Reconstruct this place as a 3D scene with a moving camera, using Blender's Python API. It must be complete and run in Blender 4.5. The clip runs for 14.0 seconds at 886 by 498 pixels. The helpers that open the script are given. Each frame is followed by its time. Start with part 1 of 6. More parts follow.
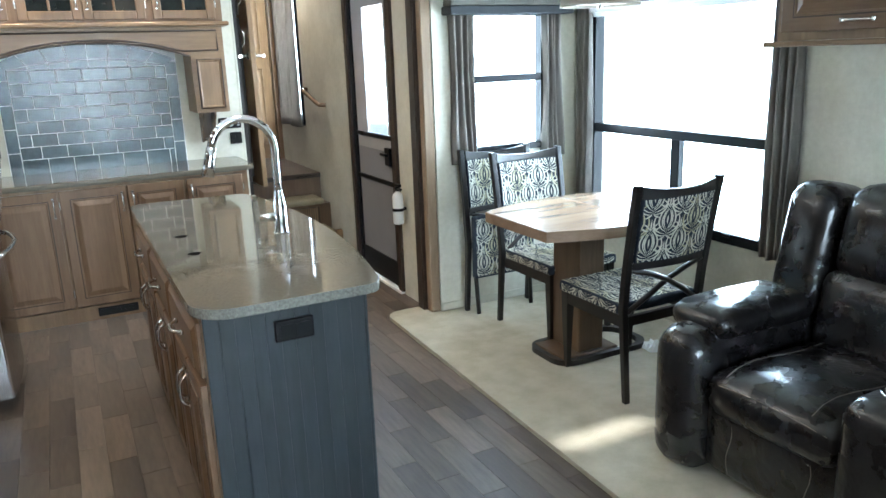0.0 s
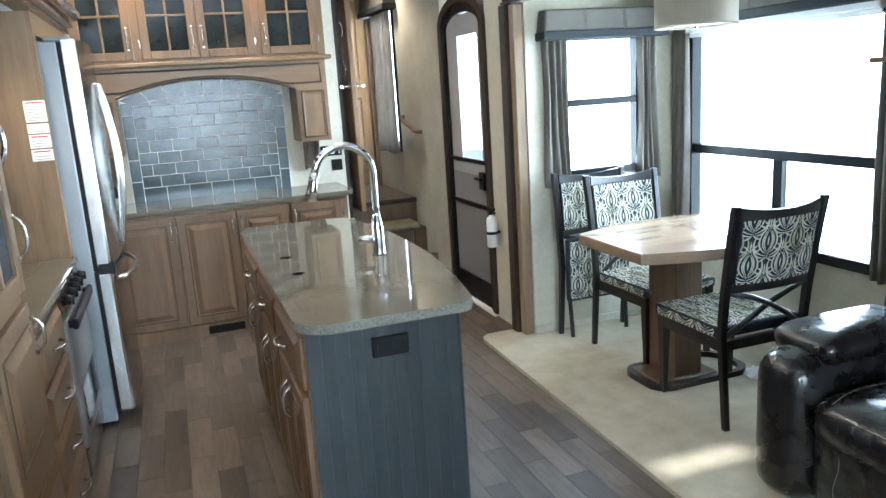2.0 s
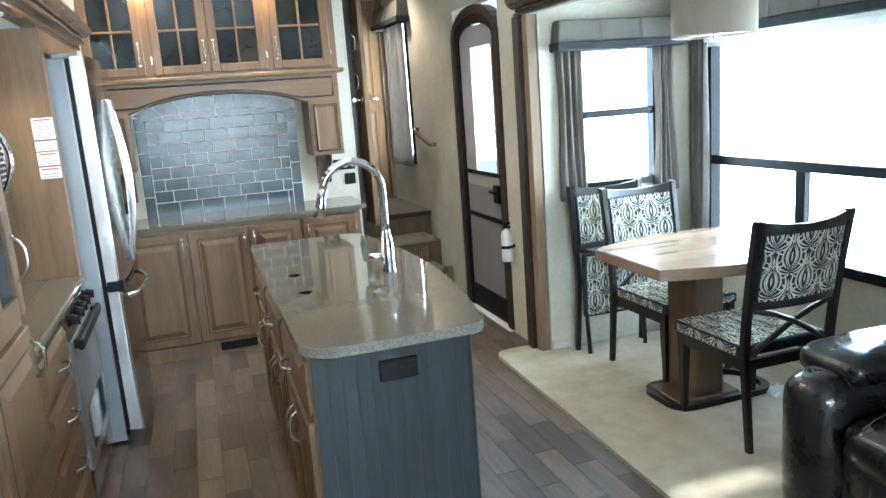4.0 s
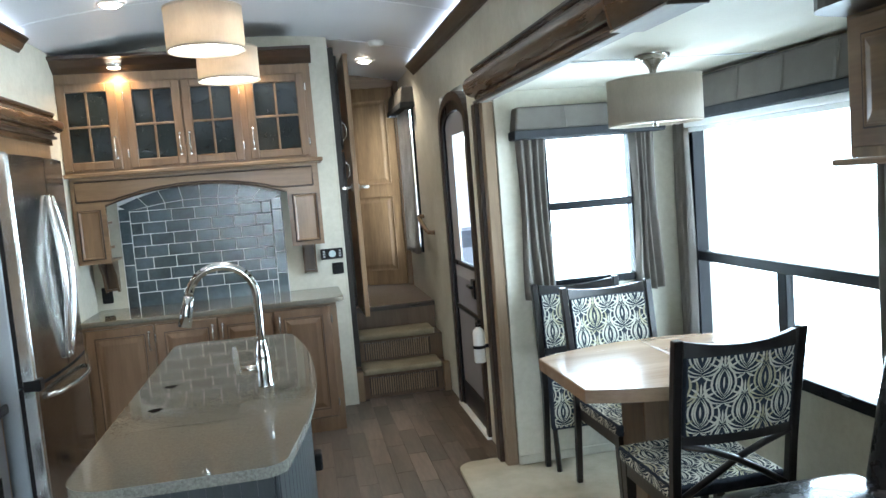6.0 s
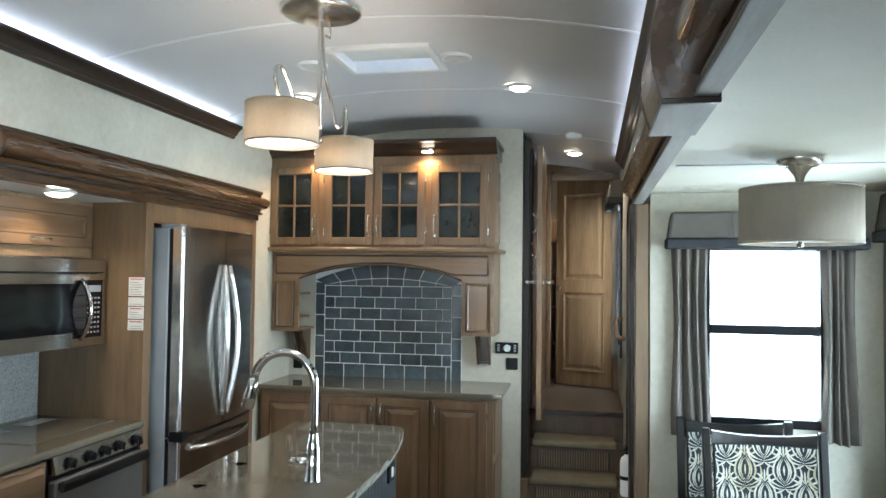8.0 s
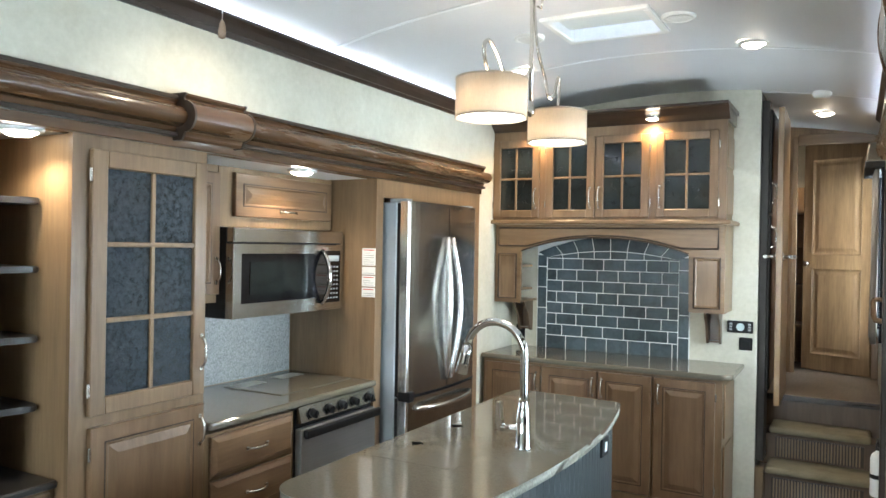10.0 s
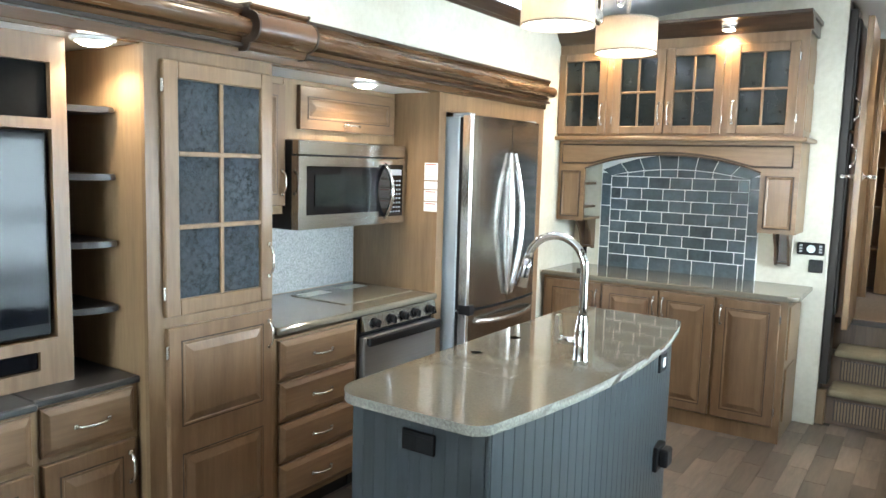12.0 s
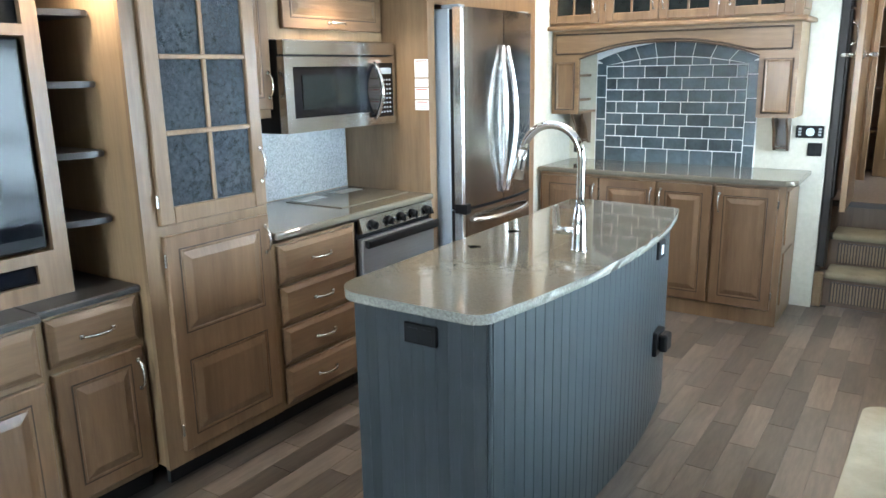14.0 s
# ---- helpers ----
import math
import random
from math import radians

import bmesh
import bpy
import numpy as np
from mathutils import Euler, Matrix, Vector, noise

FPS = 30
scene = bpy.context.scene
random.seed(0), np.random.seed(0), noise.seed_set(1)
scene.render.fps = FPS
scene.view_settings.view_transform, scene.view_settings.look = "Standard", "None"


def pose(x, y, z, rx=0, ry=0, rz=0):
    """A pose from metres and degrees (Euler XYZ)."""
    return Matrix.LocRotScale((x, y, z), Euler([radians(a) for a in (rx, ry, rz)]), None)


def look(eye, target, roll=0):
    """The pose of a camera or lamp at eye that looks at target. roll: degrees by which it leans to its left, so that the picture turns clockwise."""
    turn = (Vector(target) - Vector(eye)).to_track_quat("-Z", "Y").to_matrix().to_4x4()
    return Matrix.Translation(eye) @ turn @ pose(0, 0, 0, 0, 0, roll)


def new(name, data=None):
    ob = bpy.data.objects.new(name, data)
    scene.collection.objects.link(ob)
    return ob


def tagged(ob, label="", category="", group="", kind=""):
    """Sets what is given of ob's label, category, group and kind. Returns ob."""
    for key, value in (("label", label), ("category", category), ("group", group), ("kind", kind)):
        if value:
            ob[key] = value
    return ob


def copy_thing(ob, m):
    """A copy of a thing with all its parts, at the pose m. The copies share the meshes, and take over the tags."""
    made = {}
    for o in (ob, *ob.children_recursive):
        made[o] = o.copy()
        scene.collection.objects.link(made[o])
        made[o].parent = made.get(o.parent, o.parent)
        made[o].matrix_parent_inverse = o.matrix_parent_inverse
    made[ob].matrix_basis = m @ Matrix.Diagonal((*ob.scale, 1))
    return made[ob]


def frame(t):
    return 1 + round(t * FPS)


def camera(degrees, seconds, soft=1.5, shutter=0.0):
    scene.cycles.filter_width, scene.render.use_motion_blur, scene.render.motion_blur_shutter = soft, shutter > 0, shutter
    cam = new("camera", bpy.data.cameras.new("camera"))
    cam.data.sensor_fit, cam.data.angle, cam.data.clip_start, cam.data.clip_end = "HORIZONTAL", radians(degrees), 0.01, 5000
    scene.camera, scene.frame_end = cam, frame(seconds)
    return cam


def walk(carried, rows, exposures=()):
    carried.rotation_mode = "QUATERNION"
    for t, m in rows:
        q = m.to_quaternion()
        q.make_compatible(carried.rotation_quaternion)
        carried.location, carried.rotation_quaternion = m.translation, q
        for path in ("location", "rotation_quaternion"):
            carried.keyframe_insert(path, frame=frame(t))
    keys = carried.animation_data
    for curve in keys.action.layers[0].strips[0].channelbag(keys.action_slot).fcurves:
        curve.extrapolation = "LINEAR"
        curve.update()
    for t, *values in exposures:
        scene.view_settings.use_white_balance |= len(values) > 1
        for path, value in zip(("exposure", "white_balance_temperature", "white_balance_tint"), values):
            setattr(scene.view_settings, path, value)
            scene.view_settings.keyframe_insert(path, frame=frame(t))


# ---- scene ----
cam = camera(61.5, 14.0)
PATH = [
    (0, (-0.037, -0.027, 1.573), (0.833, 1.701, 1.067), -2.1),
    (0.5, (-0.024, -0.041, 1.571), (0.744, 1.74, 1.083), -3.7),
    (1, (-0.032, -0.055, 1.571), (0.695, 1.747, 1.097), -4.0),
    (1.5, (-0.052, -0.077, 1.582), (0.63, 1.75, 1.137), -4.0),
    (2, (-0.054, -0.087, 1.572), (0.592, 1.757, 1.144), -3.7),
    (2.5, (-0.055, -0.072, 1.582), (0.578, 1.778, 1.16), -4.0),
    (3, (-0.067, -0.07, 1.582), (0.563, 1.784, 1.174), -3.8),
    (5.3, (0.443, 0.082, 1.564), (0.944, 1.985, 1.207), -6.0),
    (5.5, (0.563, 0.089, 1.558), (1.036, 2.006, 1.239), -6.1),
    (6, (0.869, 0.075, 1.603), (1.238, 2.032, 1.423), -4.6),
    (6.5, (1.115, 0.112, 1.593), (1.281, 2.103, 1.487), -3.5),
    (7, (1.371, 0.192, 1.61), (1.312, 2.19, 1.565), -1.9),
    (7.5, (1.552, 0.264, 1.622), (1.349, 2.254, 1.632), -0.3),
    (8, (1.657, 0.295, 1.65), (1.266, 2.255, 1.721), 0.7),
    (8.5, (1.695, 0.296, 1.662), (1.119, 2.21, 1.754), 0.8),
    (9, (1.724, 0.322, 1.666), (0.968, 2.171, 1.753), 0.5),
    (9.2, (1.731, 0.323, 1.662), (0.902, 2.142, 1.733), 0.2),
    (11.3, (1.749, 0.311, 1.632), (0.682, 1.995, 1.476), 1.6),
    (11.5, (1.753, 0.307, 1.63), (0.671, 1.979, 1.448), 1.5),
    (12, (1.749, 0.312, 1.618), (0.646, 1.965, 1.391), 1.6),
    (12.5, (1.745, 0.318, 1.604), (0.623, 1.949, 1.324), 0.9),
    (13, (1.756, 0.325, 1.587), (0.641, 1.95, 1.245), -0.2),
    (13.5, (1.746, 0.327, 1.581), (0.663, 1.955, 1.162), -0.7),
    (14, (1.744, 0.332, 1.569), (0.671, 1.953, 1.099), -1.0),
]
EXPOSURES = [(0.0, 1.76, 6000, 10), (3.0, 1.76, 6000, 10), (5.5, 1.72, 6050, 10), (6.0, 1.28, 6120, 10), (6.5, 1.03, 6200, 10), (7.5, 0.88, 6300, 10), (8.2, 0.86, 6450, 10), (9.0, 1.08, 6500, 10), (11.5, 1.95, 6550, 10), (12.5, 2.04, 6350, 10), (14.0, 2.08, 6050, 10)]
walk(cam, [(t, look(eye, target, roll)) for t, eye, target, roll in PATH], EXPOSURES)

# ---- world, sun and exposure ----
world = bpy.data.worlds.new("sky")
scene.world = world
world.use_nodes = True
wn = world.node_tree
sky = wn.nodes.new("ShaderNodeTexSky")
sky.sky_type, sky.sun_disc = "NISHITA", False
SUN_DIR = Vector((-0.415, 0.64, 1.0)).normalized()      # towards the sun
sky.sun_elevation = math.asin(SUN_DIR.z)
sky.sun_rotation = math.atan2(SUN_DIR.x, SUN_DIR.y)
wn.links.new(sky.outputs[0], wn.nodes["Background"].inputs[0])
wn.nodes["Background"].inputs[1].default_value = 0.15

sun = new("sun", bpy.data.lights.new("sun", "SUN"))
sun.data.energy, sun.data.angle, sun.data.color = 3.0, radians(2.0), (1.0, 0.95, 0.88)
sun.matrix_world = look((0, 0, 20) , Vector((0, 0, 20)) - SUN_DIR)


def area(name, eye, target, w, h, power, color=(1, 1, 1), spread=180):
    """Daylight that enters by a window's opening."""
    ob = new(name, bpy.data.lights.new(name, "AREA"))
    ob.data.shape, ob.data.size, ob.data.size_y = "RECTANGLE", w, h
    ob.data.energy, ob.data.color, ob.data.spread = power, color, radians(spread)
    ob.matrix_world = look(eye, target)
    return ob


DAY = (0.76, 0.91, 1.0)
area("window_daylight", (3.055, 3.07, 1.2), (0, 3.07, 1.19), 1.56, 1.24, 28, (0.70, 0.89, 1.0), 152)
area("window_daylight", (2.42, 4.005, 1.4), (2.42, 0, 1.395), 0.56, 0.85, 6.5, (0.70, 0.89, 1.0), 140)
area("window_daylight", (0.5, -2.84, 1.42), (0.5, 5, 1.3), 1.9, 0.72, 29, DAY)
area("door_daylight", (2.02, 4.765, 1.48), (0, 4.765, 1.3), 0.34, 0.82, 7, DAY)
area("window_daylight", (2.03, 6.78, 1.68), (0, 6.7, 1.5), 0.66, 1.25, 24, DAY)


def point(name, x, y, z, power, color, radius=0.04):
    ob = new(name, bpy.data.lights.new(name, "POINT"))
    ob.data.energy, ob.data.color, ob.data.shadow_soft_size = power, color, radius
    ob.location = (x, y, z)
    return ob


def spot(name, x, y, z, power, color, degrees=130):
    ob = new(name, bpy.data.lights.new(name, "SPOT"))
    ob.data.energy, ob.data.color, ob.data.shadow_soft_size = power, color, 0.03
    ob.data.spot_size, ob.data.spot_blend = radians(degrees), 0.6
    ob.location = (x, y, z)
    return ob


# ---- materials ----
def nodes_of(name):
    m = bpy.data.materials.new(name)
    m.use_nodes = True
    nt = m.node_tree
    return m, nt, nt.nodes["Principled BSDF"]


def put(nt, kind, **values):
    n = nt.nodes.new(kind)
    for k, v in values.items():
        n.inputs[k.replace("_", " ")].default_value = v
    return n


def mottled(name, c1, c2, scale=3.0, fine=60.0, rough=0.6, bump=0.05, metal=0.0, coat=0.0, stretch=(1, 1, 1), spec=0.5, pieces=0.0, island=False, rough_var=0.08):
    """Two-scale noise between two colours, with fine relief. pieces: brightness change from piece to piece."""
    m, nt, b = nodes_of(name)
    L = nt.links.new
    tc = nt.nodes.new("ShaderNodeTexCoord")
    mp = nt.nodes.new("ShaderNodeMapping")
    mp.inputs["Scale"].default_value = stretch
    L(tc.outputs["Object"], mp.inputs[0])
    vec = mp.outputs[0]
    info = None
    if pieces or island:
        info = nt.nodes.new("ShaderNodeNewGeometry" if island else "ShaderNodeObjectInfo").outputs["Random Per Island" if island else "Random"]
        add = nt.nodes.new("ShaderNodeVectorMath")
        add.operation = "MULTIPLY_ADD"
        comb = nt.nodes.new("ShaderNodeCombineXYZ")
        for i in range(3):
            L(info, comb.inputs[i])
        add.inputs[1].default_value = (17, 31, 23)
        L(comb.outputs[0], add.inputs[0])
        L(vec, add.inputs[2])
        vec = add.outputs[0]
    n1 = put(nt, "ShaderNodeTexNoise", Scale=scale, Detail=5.0, Roughness=0.6)
    n2 = put(nt, "ShaderNodeTexNoise", Scale=fine, Detail=4.0, Roughness=0.65)
    L(vec, n1.inputs["Vector"])
    L(vec, n2.inputs["Vector"])
    mx = nt.nodes.new("ShaderNodeMath")
    mx.operation = "MULTIPLY_ADD"
    L(n2.outputs[0], mx.inputs[0])
    mx.inputs[1].default_value = 0.45
    sc = nt.nodes.new("ShaderNodeMath")
    sc.operation = "MULTIPLY"
    L(n1.outputs[0], sc.inputs[0])
    sc.inputs[1].default_value = 0.75
    L(sc.outputs[0], mx.inputs[2])
    ramp = nt.nodes.new("ShaderNodeValToRGB")
    ramp.color_ramp.elements[0].position, ramp.color_ramp.elements[1].position = 0.38, 0.82
    ramp.color_ramp.elements[0].color, ramp.color_ramp.elements[1].color = (*c1, 1), (*c2, 1)
    L(mx.outputs[0], ramp.inputs[0])
    col = ramp.outputs[0]
    if info is not None:
        hs = nt.nodes.new("ShaderNodeHueSaturation")
        mr = nt.nodes.new("ShaderNodeMapRange")
        mr.inputs["To Min"].default_value, mr.inputs["To Max"].default_value = 1 - pieces, 1 + pieces
        L(info, mr.inputs[0])
        L(mr.outputs[0], hs.inputs["Value"])
        L(col, hs.inputs["Color"])
        col = hs.outputs[0]
    L(col, b.inputs["Base Color"])
    rr = nt.nodes.new("ShaderNodeMapRange")
    rr.inputs["To Min"].default_value, rr.inputs["To Max"].default_value = max(0, rough - rough_var), rough + rough_var
    L(n1.outputs[0], rr.inputs[0])
    L(rr.outputs[0], b.inputs["Roughness"])
    b.inputs["Metallic"].default_value = metal
    b.inputs["Specular IOR Level"].default_value = spec
    b.inputs["Coat Weight"].default_value, b.inputs["Coat Roughness"].default_value = coat, 0.12
    if bump:
        bp = nt.nodes.new("ShaderNodeBump")
        bp.inputs["Strength"].default_value, bp.inputs["Distance"].default_value = bump, 0.01
        L(n2.outputs[0], bp.inputs["Height"])
        L(bp.outputs[0], b.inputs["Normal"])
    return m


def wood(name, dark, light, axis="z", rough=0.4, coat=0.15, pieces=0.08, grain=1.0):
    stretch = {"x": (0.09, 1, 1), "y": (1, 0.09, 1), "z": (1, 1, 0.09)}[axis]
    return mottled(name, dark, light, scale=9 * grain, fine=70 * grain, rough=rough, bump=0.04, coat=coat, stretch=stretch, pieces=pieces)


def plain(name, c, rough=0.5, metal=0.0, spec=0.5):
    return mottled(name, tuple(v * 0.9 for v in c), tuple(min(1, v * 1.08) for v in c), scale=6, fine=120, rough=rough, bump=0.015, metal=metal, spec=spec)


def glowing(name, c, strength):
    m, nt, b = nodes_of(name)
    b.inputs["Base Color"].default_value = (*c, 1)
    b.inputs["Emission Color"].default_value = (*c, 1)
    b.inputs["Emission Strength"].default_value = strength
    return m


def clear_glass(name):
    m, nt, b = nodes_of(name)
    b.inputs["Base Color"].default_value = (0.97, 0.99, 1, 1)
    b.inputs["Transmission Weight"].default_value = 1.0
    b.inputs["Roughness"].default_value, b.inputs["IOR"].default_value = 0.0, 1.05
    return m


M_wood = wood("maple_stained", (0.138, 0.079, 0.039), (0.260, 0.160, 0.084))
M_wood_h = wood("maple_stained_across", (0.138, 0.079, 0.039), (0.260, 0.160, 0.084), axis="x")
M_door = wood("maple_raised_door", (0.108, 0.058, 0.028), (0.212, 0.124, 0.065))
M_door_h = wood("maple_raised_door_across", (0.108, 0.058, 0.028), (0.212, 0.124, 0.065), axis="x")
M_wood_box = wood("maple_case", (0.152, 0.094, 0.048), (0.268, 0.174, 0.095))
M_groove = plain("glaze_in_groove", (0.045, 0.024, 0.013), 0.5)
M_dark = wood("dark_walnut_trim", (0.019, 0.012, 0.009), (0.048, 0.027, 0.017), axis="y", rough=0.36, coat=0.2)
M_dark_x = wood("dark_walnut_trim_across", (0.022, 0.013, 0.009), (0.056, 0.031, 0.018), axis="x", rough=0.3, coat=0.4)
M_espresso = wood("espresso_panel", (0.010, 0.007, 0.005), (0.024, 0.016, 0.011), rough=0.5, coat=0.0)
M_shelf = wood("black_walnut_shelf", (0.018, 0.016, 0.016), (0.042, 0.039, 0.038), axis="x", rough=0.38, coat=0.1)
M_fascia = wood("walnut_fascia", (0.060, 0.028, 0.0125), (0.130, 0.064, 0.029), axis="y", rough=0.27, coat=0.5)
M_brownpanel = wood("brown_door_panel", (0.120, 0.068, 0.032), (0.290, 0.180, 0.092), rough=0.35)
M_wall = mottled("cream_wallpaper", (0.50, 0.475, 0.385), (0.66, 0.635, 0.54), scale=3.5, fine=35, rough=0.75, bump=0.03)
M_ceiling = mottled("ceiling_vinyl", (0.60, 0.61, 0.63), (0.68, 0.69, 0.71), scale=1.5, fine=90, rough=0.38, bump=0.02)
M_white = plain("white_plastic", (0.78, 0.78, 0.76), 0.4)
M_seam = plain("white_seam_strip", (0.80, 0.82, 0.84), 0.35)
M_carpet = mottled("cream_carpet", (0.40, 0.365, 0.27), (0.60, 0.555, 0.44), scale=7, fine=420, rough=0.95, bump=0.5, spec=0.1)
M_plank = mottled("vinyl_plank", (0.050, 0.037, 0.028), (0.172, 0.133, 0.103), scale=6, fine=55, rough=0.36, bump=0.03, stretch=(1, 0.12, 1), pieces=0.44)
M_plank_far = mottled("vinyl_plank_far", (0.050, 0.037, 0.028), (0.172, 0.133, 0.103), scale=6, fine=55, rough=0.36, bump=0.03, stretch=(1, 0.12, 1), pieces=0.44, island=True)
M_floorbase = plain("floor_joint", (0.05, 0.04, 0.035), 0.6)
M_island = wood("blue_grey_stained_board", (0.0205, 0.026, 0.0285), (0.044, 0.0535, 0.0575), rough=0.40, coat=0.1, pieces=0.10)
M_counter = mottled("speckled_counter", (0.122, 0.107, 0.080), (0.182, 0.163, 0.128), scale=140, fine=520, rough=0.055, bump=0.0, rough_var=0.012)
M_counter.node_tree.nodes["Principled BSDF"].inputs["IOR"].default_value = 1.65
# same counter stone, paler: the highlight on the rounded rim is in the colour
M_counter_rim_lit = mottled("speckled_counter_rim_lit", (0.12, 0.116, 0.096), (0.32, 0.31, 0.27), scale=120, fine=380, rough=0.07, bump=0.02)
M_tile = mottled("slate_tile", (0.036, 0.050, 0.058), (0.092, 0.122, 0.138), scale=7, fine=44, rough=0.035, bump=0.15, pieces=0.25, rough_var=0.015)
M_tile.node_tree.nodes["Principled BSDF"].inputs["IOR"].default_value = 1.65
# lighter counter tone that stands in for reflections on the cooktop cover
M_strip_glint = plain("grey_reflection_strip", (0.34, 0.33, 0.30), 0.3)
M_grout = plain("white_grout", (0.80, 0.82, 0.82), 0.7)
M_steel = mottled("brushed_steel", (0.37, 0.357, 0.335), (0.50, 0.487, 0.465), scale=4, fine=180, rough=0.17, bump=0.02, metal=1.0, stretch=(1, 1, 0.02), rough_var=0.06)
M_steel_h = mottled("brushed_steel_across", (0.36, 0.35, 0.335), (0.50, 0.49, 0.47), scale=4, fine=180, rough=0.17, bump=0.02, metal=1.0, stretch=(0.02, 1, 1), rough_var=0.06)
M_steel_light = mottled("polished_steel_across", (0.47, 0.46, 0.44), (0.64, 0.63, 0.61), scale=4, fine=180, rough=0.15, bump=0.02, metal=1.0, stretch=(0.02, 1, 1), rough_var=0.05)
M_satin = plain("satin_bright_steel", (0.90, 0.89, 0.87), 0.22, 1.0)
M_ovendoor = mottled("oven_door_steel", (0.23, 0.225, 0.225), (0.30, 0.295, 0.295), scale=4, fine=180, rough=0.40, bump=0.02, metal=0.55, stretch=(0.02, 1, 1))
M_chrome = mottled("chrome", (0.76, 0.76, 0.76), (0.82, 0.82, 0.82), scale=6, fine=120, rough=0.07, bump=0.0, metal=1.0, rough_var=0.02)
M_nickel = plain("satin_nickel", (0.70, 0.68, 0.64), 0.24, 1.0)
M_greyside = plain("grey_fridge_side", (0.30, 0.34, 0.37), 0.4)
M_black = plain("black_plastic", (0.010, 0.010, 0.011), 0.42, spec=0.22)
M_blackglass = plain("black_glass", (0.006, 0.006, 0.008), 0.06)
M_screen = plain("tv_screen", (0.006, 0.007, 0.009), 0.05, spec=0.24)
M_seeded = mottled("dark_seeded_glass", (0.012, 0.017, 0.022), (0.058, 0.073, 0.089), scale=48, fine=130, rough=0.17, bump=0.9)
M_smoked = mottled("smoked_glass", (0.010, 0.014, 0.014), (0.016, 0.021, 0.022), scale=30, fine=120, rough=0.08, bump=0.004)
M_leather = mottled("dark_brown_leather", (0.0065, 0.006, 0.0064), (0.014, 0.0128, 0.0132), scale=10, fine=150, rough=0.28, bump=0.03, coat=0.7, spec=0.35)
# soft wrinkles in the leather, under its fine grain
nt = M_leather.node_tree
L = nt.links.new
old = nt.nodes["Bump"]
wr = put(nt, "ShaderNodeTexNoise", Scale=7.5, Detail=3.0, Roughness=0.5, Distortion=0.5)
tc = nt.nodes["Texture Coordinate"]
L(tc.outputs["Object"], wr.inputs["Vector"])
b2 = put(nt, "ShaderNodeBump", Strength=0.34, Distance=0.03)
L(wr.outputs[0], b2.inputs["Height"])
L(b2.outputs[0], old.inputs["Normal"])
M_thread = plain("grey_stitching", (0.16, 0.14, 0.12), 0.7)
M_chair = wood("black_brown_chair_wood", (0.006, 0.005, 0.005), (0.015, 0.013, 0.012), rough=0.32, coat=0.15)
M_pad = mottled("charcoal_fabric", (0.020, 0.027, 0.038), (0.044, 0.054, 0.070), scale=30, fine=600, rough=0.9, bump=0.3, spec=0.1)
M_damask = mottled("cream_damask", (0.46, 0.44, 0.36), (0.66, 0.64, 0.55), scale=30, fine=600, rough=0.85, bump=0.3, spec=0.1)
M_damask_gold = mottled("gold_damask", (0.34, 0.31, 0.20), (0.50, 0.465, 0.33), scale=30, fine=600, rough=0.85, bump=0.3, spec=0.1)
M_table = wood("table_maple", (0.215, 0.138, 0.088), (0.335, 0.232, 0.158), axis="x", rough=0.24, coat=0.35)
M_post = wood("dark_table_post", (0.070, 0.040, 0.022), (0.155, 0.095, 0.055), rough=0.35)
M_valance = mottled("taupe_valance_fabric", (0.105, 0.096, 0.086), (0.150, 0.138, 0.122), scale=8, fine=420, rough=0.9, bump=0.25, spec=0.1)
M_band = mottled("charcoal_band_fabric", (0.030, 0.032, 0.036), (0.055, 0.058, 0.062), scale=8, fine=420, rough=0.9, bump=0.25, spec=0.1)
M_drape = mottled("taupe_drape_fabric", (0.23, 0.205, 0.185), (0.33, 0.30, 0.27), scale=5, fine=420, rough=0.8, bump=0.2, spec=0.2)
nt = M_drape.node_tree
bsdf, out_node = nt.nodes["Principled BSDF"], nt.nodes["Material Output"]
trans, mixer = nt.nodes.new("ShaderNodeBsdfTranslucent"), nt.nodes.new("ShaderNodeMixShader")
nt.links.new(bsdf.inputs["Base Color"].links[0].from_socket, trans.inputs[0])
mixer.inputs[0].default_value = 0.42
nt.links.new(bsdf.outputs[0], mixer.inputs[1])
nt.links.new(trans.outputs[0], mixer.inputs[2])
nt.links.new(mixer.outputs[0], out_node.inputs[0])
M_frame = plain("black_window_frame", (0.007, 0.008, 0.010), 0.30, spec=0.16)
M_glass = clear_glass("window_glass")
M_linen = mottled("linen_shade", (0.50, 0.445, 0.375), (0.63, 0.575, 0.49), scale=14, fine=240, rough=0.9, bump=0.25, stretch=(1, 1, 0.25), spec=0.1)
nt = M_linen.node_tree
bsdf, out_node = nt.nodes["Principled BSDF"], nt.nodes["Material Output"]
trans, mixer = nt.nodes.new("ShaderNodeBsdfTranslucent"), nt.nodes.new("ShaderNodeMixShader")
nt.links.new(bsdf.inputs["Base Color"].links[0].from_socket, trans.inputs[0])
mixer.inputs[0].default_value = 0.45
nt.links.new(bsdf.outputs[0], mixer.inputs[1])
nt.links.new(trans.outputs[0], mixer.inputs[2])
nt.links.new(mixer.outputs[0], out_node.inputs[0])
M_bulb = glowing("lamp_diffuser", (1.0, 0.93, 0.82), 4.0)
M_off = plain("lamp_diffuser_unlit", (0.80, 0.78, 0.74), 0.5)
M_can = glowing("downlight_lens", (1.0, 0.90, 0.74), 9.0)
M_led = glowing("led_strip", (0.72, 0.82, 1.0), 12.0)
M_red = plain("red_print", (0.55, 0.05, 0.04), 0.5)
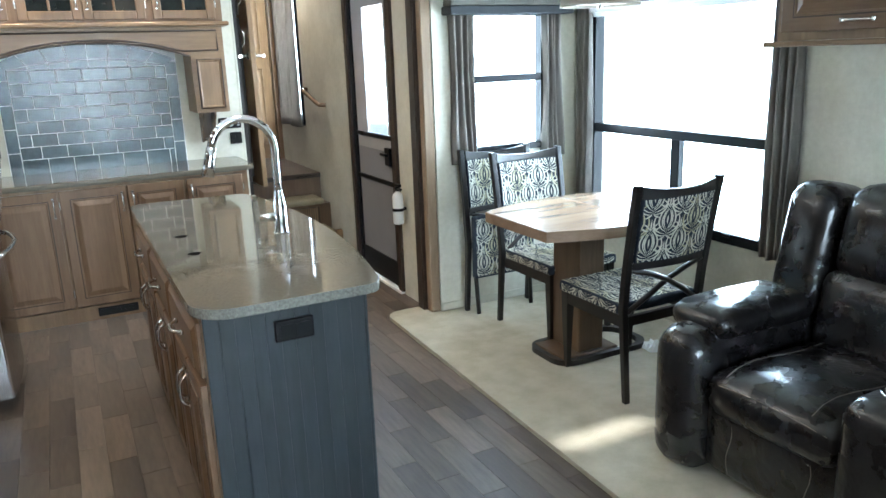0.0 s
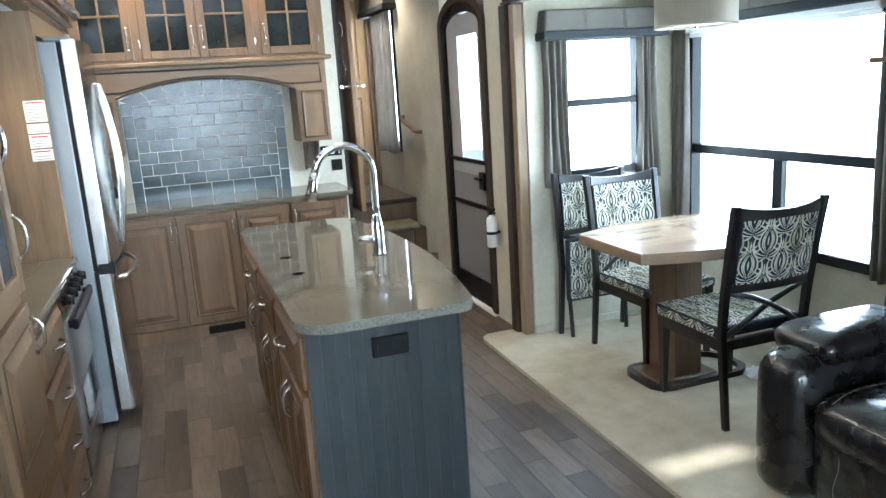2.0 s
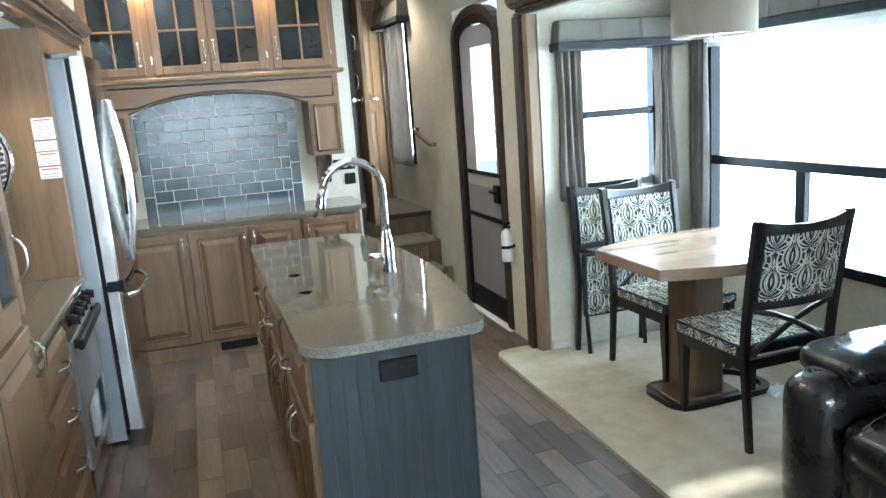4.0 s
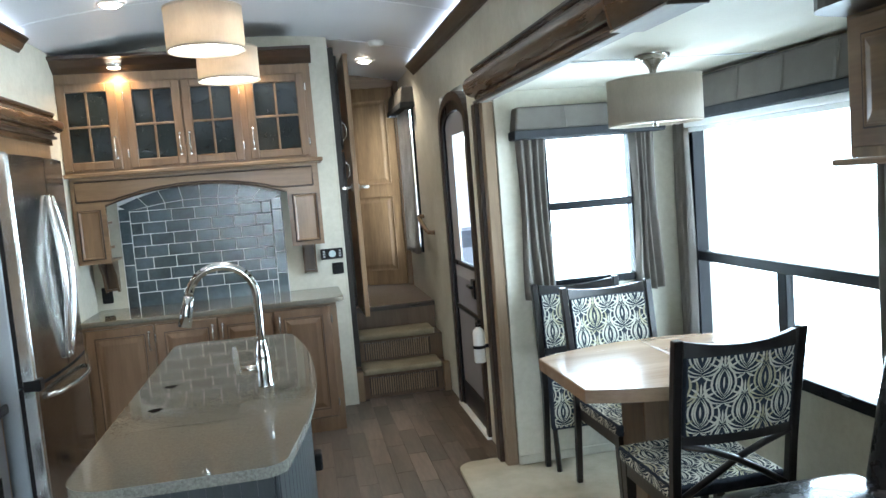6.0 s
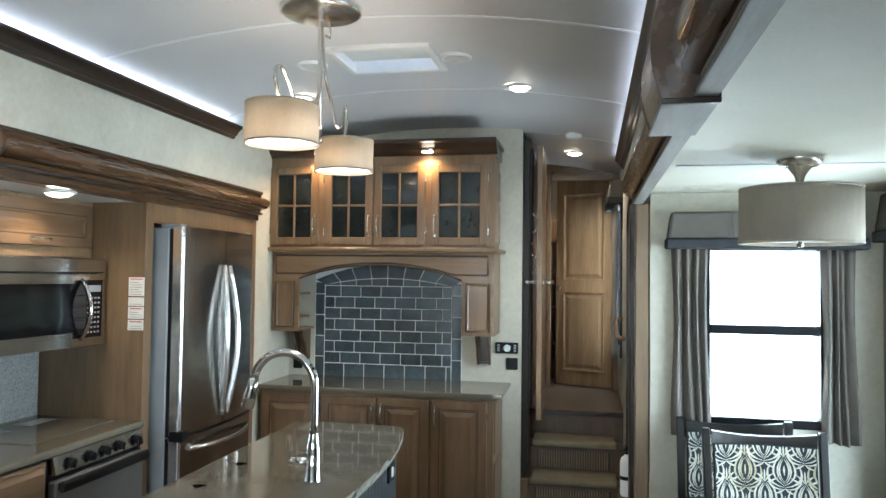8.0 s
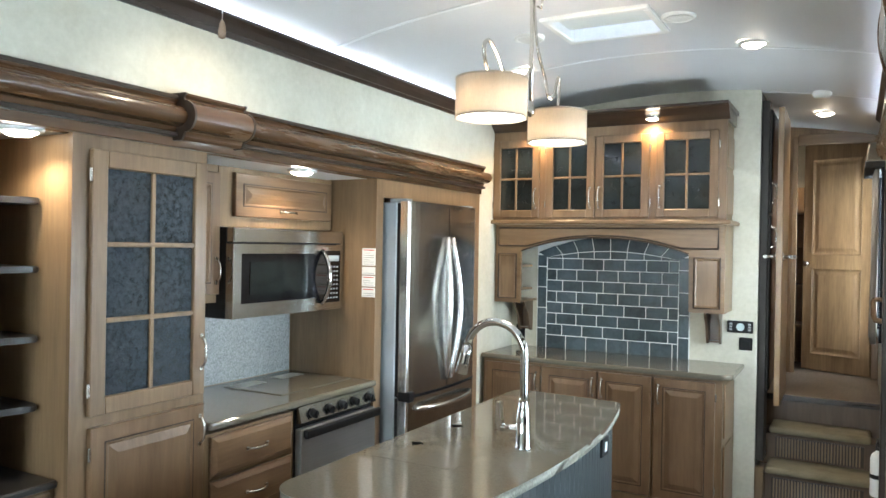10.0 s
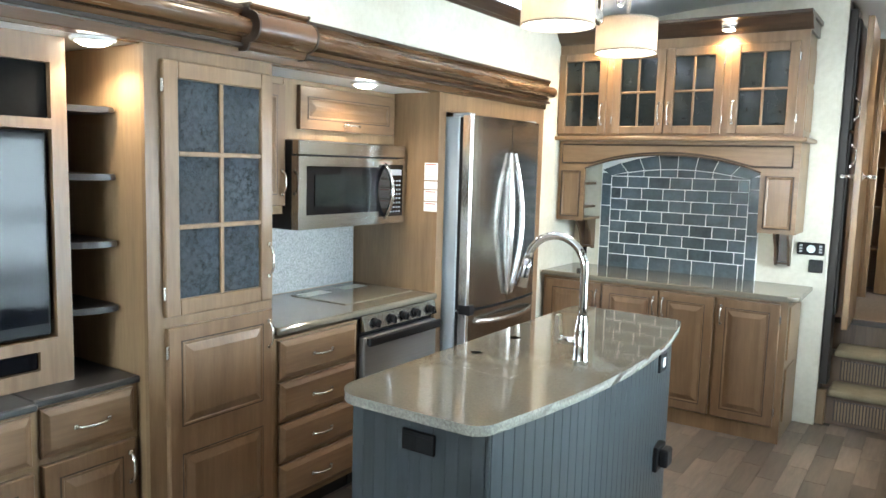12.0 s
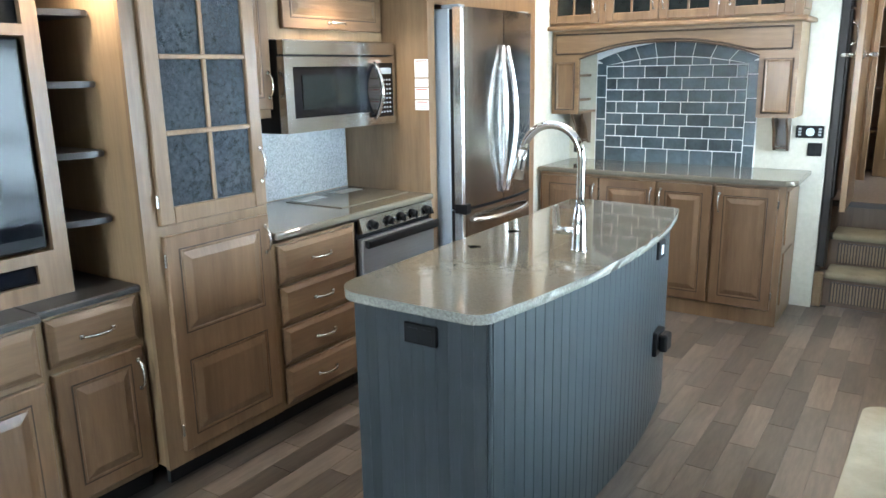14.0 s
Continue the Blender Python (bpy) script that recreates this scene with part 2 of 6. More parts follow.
M_grey = plain("grey_print", (0.30, 0.30, 0.30), 0.6)
M_paper = plain("white_label_paper", (0.78, 0.77, 0.74), 0.6)
M_silverbtn = plain("grey_button", (0.35, 0.36, 0.37), 0.4)
M_teal = plain("pale_dial", (0.55, 0.66, 0.66), 0.3)
M_stepcarpet = mottled("tan_step_carpet", (0.22, 0.185, 0.122), (0.35, 0.30, 0.205), scale=9, fine=420, rough=0.95, bump=0.5, spec=0.1)
M_lightwood = wood("whitewashed_trim", (0.22, 0.205, 0.18), (0.36, 0.34, 0.31), axis="y", rough=0.7, coat=0.0)
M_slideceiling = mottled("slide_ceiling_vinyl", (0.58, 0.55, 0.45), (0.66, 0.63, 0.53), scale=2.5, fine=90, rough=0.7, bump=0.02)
M_cloth = mottled("black_speaker_cloth", (0.006, 0.006, 0.006), (0.012, 0.012, 0.012), scale=20, fine=500, rough=0.95, bump=0.2, spec=0.05)
M_hole = plain("dark_hole", (0.006, 0.006, 0.006), 0.9, spec=0.0)
M_skylight = mottled("frosted_skylight", (0.62, 0.66, 0.66), (0.75, 0.79, 0.79), scale=5, fine=120, rough=0.5, bump=0.03)
M_gravel = mottled("outdoor_gravel", (0.36, 0.35, 0.33), (0.55, 0.54, 0.51), scale=0.6, fine=14, rough=0.95, bump=0.4)
M_vehicle = plain("silver_vehicle_paint", (0.66, 0.68, 0.70), 0.35)
M_tyre = plain("dusty_tyre_rubber", (0.10, 0.10, 0.10), 0.8)
M_tint = plain("tinted_vehicle_glass", (0.22, 0.24, 0.26), 0.1)


# ---- building helpers ----
def box(bm, x0, x1, y0, y1, z0, z1, bevel=0.0, seg=1):
    verts = [bm.verts.new((x, y, z)) for x in (x0, x1) for y in (y0, y1) for z in (z0, z1)]
    quads = ((0, 1, 3, 2), (4, 6, 7, 5), (0, 4, 5, 1), (2, 3, 7, 6), (0, 2, 6, 4), (1, 5, 7, 3))
    faces = [bm.faces.new([verts[i] for i in q]) for q in quads]
    if bevel > 0:
        edges = list({e for f in faces for e in f.edges})
        bmesh.ops.bevel(bm, geom=edges, offset=bevel, segments=seg, profile=0.5, affect="EDGES", clamp_overlap=True)


def rod(bm, a, b, r, r2=None, n=10):
    a, b = Vector(a), Vector(b)
    r2 = r if r2 is None else r2
    d = (b - a).normalized()
    u = d.orthogonal().normalized()
    v = d.cross(u)
    rings = []
    for p, rad in ((a, r), (b, r2)):
        rings.append([bm.verts.new(p + rad * (math.cos(t) * u + math.sin(t) * v)) for t in (2 * math.pi * i / n for i in range(n))])
    for i in range(n):
        f = bm.faces.new((rings[0][i], rings[0][(i + 1) % n], rings[1][(i + 1) % n], rings[1][i]))
        f.smooth = True
    bm.faces.new(rings[0][::-1])
    bm.faces.new(rings[1])


def tube(bm, pts, r, n=10, taper=None):
    """A round bar along a line of points."""
    pts = [Vector(p) for p in pts]
    rings, u = [], None
    for i, p in enumerate(pts):
        d = (pts[min(i + 1, len(pts) - 1)] - pts[max(i - 1, 0)]).normalized()
        u = d.orthogonal().normalized() if u is None else (u - d * u.dot(d)).normalized()
        v = d.cross(u)
        rad = r if taper is None else r + (taper - r) * i / (len(pts) - 1)
        rings.append([bm.verts.new(p + rad * (math.cos(t) * u + math.sin(t) * v)) for t in (2 * math.pi * k / n for k in range(n))])
    for a, b in zip(rings, rings[1:]):
        for i in range(n):
            bm.faces.new((a[i], a[(i + 1) % n], b[(i + 1) % n], b[i])).smooth = True
    bm.faces.new(rings[0][::-1])
    bm.faces.new(rings[-1])


def eased(pts, n=6):
    """A smooth line through the given points."""
    p = [Vector(q) for q in pts]
    p = [2 * p[0] - p[1]] + p + [2 * p[-1] - p[-2]]
    out = []
    for a, b, c, d in zip(p, p[1:], p[2:], p[3:]):
        for k in range(n):
            t = k / n
            out.append(0.5 * (2 * b + (c - a) * t + (2 * a - 5 * b + 4 * c - d) * t * t + (3 * b - a - 3 * c + d) * t ** 3))
    return out + [p[-2]]


def lathe(bm, profile, cx=0.0, cy=0.0, n=32, cap=False):
    """Turned about the vertical through (cx, cy): a list of radius and height."""
    rings = [[bm.verts.new((cx + r * math.cos(2 * math.pi * k / n), cy + r * math.sin(2 * math.pi * k / n), z)) for k in range(n)] for r, z in profile]
    for a, b in zip(rings, rings[1:]):
        for i in range(n):
            bm.faces.new((a[i], a[(i + 1) % n], b[(i + 1) % n], b[i])).smooth = True
    if cap:
        bm.faces.new(rings[0][::-1])
        bm.faces.new(rings[-1])


def prism(bm, outline, z0, z1, axis="z"):
    """An outline of (u, v) pushed from z0 to z1 along an axis."""
    def at(u, v, w):
        return {"z": (u, v, w), "y": (u, w, v), "x": (w, u, v)}[axis]
    lo = [bm.verts.new(at(u, v, z0)) for u, v in outline]
    hi = [bm.verts.new(at(u, v, z1)) for u, v in outline]
    n = len(outline)
    for i in range(n):
        bm.faces.new((lo[i], lo[(i + 1) % n], hi[(i + 1) % n], hi[i]))
    bm.faces.new(lo[::-1])
    bm.faces.new(hi)


def nested(bm, x0, x1, z0, z1, steps, back=0.0):
    """A panel that faces -y: rings of (inset, y) from its outer edge to its middle."""
    rings = []
    for inset, y in steps:
        rings.append([bm.verts.new(p) for p in ((x0 + inset, y, z0 + inset), (x1 - inset, y, z0 + inset), (x1 - inset, y, z1 - inset), (x0 + inset, y, z1 - inset))])
    for a, b in zip(rings, rings[1:]):
        for i in range(4):
            bm.faces.new((a[i], a[(i + 1) % 4], b[(i + 1) % 4], b[i]))
    bm.faces.new(rings[-1])
    bm.faces.new(rings[0][::-1])


def mesh_of(name, bm, material, smooth=False):
    bmesh.ops.recalc_face_normals(bm, faces=bm.faces)
    me = bpy.data.meshes.new(name)
    bm.to_mesh(me)
    bm.free()
    if smooth:
        me.polygons.foreach_set("use_smooth", [True] * len(me.polygons))
    if material:
        me.materials.append(material)
    return me


def part(name, bm, material, parent, label="", smooth=False, loc=None):
    """Links a bmesh as one mesh object under a thing or under a part."""
    ob = new(name, mesh_of(name, bm, material, smooth))
    ob.parent = parent
    if loc is not None:
        ob.matrix_basis = loc
    if label:
        tagged(ob, label)
    return ob


def thing(name, m, label, category, group="", kind=""):
    ob = new(name)
    ob.empty_display_size = 0.1
    ob.matrix_basis = m
    return tagged(ob, label, category, group, kind)


def solid(name, bm, material, label="", category="", kind="structure", smooth=False):
    """A top-level mesh."""
    return tagged(new(name, mesh_of(name, bm, material, smooth)), label, category, "", kind)


def holed(bm, side, a0, a1, z0, z1, h0, h1, y0, y1, d0, d1):
    """A wall slab with one opening, in a wall of constant x or y."""
    def at(u, v, d):
        return (d, u, v) if side == "x" else (u, d, v)
    outer, inner = ((a0, z0), (a1, z0), (a1, z1), (a0, z1)), ((h0, y0), (h1, y0), (h1, y1), (h0, y1))
    v = [[[bm.verts.new(at(*p, d)) for p in ring] for ring in (outer, inner)] for d in (d0, d1)]
    for i in range(4):
        j = (i + 1) % 4
        bm.faces.new((v[0][0][i], v[0][0][j], v[0][1][j], v[0][1][i]))
        bm.faces.new((v[1][0][i], v[1][1][i], v[1][1][j], v[1][0][j]))
        bm.faces.new((v[0][0][i], v[1][0][i], v[1][0][j], v[0][0][j]))
        bm.faces.new((v[0][1][i], v[0][1][j], v[1][1][j], v[1][1][i]))


def B(*a, **k):
    bm = bmesh.new()
    box(bm, *a, **k)
    return bm


def handle(parent, x, z, y, length=0.11, upright=True):
    """An arched bar pull that stands off a face looking -y."""
    bm = bmesh.new()
    n = 9
    pts = []
    for i in range(n):
        s = -0.5 + i / (n - 1)
        off = 0.030 * (1 - (2 * s) ** 4) + 0.002
        pts.append((x, y - off, z + s * length) if upright else (x + s * length, y - off, z))
    tube(bm, pts, 0.0055, 8)
    for s in (-0.5, 0.5):
        c = (x, y, z + s * length) if upright else (x + s * length, y, z)
        box(bm, c[0] - 0.008, c[0] + 0.008, y - 0.010, y, c[2] - 0.008, c[2] + 0.008, 0.002)
    return part("handle", bm, M_nickel, parent, "satin nickel bar handle")


def hinges(parent, x, y, zs):
    for z in zs:
        part("hinge", B(x - 0.006, x + 0.006, y - 0.012, y, z - 0.025, z + 0.025, 0.003), M_nickel, parent, "small nickel hinge")


def raised_door(parent, x0, x1, z0, z1, y, name="door", material=None, hand=None, hinge=None, mid=None, t=0.022):
    """A raised-panel door or drawer front whose back lies at y; it faces -y."""
    f = y - t
    bm = bmesh.new()
    fr = min(0.058, (x1 - x0) * 0.22, (z1 - z0) * 0.26)
    g = min(0.030, fr * 0.6)
    if name == "drawer_front":
        nested(bm, x0, x1, z0, z1, [(0, y), (0, f + 0.012), (0.003, f + 0.009), (0.008, f + 0.008), (0.022, f - 0.001), (0.026, f - 0.003)])
        ob = part(name, bm, material or M_door, parent)
        handle(ob, (x0 + x1) / 2, (z0 + z1) / 2, f - 0.003, 0.12, False)
        return ob
    zz = [(z0, z1)] if mid is None else [(z0, mid + fr * 0.0), (mid, z1)]
    nested(bm, x0, x1, z0, z1, [(0, y), (0, f + 0.004), (0.004, f)])
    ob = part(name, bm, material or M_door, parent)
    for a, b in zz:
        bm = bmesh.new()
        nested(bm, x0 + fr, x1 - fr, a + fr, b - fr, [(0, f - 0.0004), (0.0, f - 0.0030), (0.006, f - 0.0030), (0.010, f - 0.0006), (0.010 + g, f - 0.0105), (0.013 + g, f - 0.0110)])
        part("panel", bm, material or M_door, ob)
        bm = bmesh.new()
        w = 0.0055
        for (p, q, r, s) in ((x0 + fr - w, x1 - fr + w, a + fr - w, a + fr), (x0 + fr - w, x1 - fr + w, b - fr, b - fr + w), (x0 + fr - w, x0 + fr, a + fr, b - fr), (x1 - fr, x1 - fr + w, a + fr, b - fr)):
            box(bm, p, q, f - 0.0012, f + 0.002, r, s)
        part("groove", bm, M_groove, ob, "dark glaze line round the panel")
    if hand == "l":
        handle(ob, x0 + 0.028, z1 - 0.10, f)
    elif hand == "r":
        handle(ob, x1 - 0.028, z1 - 0.10, f)
    elif hand == "lb":
        handle(ob, x0 + 0.028, z0 + 0.11, f)
    elif hand == "rb":
        handle(ob, x1 - 0.028, z0 + 0.11, f)
    elif hand == "c":
        handle(ob, (x0 + x1) / 2, (z0 + z1) / 2, f - 0.006, 0.12, False)
    elif hand == "cb":
        handle(ob, (x0 + x1) / 2, z0 + 0.035, f, 0.12, False)
    if hinge:
        hx = x0 - 0.004 if hinge == "l" else x1 + 0.004
        hinges(ob, hx, f + 0.012, (z0 + 0.09, z1 - 0.09))
    return ob


def glass_door(parent, x0, x1, z0, z1, y, cols, rows, hand=None, hinge=None, fr=0.055, muntin=0.016, t=0.022, glass=None):
    f = y - t
    bm = bmesh.new()
    for (p, q, r, s) in ((x0, x0 + fr, z0, z1), (x1 - fr, x1, z0, z1), (x0 + fr, x1 - fr, z0, z0 + fr), (x0 + fr, x1 - fr, z1 - fr, z1)):
        box(bm, p, q, f, y, r, s, 0.004)
    ob = part("door", bm, M_wood, parent)
    X0, X1, Z0, Z1 = x0 + fr, x1 - fr, z0 + fr, z1 - fr
    for i in range(1, cols):
        c = X0 + (X1 - X0) * i / cols
        part("muntin", B(c - muntin / 2, c + muntin / 2, f + 0.003, f + 0.014, Z0, Z1, 0.003), M_wood, ob)
    for j in range(1, rows):
        c = Z0 + (Z1 - Z0) * j / rows
        part("muntin", B(X0, X1, f + 0.0015, f + 0.0125, c - muntin / 2, c + muntin / 2, 0.003), M_wood, ob)
    for i in range(cols):
        for j in range(rows):
            a, b = X0 + (X1 - X0) * i / cols, X0 + (X1 - X0) * (i + 1) / cols
            c, d = Z0 + (Z1 - Z0) * j / rows, Z0 + (Z1 - Z0) * (j + 1) / rows
            part("pane", B(a + 0.001, b - 0.001, f + 0.0145, f + 0.0185, c + 0.001, d - 0.001), glass or M_seeded, ob, "dark glass pane")
    if hand:
        top = (z1 - z0) > 0.7
        hx = x0 + 0.026 if hand[0] == "l" else x1 - 0.026
        handle(ob, hx, z0 + 0.17 if top else z0 + 0.13, f, 0.13)
    if hinge:
        hinges(ob, x0 - 0.004 if hinge == "l" else x1 + 0.004, f + 0.012, (z0 + 0.09, z1 - 0.09))
    return ob

# ---- the large structure ----
XL, XR, YT, YB = -0.56, 1.90, 5.565, -2.70      # main room: left and right wall, tiled wall, rear wall
SX, SE = 2.97, 3.92                              # dining slide: window wall, end wall
HX, HY = 1.172, 7.20                              # stair hall: left side, bedroom wall
SC = 2.048                                       # dining slide ceiling


FAR_SCALE = 1.022
FAR = Matrix.Translation((-0.0564, 0, -0.0352)) @ Matrix.Diagonal((FAR_SCALE, 1, FAR_SCALE, 1))   # true size of the hutch wall


def zc(x):
    """Height of the bowed ceiling."""
    return 2.72 - 0.14 * ((x - 0.67) / 1.23) ** 2


# ceilings
bm = bmesh.new()
N = 24
for k in range(N):
    xa, xb = XL - 0.1 + (XR - XL + 0.2) * k / N, XL - 0.1 + (XR - XL + 0.2) * (k + 1) / N
    runs = ((YB - 0.1, 3.62), (3.99, HY + 1.2)) if 10 <= k <= 13 else ((YB - 0.1, HY + 1.2),)     # the roof vent's opening
    for ya, yb in runs:
        vs = [bm.verts.new(p) for p in ((xa, ya, zc(xa)), (xb, ya, zc(xb)), (xb, yb, zc(xb)), (xa, yb, zc(xa)))]
        vt = [bm.verts.new((v.co.x, v.co.y, v.co.z + 0.06)) for v in vs]
        bm.faces.new(vs[::-1]).smooth = True
        bm.faces.new(vt)
solid("ceiling", bm, M_ceiling, "bowed white vinyl ceiling over the main room", "ceiling")
for i, y in enumerate((-1.61, -0.40, 0.81, 2.02, 3.22, 4.43, 5.63)):
    bm = bmesh.new()
    pts = [(XL + 0.02 + (XR - XL - 0.04) * k / 16) for k in range(17)]
    for a, b in zip(pts, pts[1:]):
        for dy0, dy1 in ((-0.011, 0.011),):
            v = [bm.verts.new(p) for p in ((a, y + dy0, zc(a) - 0.004), (b, y + dy0, zc(b) - 0.004), (b, y + dy1, zc(b) - 0.004), (a, y + dy1, zc(a) - 0.004))]
            w = [bm.verts.new((q.co.x, q.co.y, q.co.z + 0.003)) for q in v]
            bm.faces.new(v[::-1])
            for j in range(4):
                bm.faces.new((v[j], v[(j + 1) % 4], w[(j + 1) % 4], w[j]))
    solid("trim", bm, M_seam, "white ceiling seam strip", "trim")
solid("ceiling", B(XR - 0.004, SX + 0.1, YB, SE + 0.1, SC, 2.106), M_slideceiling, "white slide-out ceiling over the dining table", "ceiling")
solid("trim", B(XR + 0.05, SX - 0.01, 3.015, 3.033, SC - 0.004, SC - 0.0005), M_seam, "ceiling seam strip in the slide-out", "trim")

# walls
TH = 0.08
bm = bmesh.new()
box(bm, XL - TH, XL, YB, YT + TH, 2.046, 2.80)
box(bm, XL - TH, XL, 4.965, YT + TH, 0, 2.046)
solid("wall_west", bm, M_wall, "cream mottled wallpaper wall over the slide-out", "wall")
solid("wall_north", B(XL, HX, YT, YT + TH, 0, 2.80), M_wall, "cream wallpaper wall behind the tiled hutch", "wall")
bm = bmesh.new()
box(bm, XR, XR + TH, YB, 3.99, 2.108, 2.80)                       # above the dining slide
box(bm, XR, XR + TH, 3.99, 4.42, 0, 2.80)
box(bm, XR, XR + TH, 4.42, 5.24, 2.18, 2.80)
box(bm, XR, XR + TH, 5.24, 6.42, 0, 2.80)
box(bm, XR, XR + TH, 6.42, 7.14, 0, 1.02)
box(bm, XR, XR + TH, 6.42, 7.14, 2.34, 2.80)
box(bm, XR, XR + TH, 7.14, HY + 1.2, 0, 2.80)
box(bm, XR, XR + TH, YB, -0.4, 0, 2.03)
solid("wall_east", bm, M_wall, "cream wallpaper wall with the entry door", "wall")
bm = bmesh.new()
holed(bm, "y", XL - 1.0, XR + TH, 0, 2.80, -0.45, 1.45, 1.05, 1.80, YB - TH, YB)
solid("wall_south", bm, M_wall, "cream wallpaper rear wall with a wide window", "wall")
WX0, WX1, WZ0, WZ1 = 2.175, 2.685, 1.00, 1.80                   # small window
bm = bmesh.new()
holed(bm, "y", XR + 0.028, SX + TH, 0, SC, WX0, WX1, WZ0, WZ1, SE, SE + TH)
solid("wall_slide_end", bm, M_wall, "cream wallpaper end wall of the dining slide-out", "wall")
BY0, BY1, BZ0, BZ1 = 2.42, 3.76, 0.60, 1.80                     # big window
bm = bmesh.new()
holed(bm, "x", YB, SE, 0, SC, BY0, BY1, BZ0, BZ1, SX, SX + TH)
solid("wall_slide_side", bm, M_wall, "cream wallpaper window wall of the dining slide-out", "wall")
solid("wall_slide_near", B(XR, SX, -0.48, -0.4, 0, SC), M_wall, "cream end wall of the dining slide-out", "wall")
bm = bmesh.new()
box(bm, -1.24, -1.16, YB, 5.05, 0, 2.10)
box(bm, -1.24, XL - TH - 0.003, 4.97, 5.05, 0, 2.03)
box(bm, -1.24, XL, YB, YB + 0.01, 0, 2.03)
solid("wall_west_slide", bm, M_wood_box, "brown panelled back of the kitchen slide-out", "wall")
solid("ceiling", B(-1.24, XL - 0.062, YB, 4.963, 2.004, 2.029), M_ceiling, "white ceiling of the kitchen slide-out", "ceiling")
bm = bmesh.new()
box(bm, HX - 0.05, HX, YT + TH, HY + 1.2, 0, 2.80)
solid("wall_hall", bm, M_dark_x, "dark walnut side wall of the stair hall", "wall")
bm = bmesh.new()
box(bm, HX, 1.28, HY, HY + 0.06, 0.636, 2.80)
box(bm, 1.28, XR, HY, HY + 0.06, 2.57, 2.80)
box(bm, 1.86, XR, HY, HY + 0.06, 0.636, 2.57)
solid("wall_bedroom", bm, M_brownpanel, "brown wood wall round the bedroom doorway", "wall")
solid("wall_bedroom_back", B(HX - 0.05, XR + TH, HY + 1.2, HY + 1.26, 0, 2.80), M_wall, "cream bedroom wall beyond the doorway", "wall")

# floors
solid("floor", B(XL - 0.75, SX + TH, YB - TH, HY + 1.26, -0.06, -0.004), M_floorbase, "floor deck under the planks", "floor")
bm = bmesh.new()
r = 0.09
out = [(1.605 + r - r * math.cos(t), 4.07 - r + r * math.sin(t)) for t in (math.pi / 2 * k / 6 for k in range(7))]
out = [(1.490, -0.40)] + out + [(1.86, 4.07), (1.86, 3.98), (XR + 0.028, 3.98), (XR + 0.028, SE), (SX, SE), (SX, -0.40)]
prism(bm, out, -0.003, 0.022)
solid("carpet", bm, M_carpet, "cream pile carpet over the slide-out floor", "carpet")

# crown mouldings with the strip of light behind
def moulding(name, x, y0, y1, side, label):
    bm = bmesh.new()
    prof = [(0, 2.490), (0.012, 2.490), (0.020, 2.505), (0.028, 2.508), (0.045, 2.535), (0.062, 2.552), (0.068, 2.556), (0.068, 2.568), (0.052, 2.568), (0.040, 2.556), (0, 2.52)]
    prism(bm, [(x + side * u, v) for u, v in prof], y0, y1, "y")
    return solid(name, bm, M_dark, label, "crown moulding")


moulding("trim", XL, YB, 4.60, 1, "dark walnut crown moulding under the ceiling")
moulding("trim", XR, YB, 6.20, -1, "dark walnut crown moulding under the ceiling")
solid("led_strip", B(XL + 0.006, XL + 0.020, YB + 0.02, 4.56, 2.548, 2.556), M_led, "cool white LED strip behind the moulding", "light", kind="thing")
solid("led_strip", B(XR - 0.020, XR - 0.006, YB + 0.02, 6.16, 2.548, 2.556), M_led, "cool white LED strip behind the moulding", "light", kind="thing")


# rounded slide fascia with a stepped key block
def fascia(x, side, y0, y1, k0, k1, z0, z1, proud, label, boxy=False):
    root = thing("slide_fascia", pose(0, 0, 0), label, "fascia")
    def half_round(grow, step):
        h = (z1 - z0) / 2 + grow
        c = (z0 + z1) / 2
        g = grow + step
        prof = [(0, c - h), (0.022 + g, c - h), (0.030 + g, c - h + 0.008), (0.034 + g, c - h + 0.018)]
        for i in range(25):
            t = -math.pi / 2 + math.pi * i / 24
            prof.append((0.040 + g + 0.058 * math.cos(t), c + (h - 0.030) * math.sin(t)))
        return prof + [(0.034 + g, c + h - 0.018), (0.045 + g, c + h - 0.008), (0.045 + g, c + h), (0, c + h)]
    def bowed_box(grow):
        lo, hi = z0 - 0.016 - grow, z1 + 0.016 + grow
        return [(0, lo)] + [(0.108 + grow + 0.022 * math.sin(math.pi * k / 12), lo + (hi - lo) * k / 12) for k in range(13)] + [(0, hi)]
    def bar(a, b, name, prof, material=M_fascia, label=""):
        bm = bmesh.new()
        prism(bm, [(x + side * u, v) for u, v in prof], a, b, "y")
        return part(name, bm, material, root, label)
    bar(y0, k0, "moulding", half_round(0, 0))
    bar(k1, y1, "moulding", half_round(0, 0))
    bar(k0, k1, "key_block", bowed_box(0.0) if boxy else half_round(0.017, proud))
    for a, b in ((k0 - 0.006, k0 + 0.004), (k1 - 0.004, k1 + 0.006)):
        bar(a, b, "block_edge", bowed_box(0.0025) if boxy else half_round(0.0195, proud), M_fascia if boxy else M_dark, "" if boxy else "dark block edge")
    for z in (z0, z1):
        for a, b in ((y0, k0 - 0.007), (k1 + 0.007, y1)):
            part("edge_bead", B(min(x, x + side * 0.05), max(x, x + side * 0.05), a, b, z - 0.006, z + 0.010, 0.003), M_dark, root, "dark edge bead")
    return root


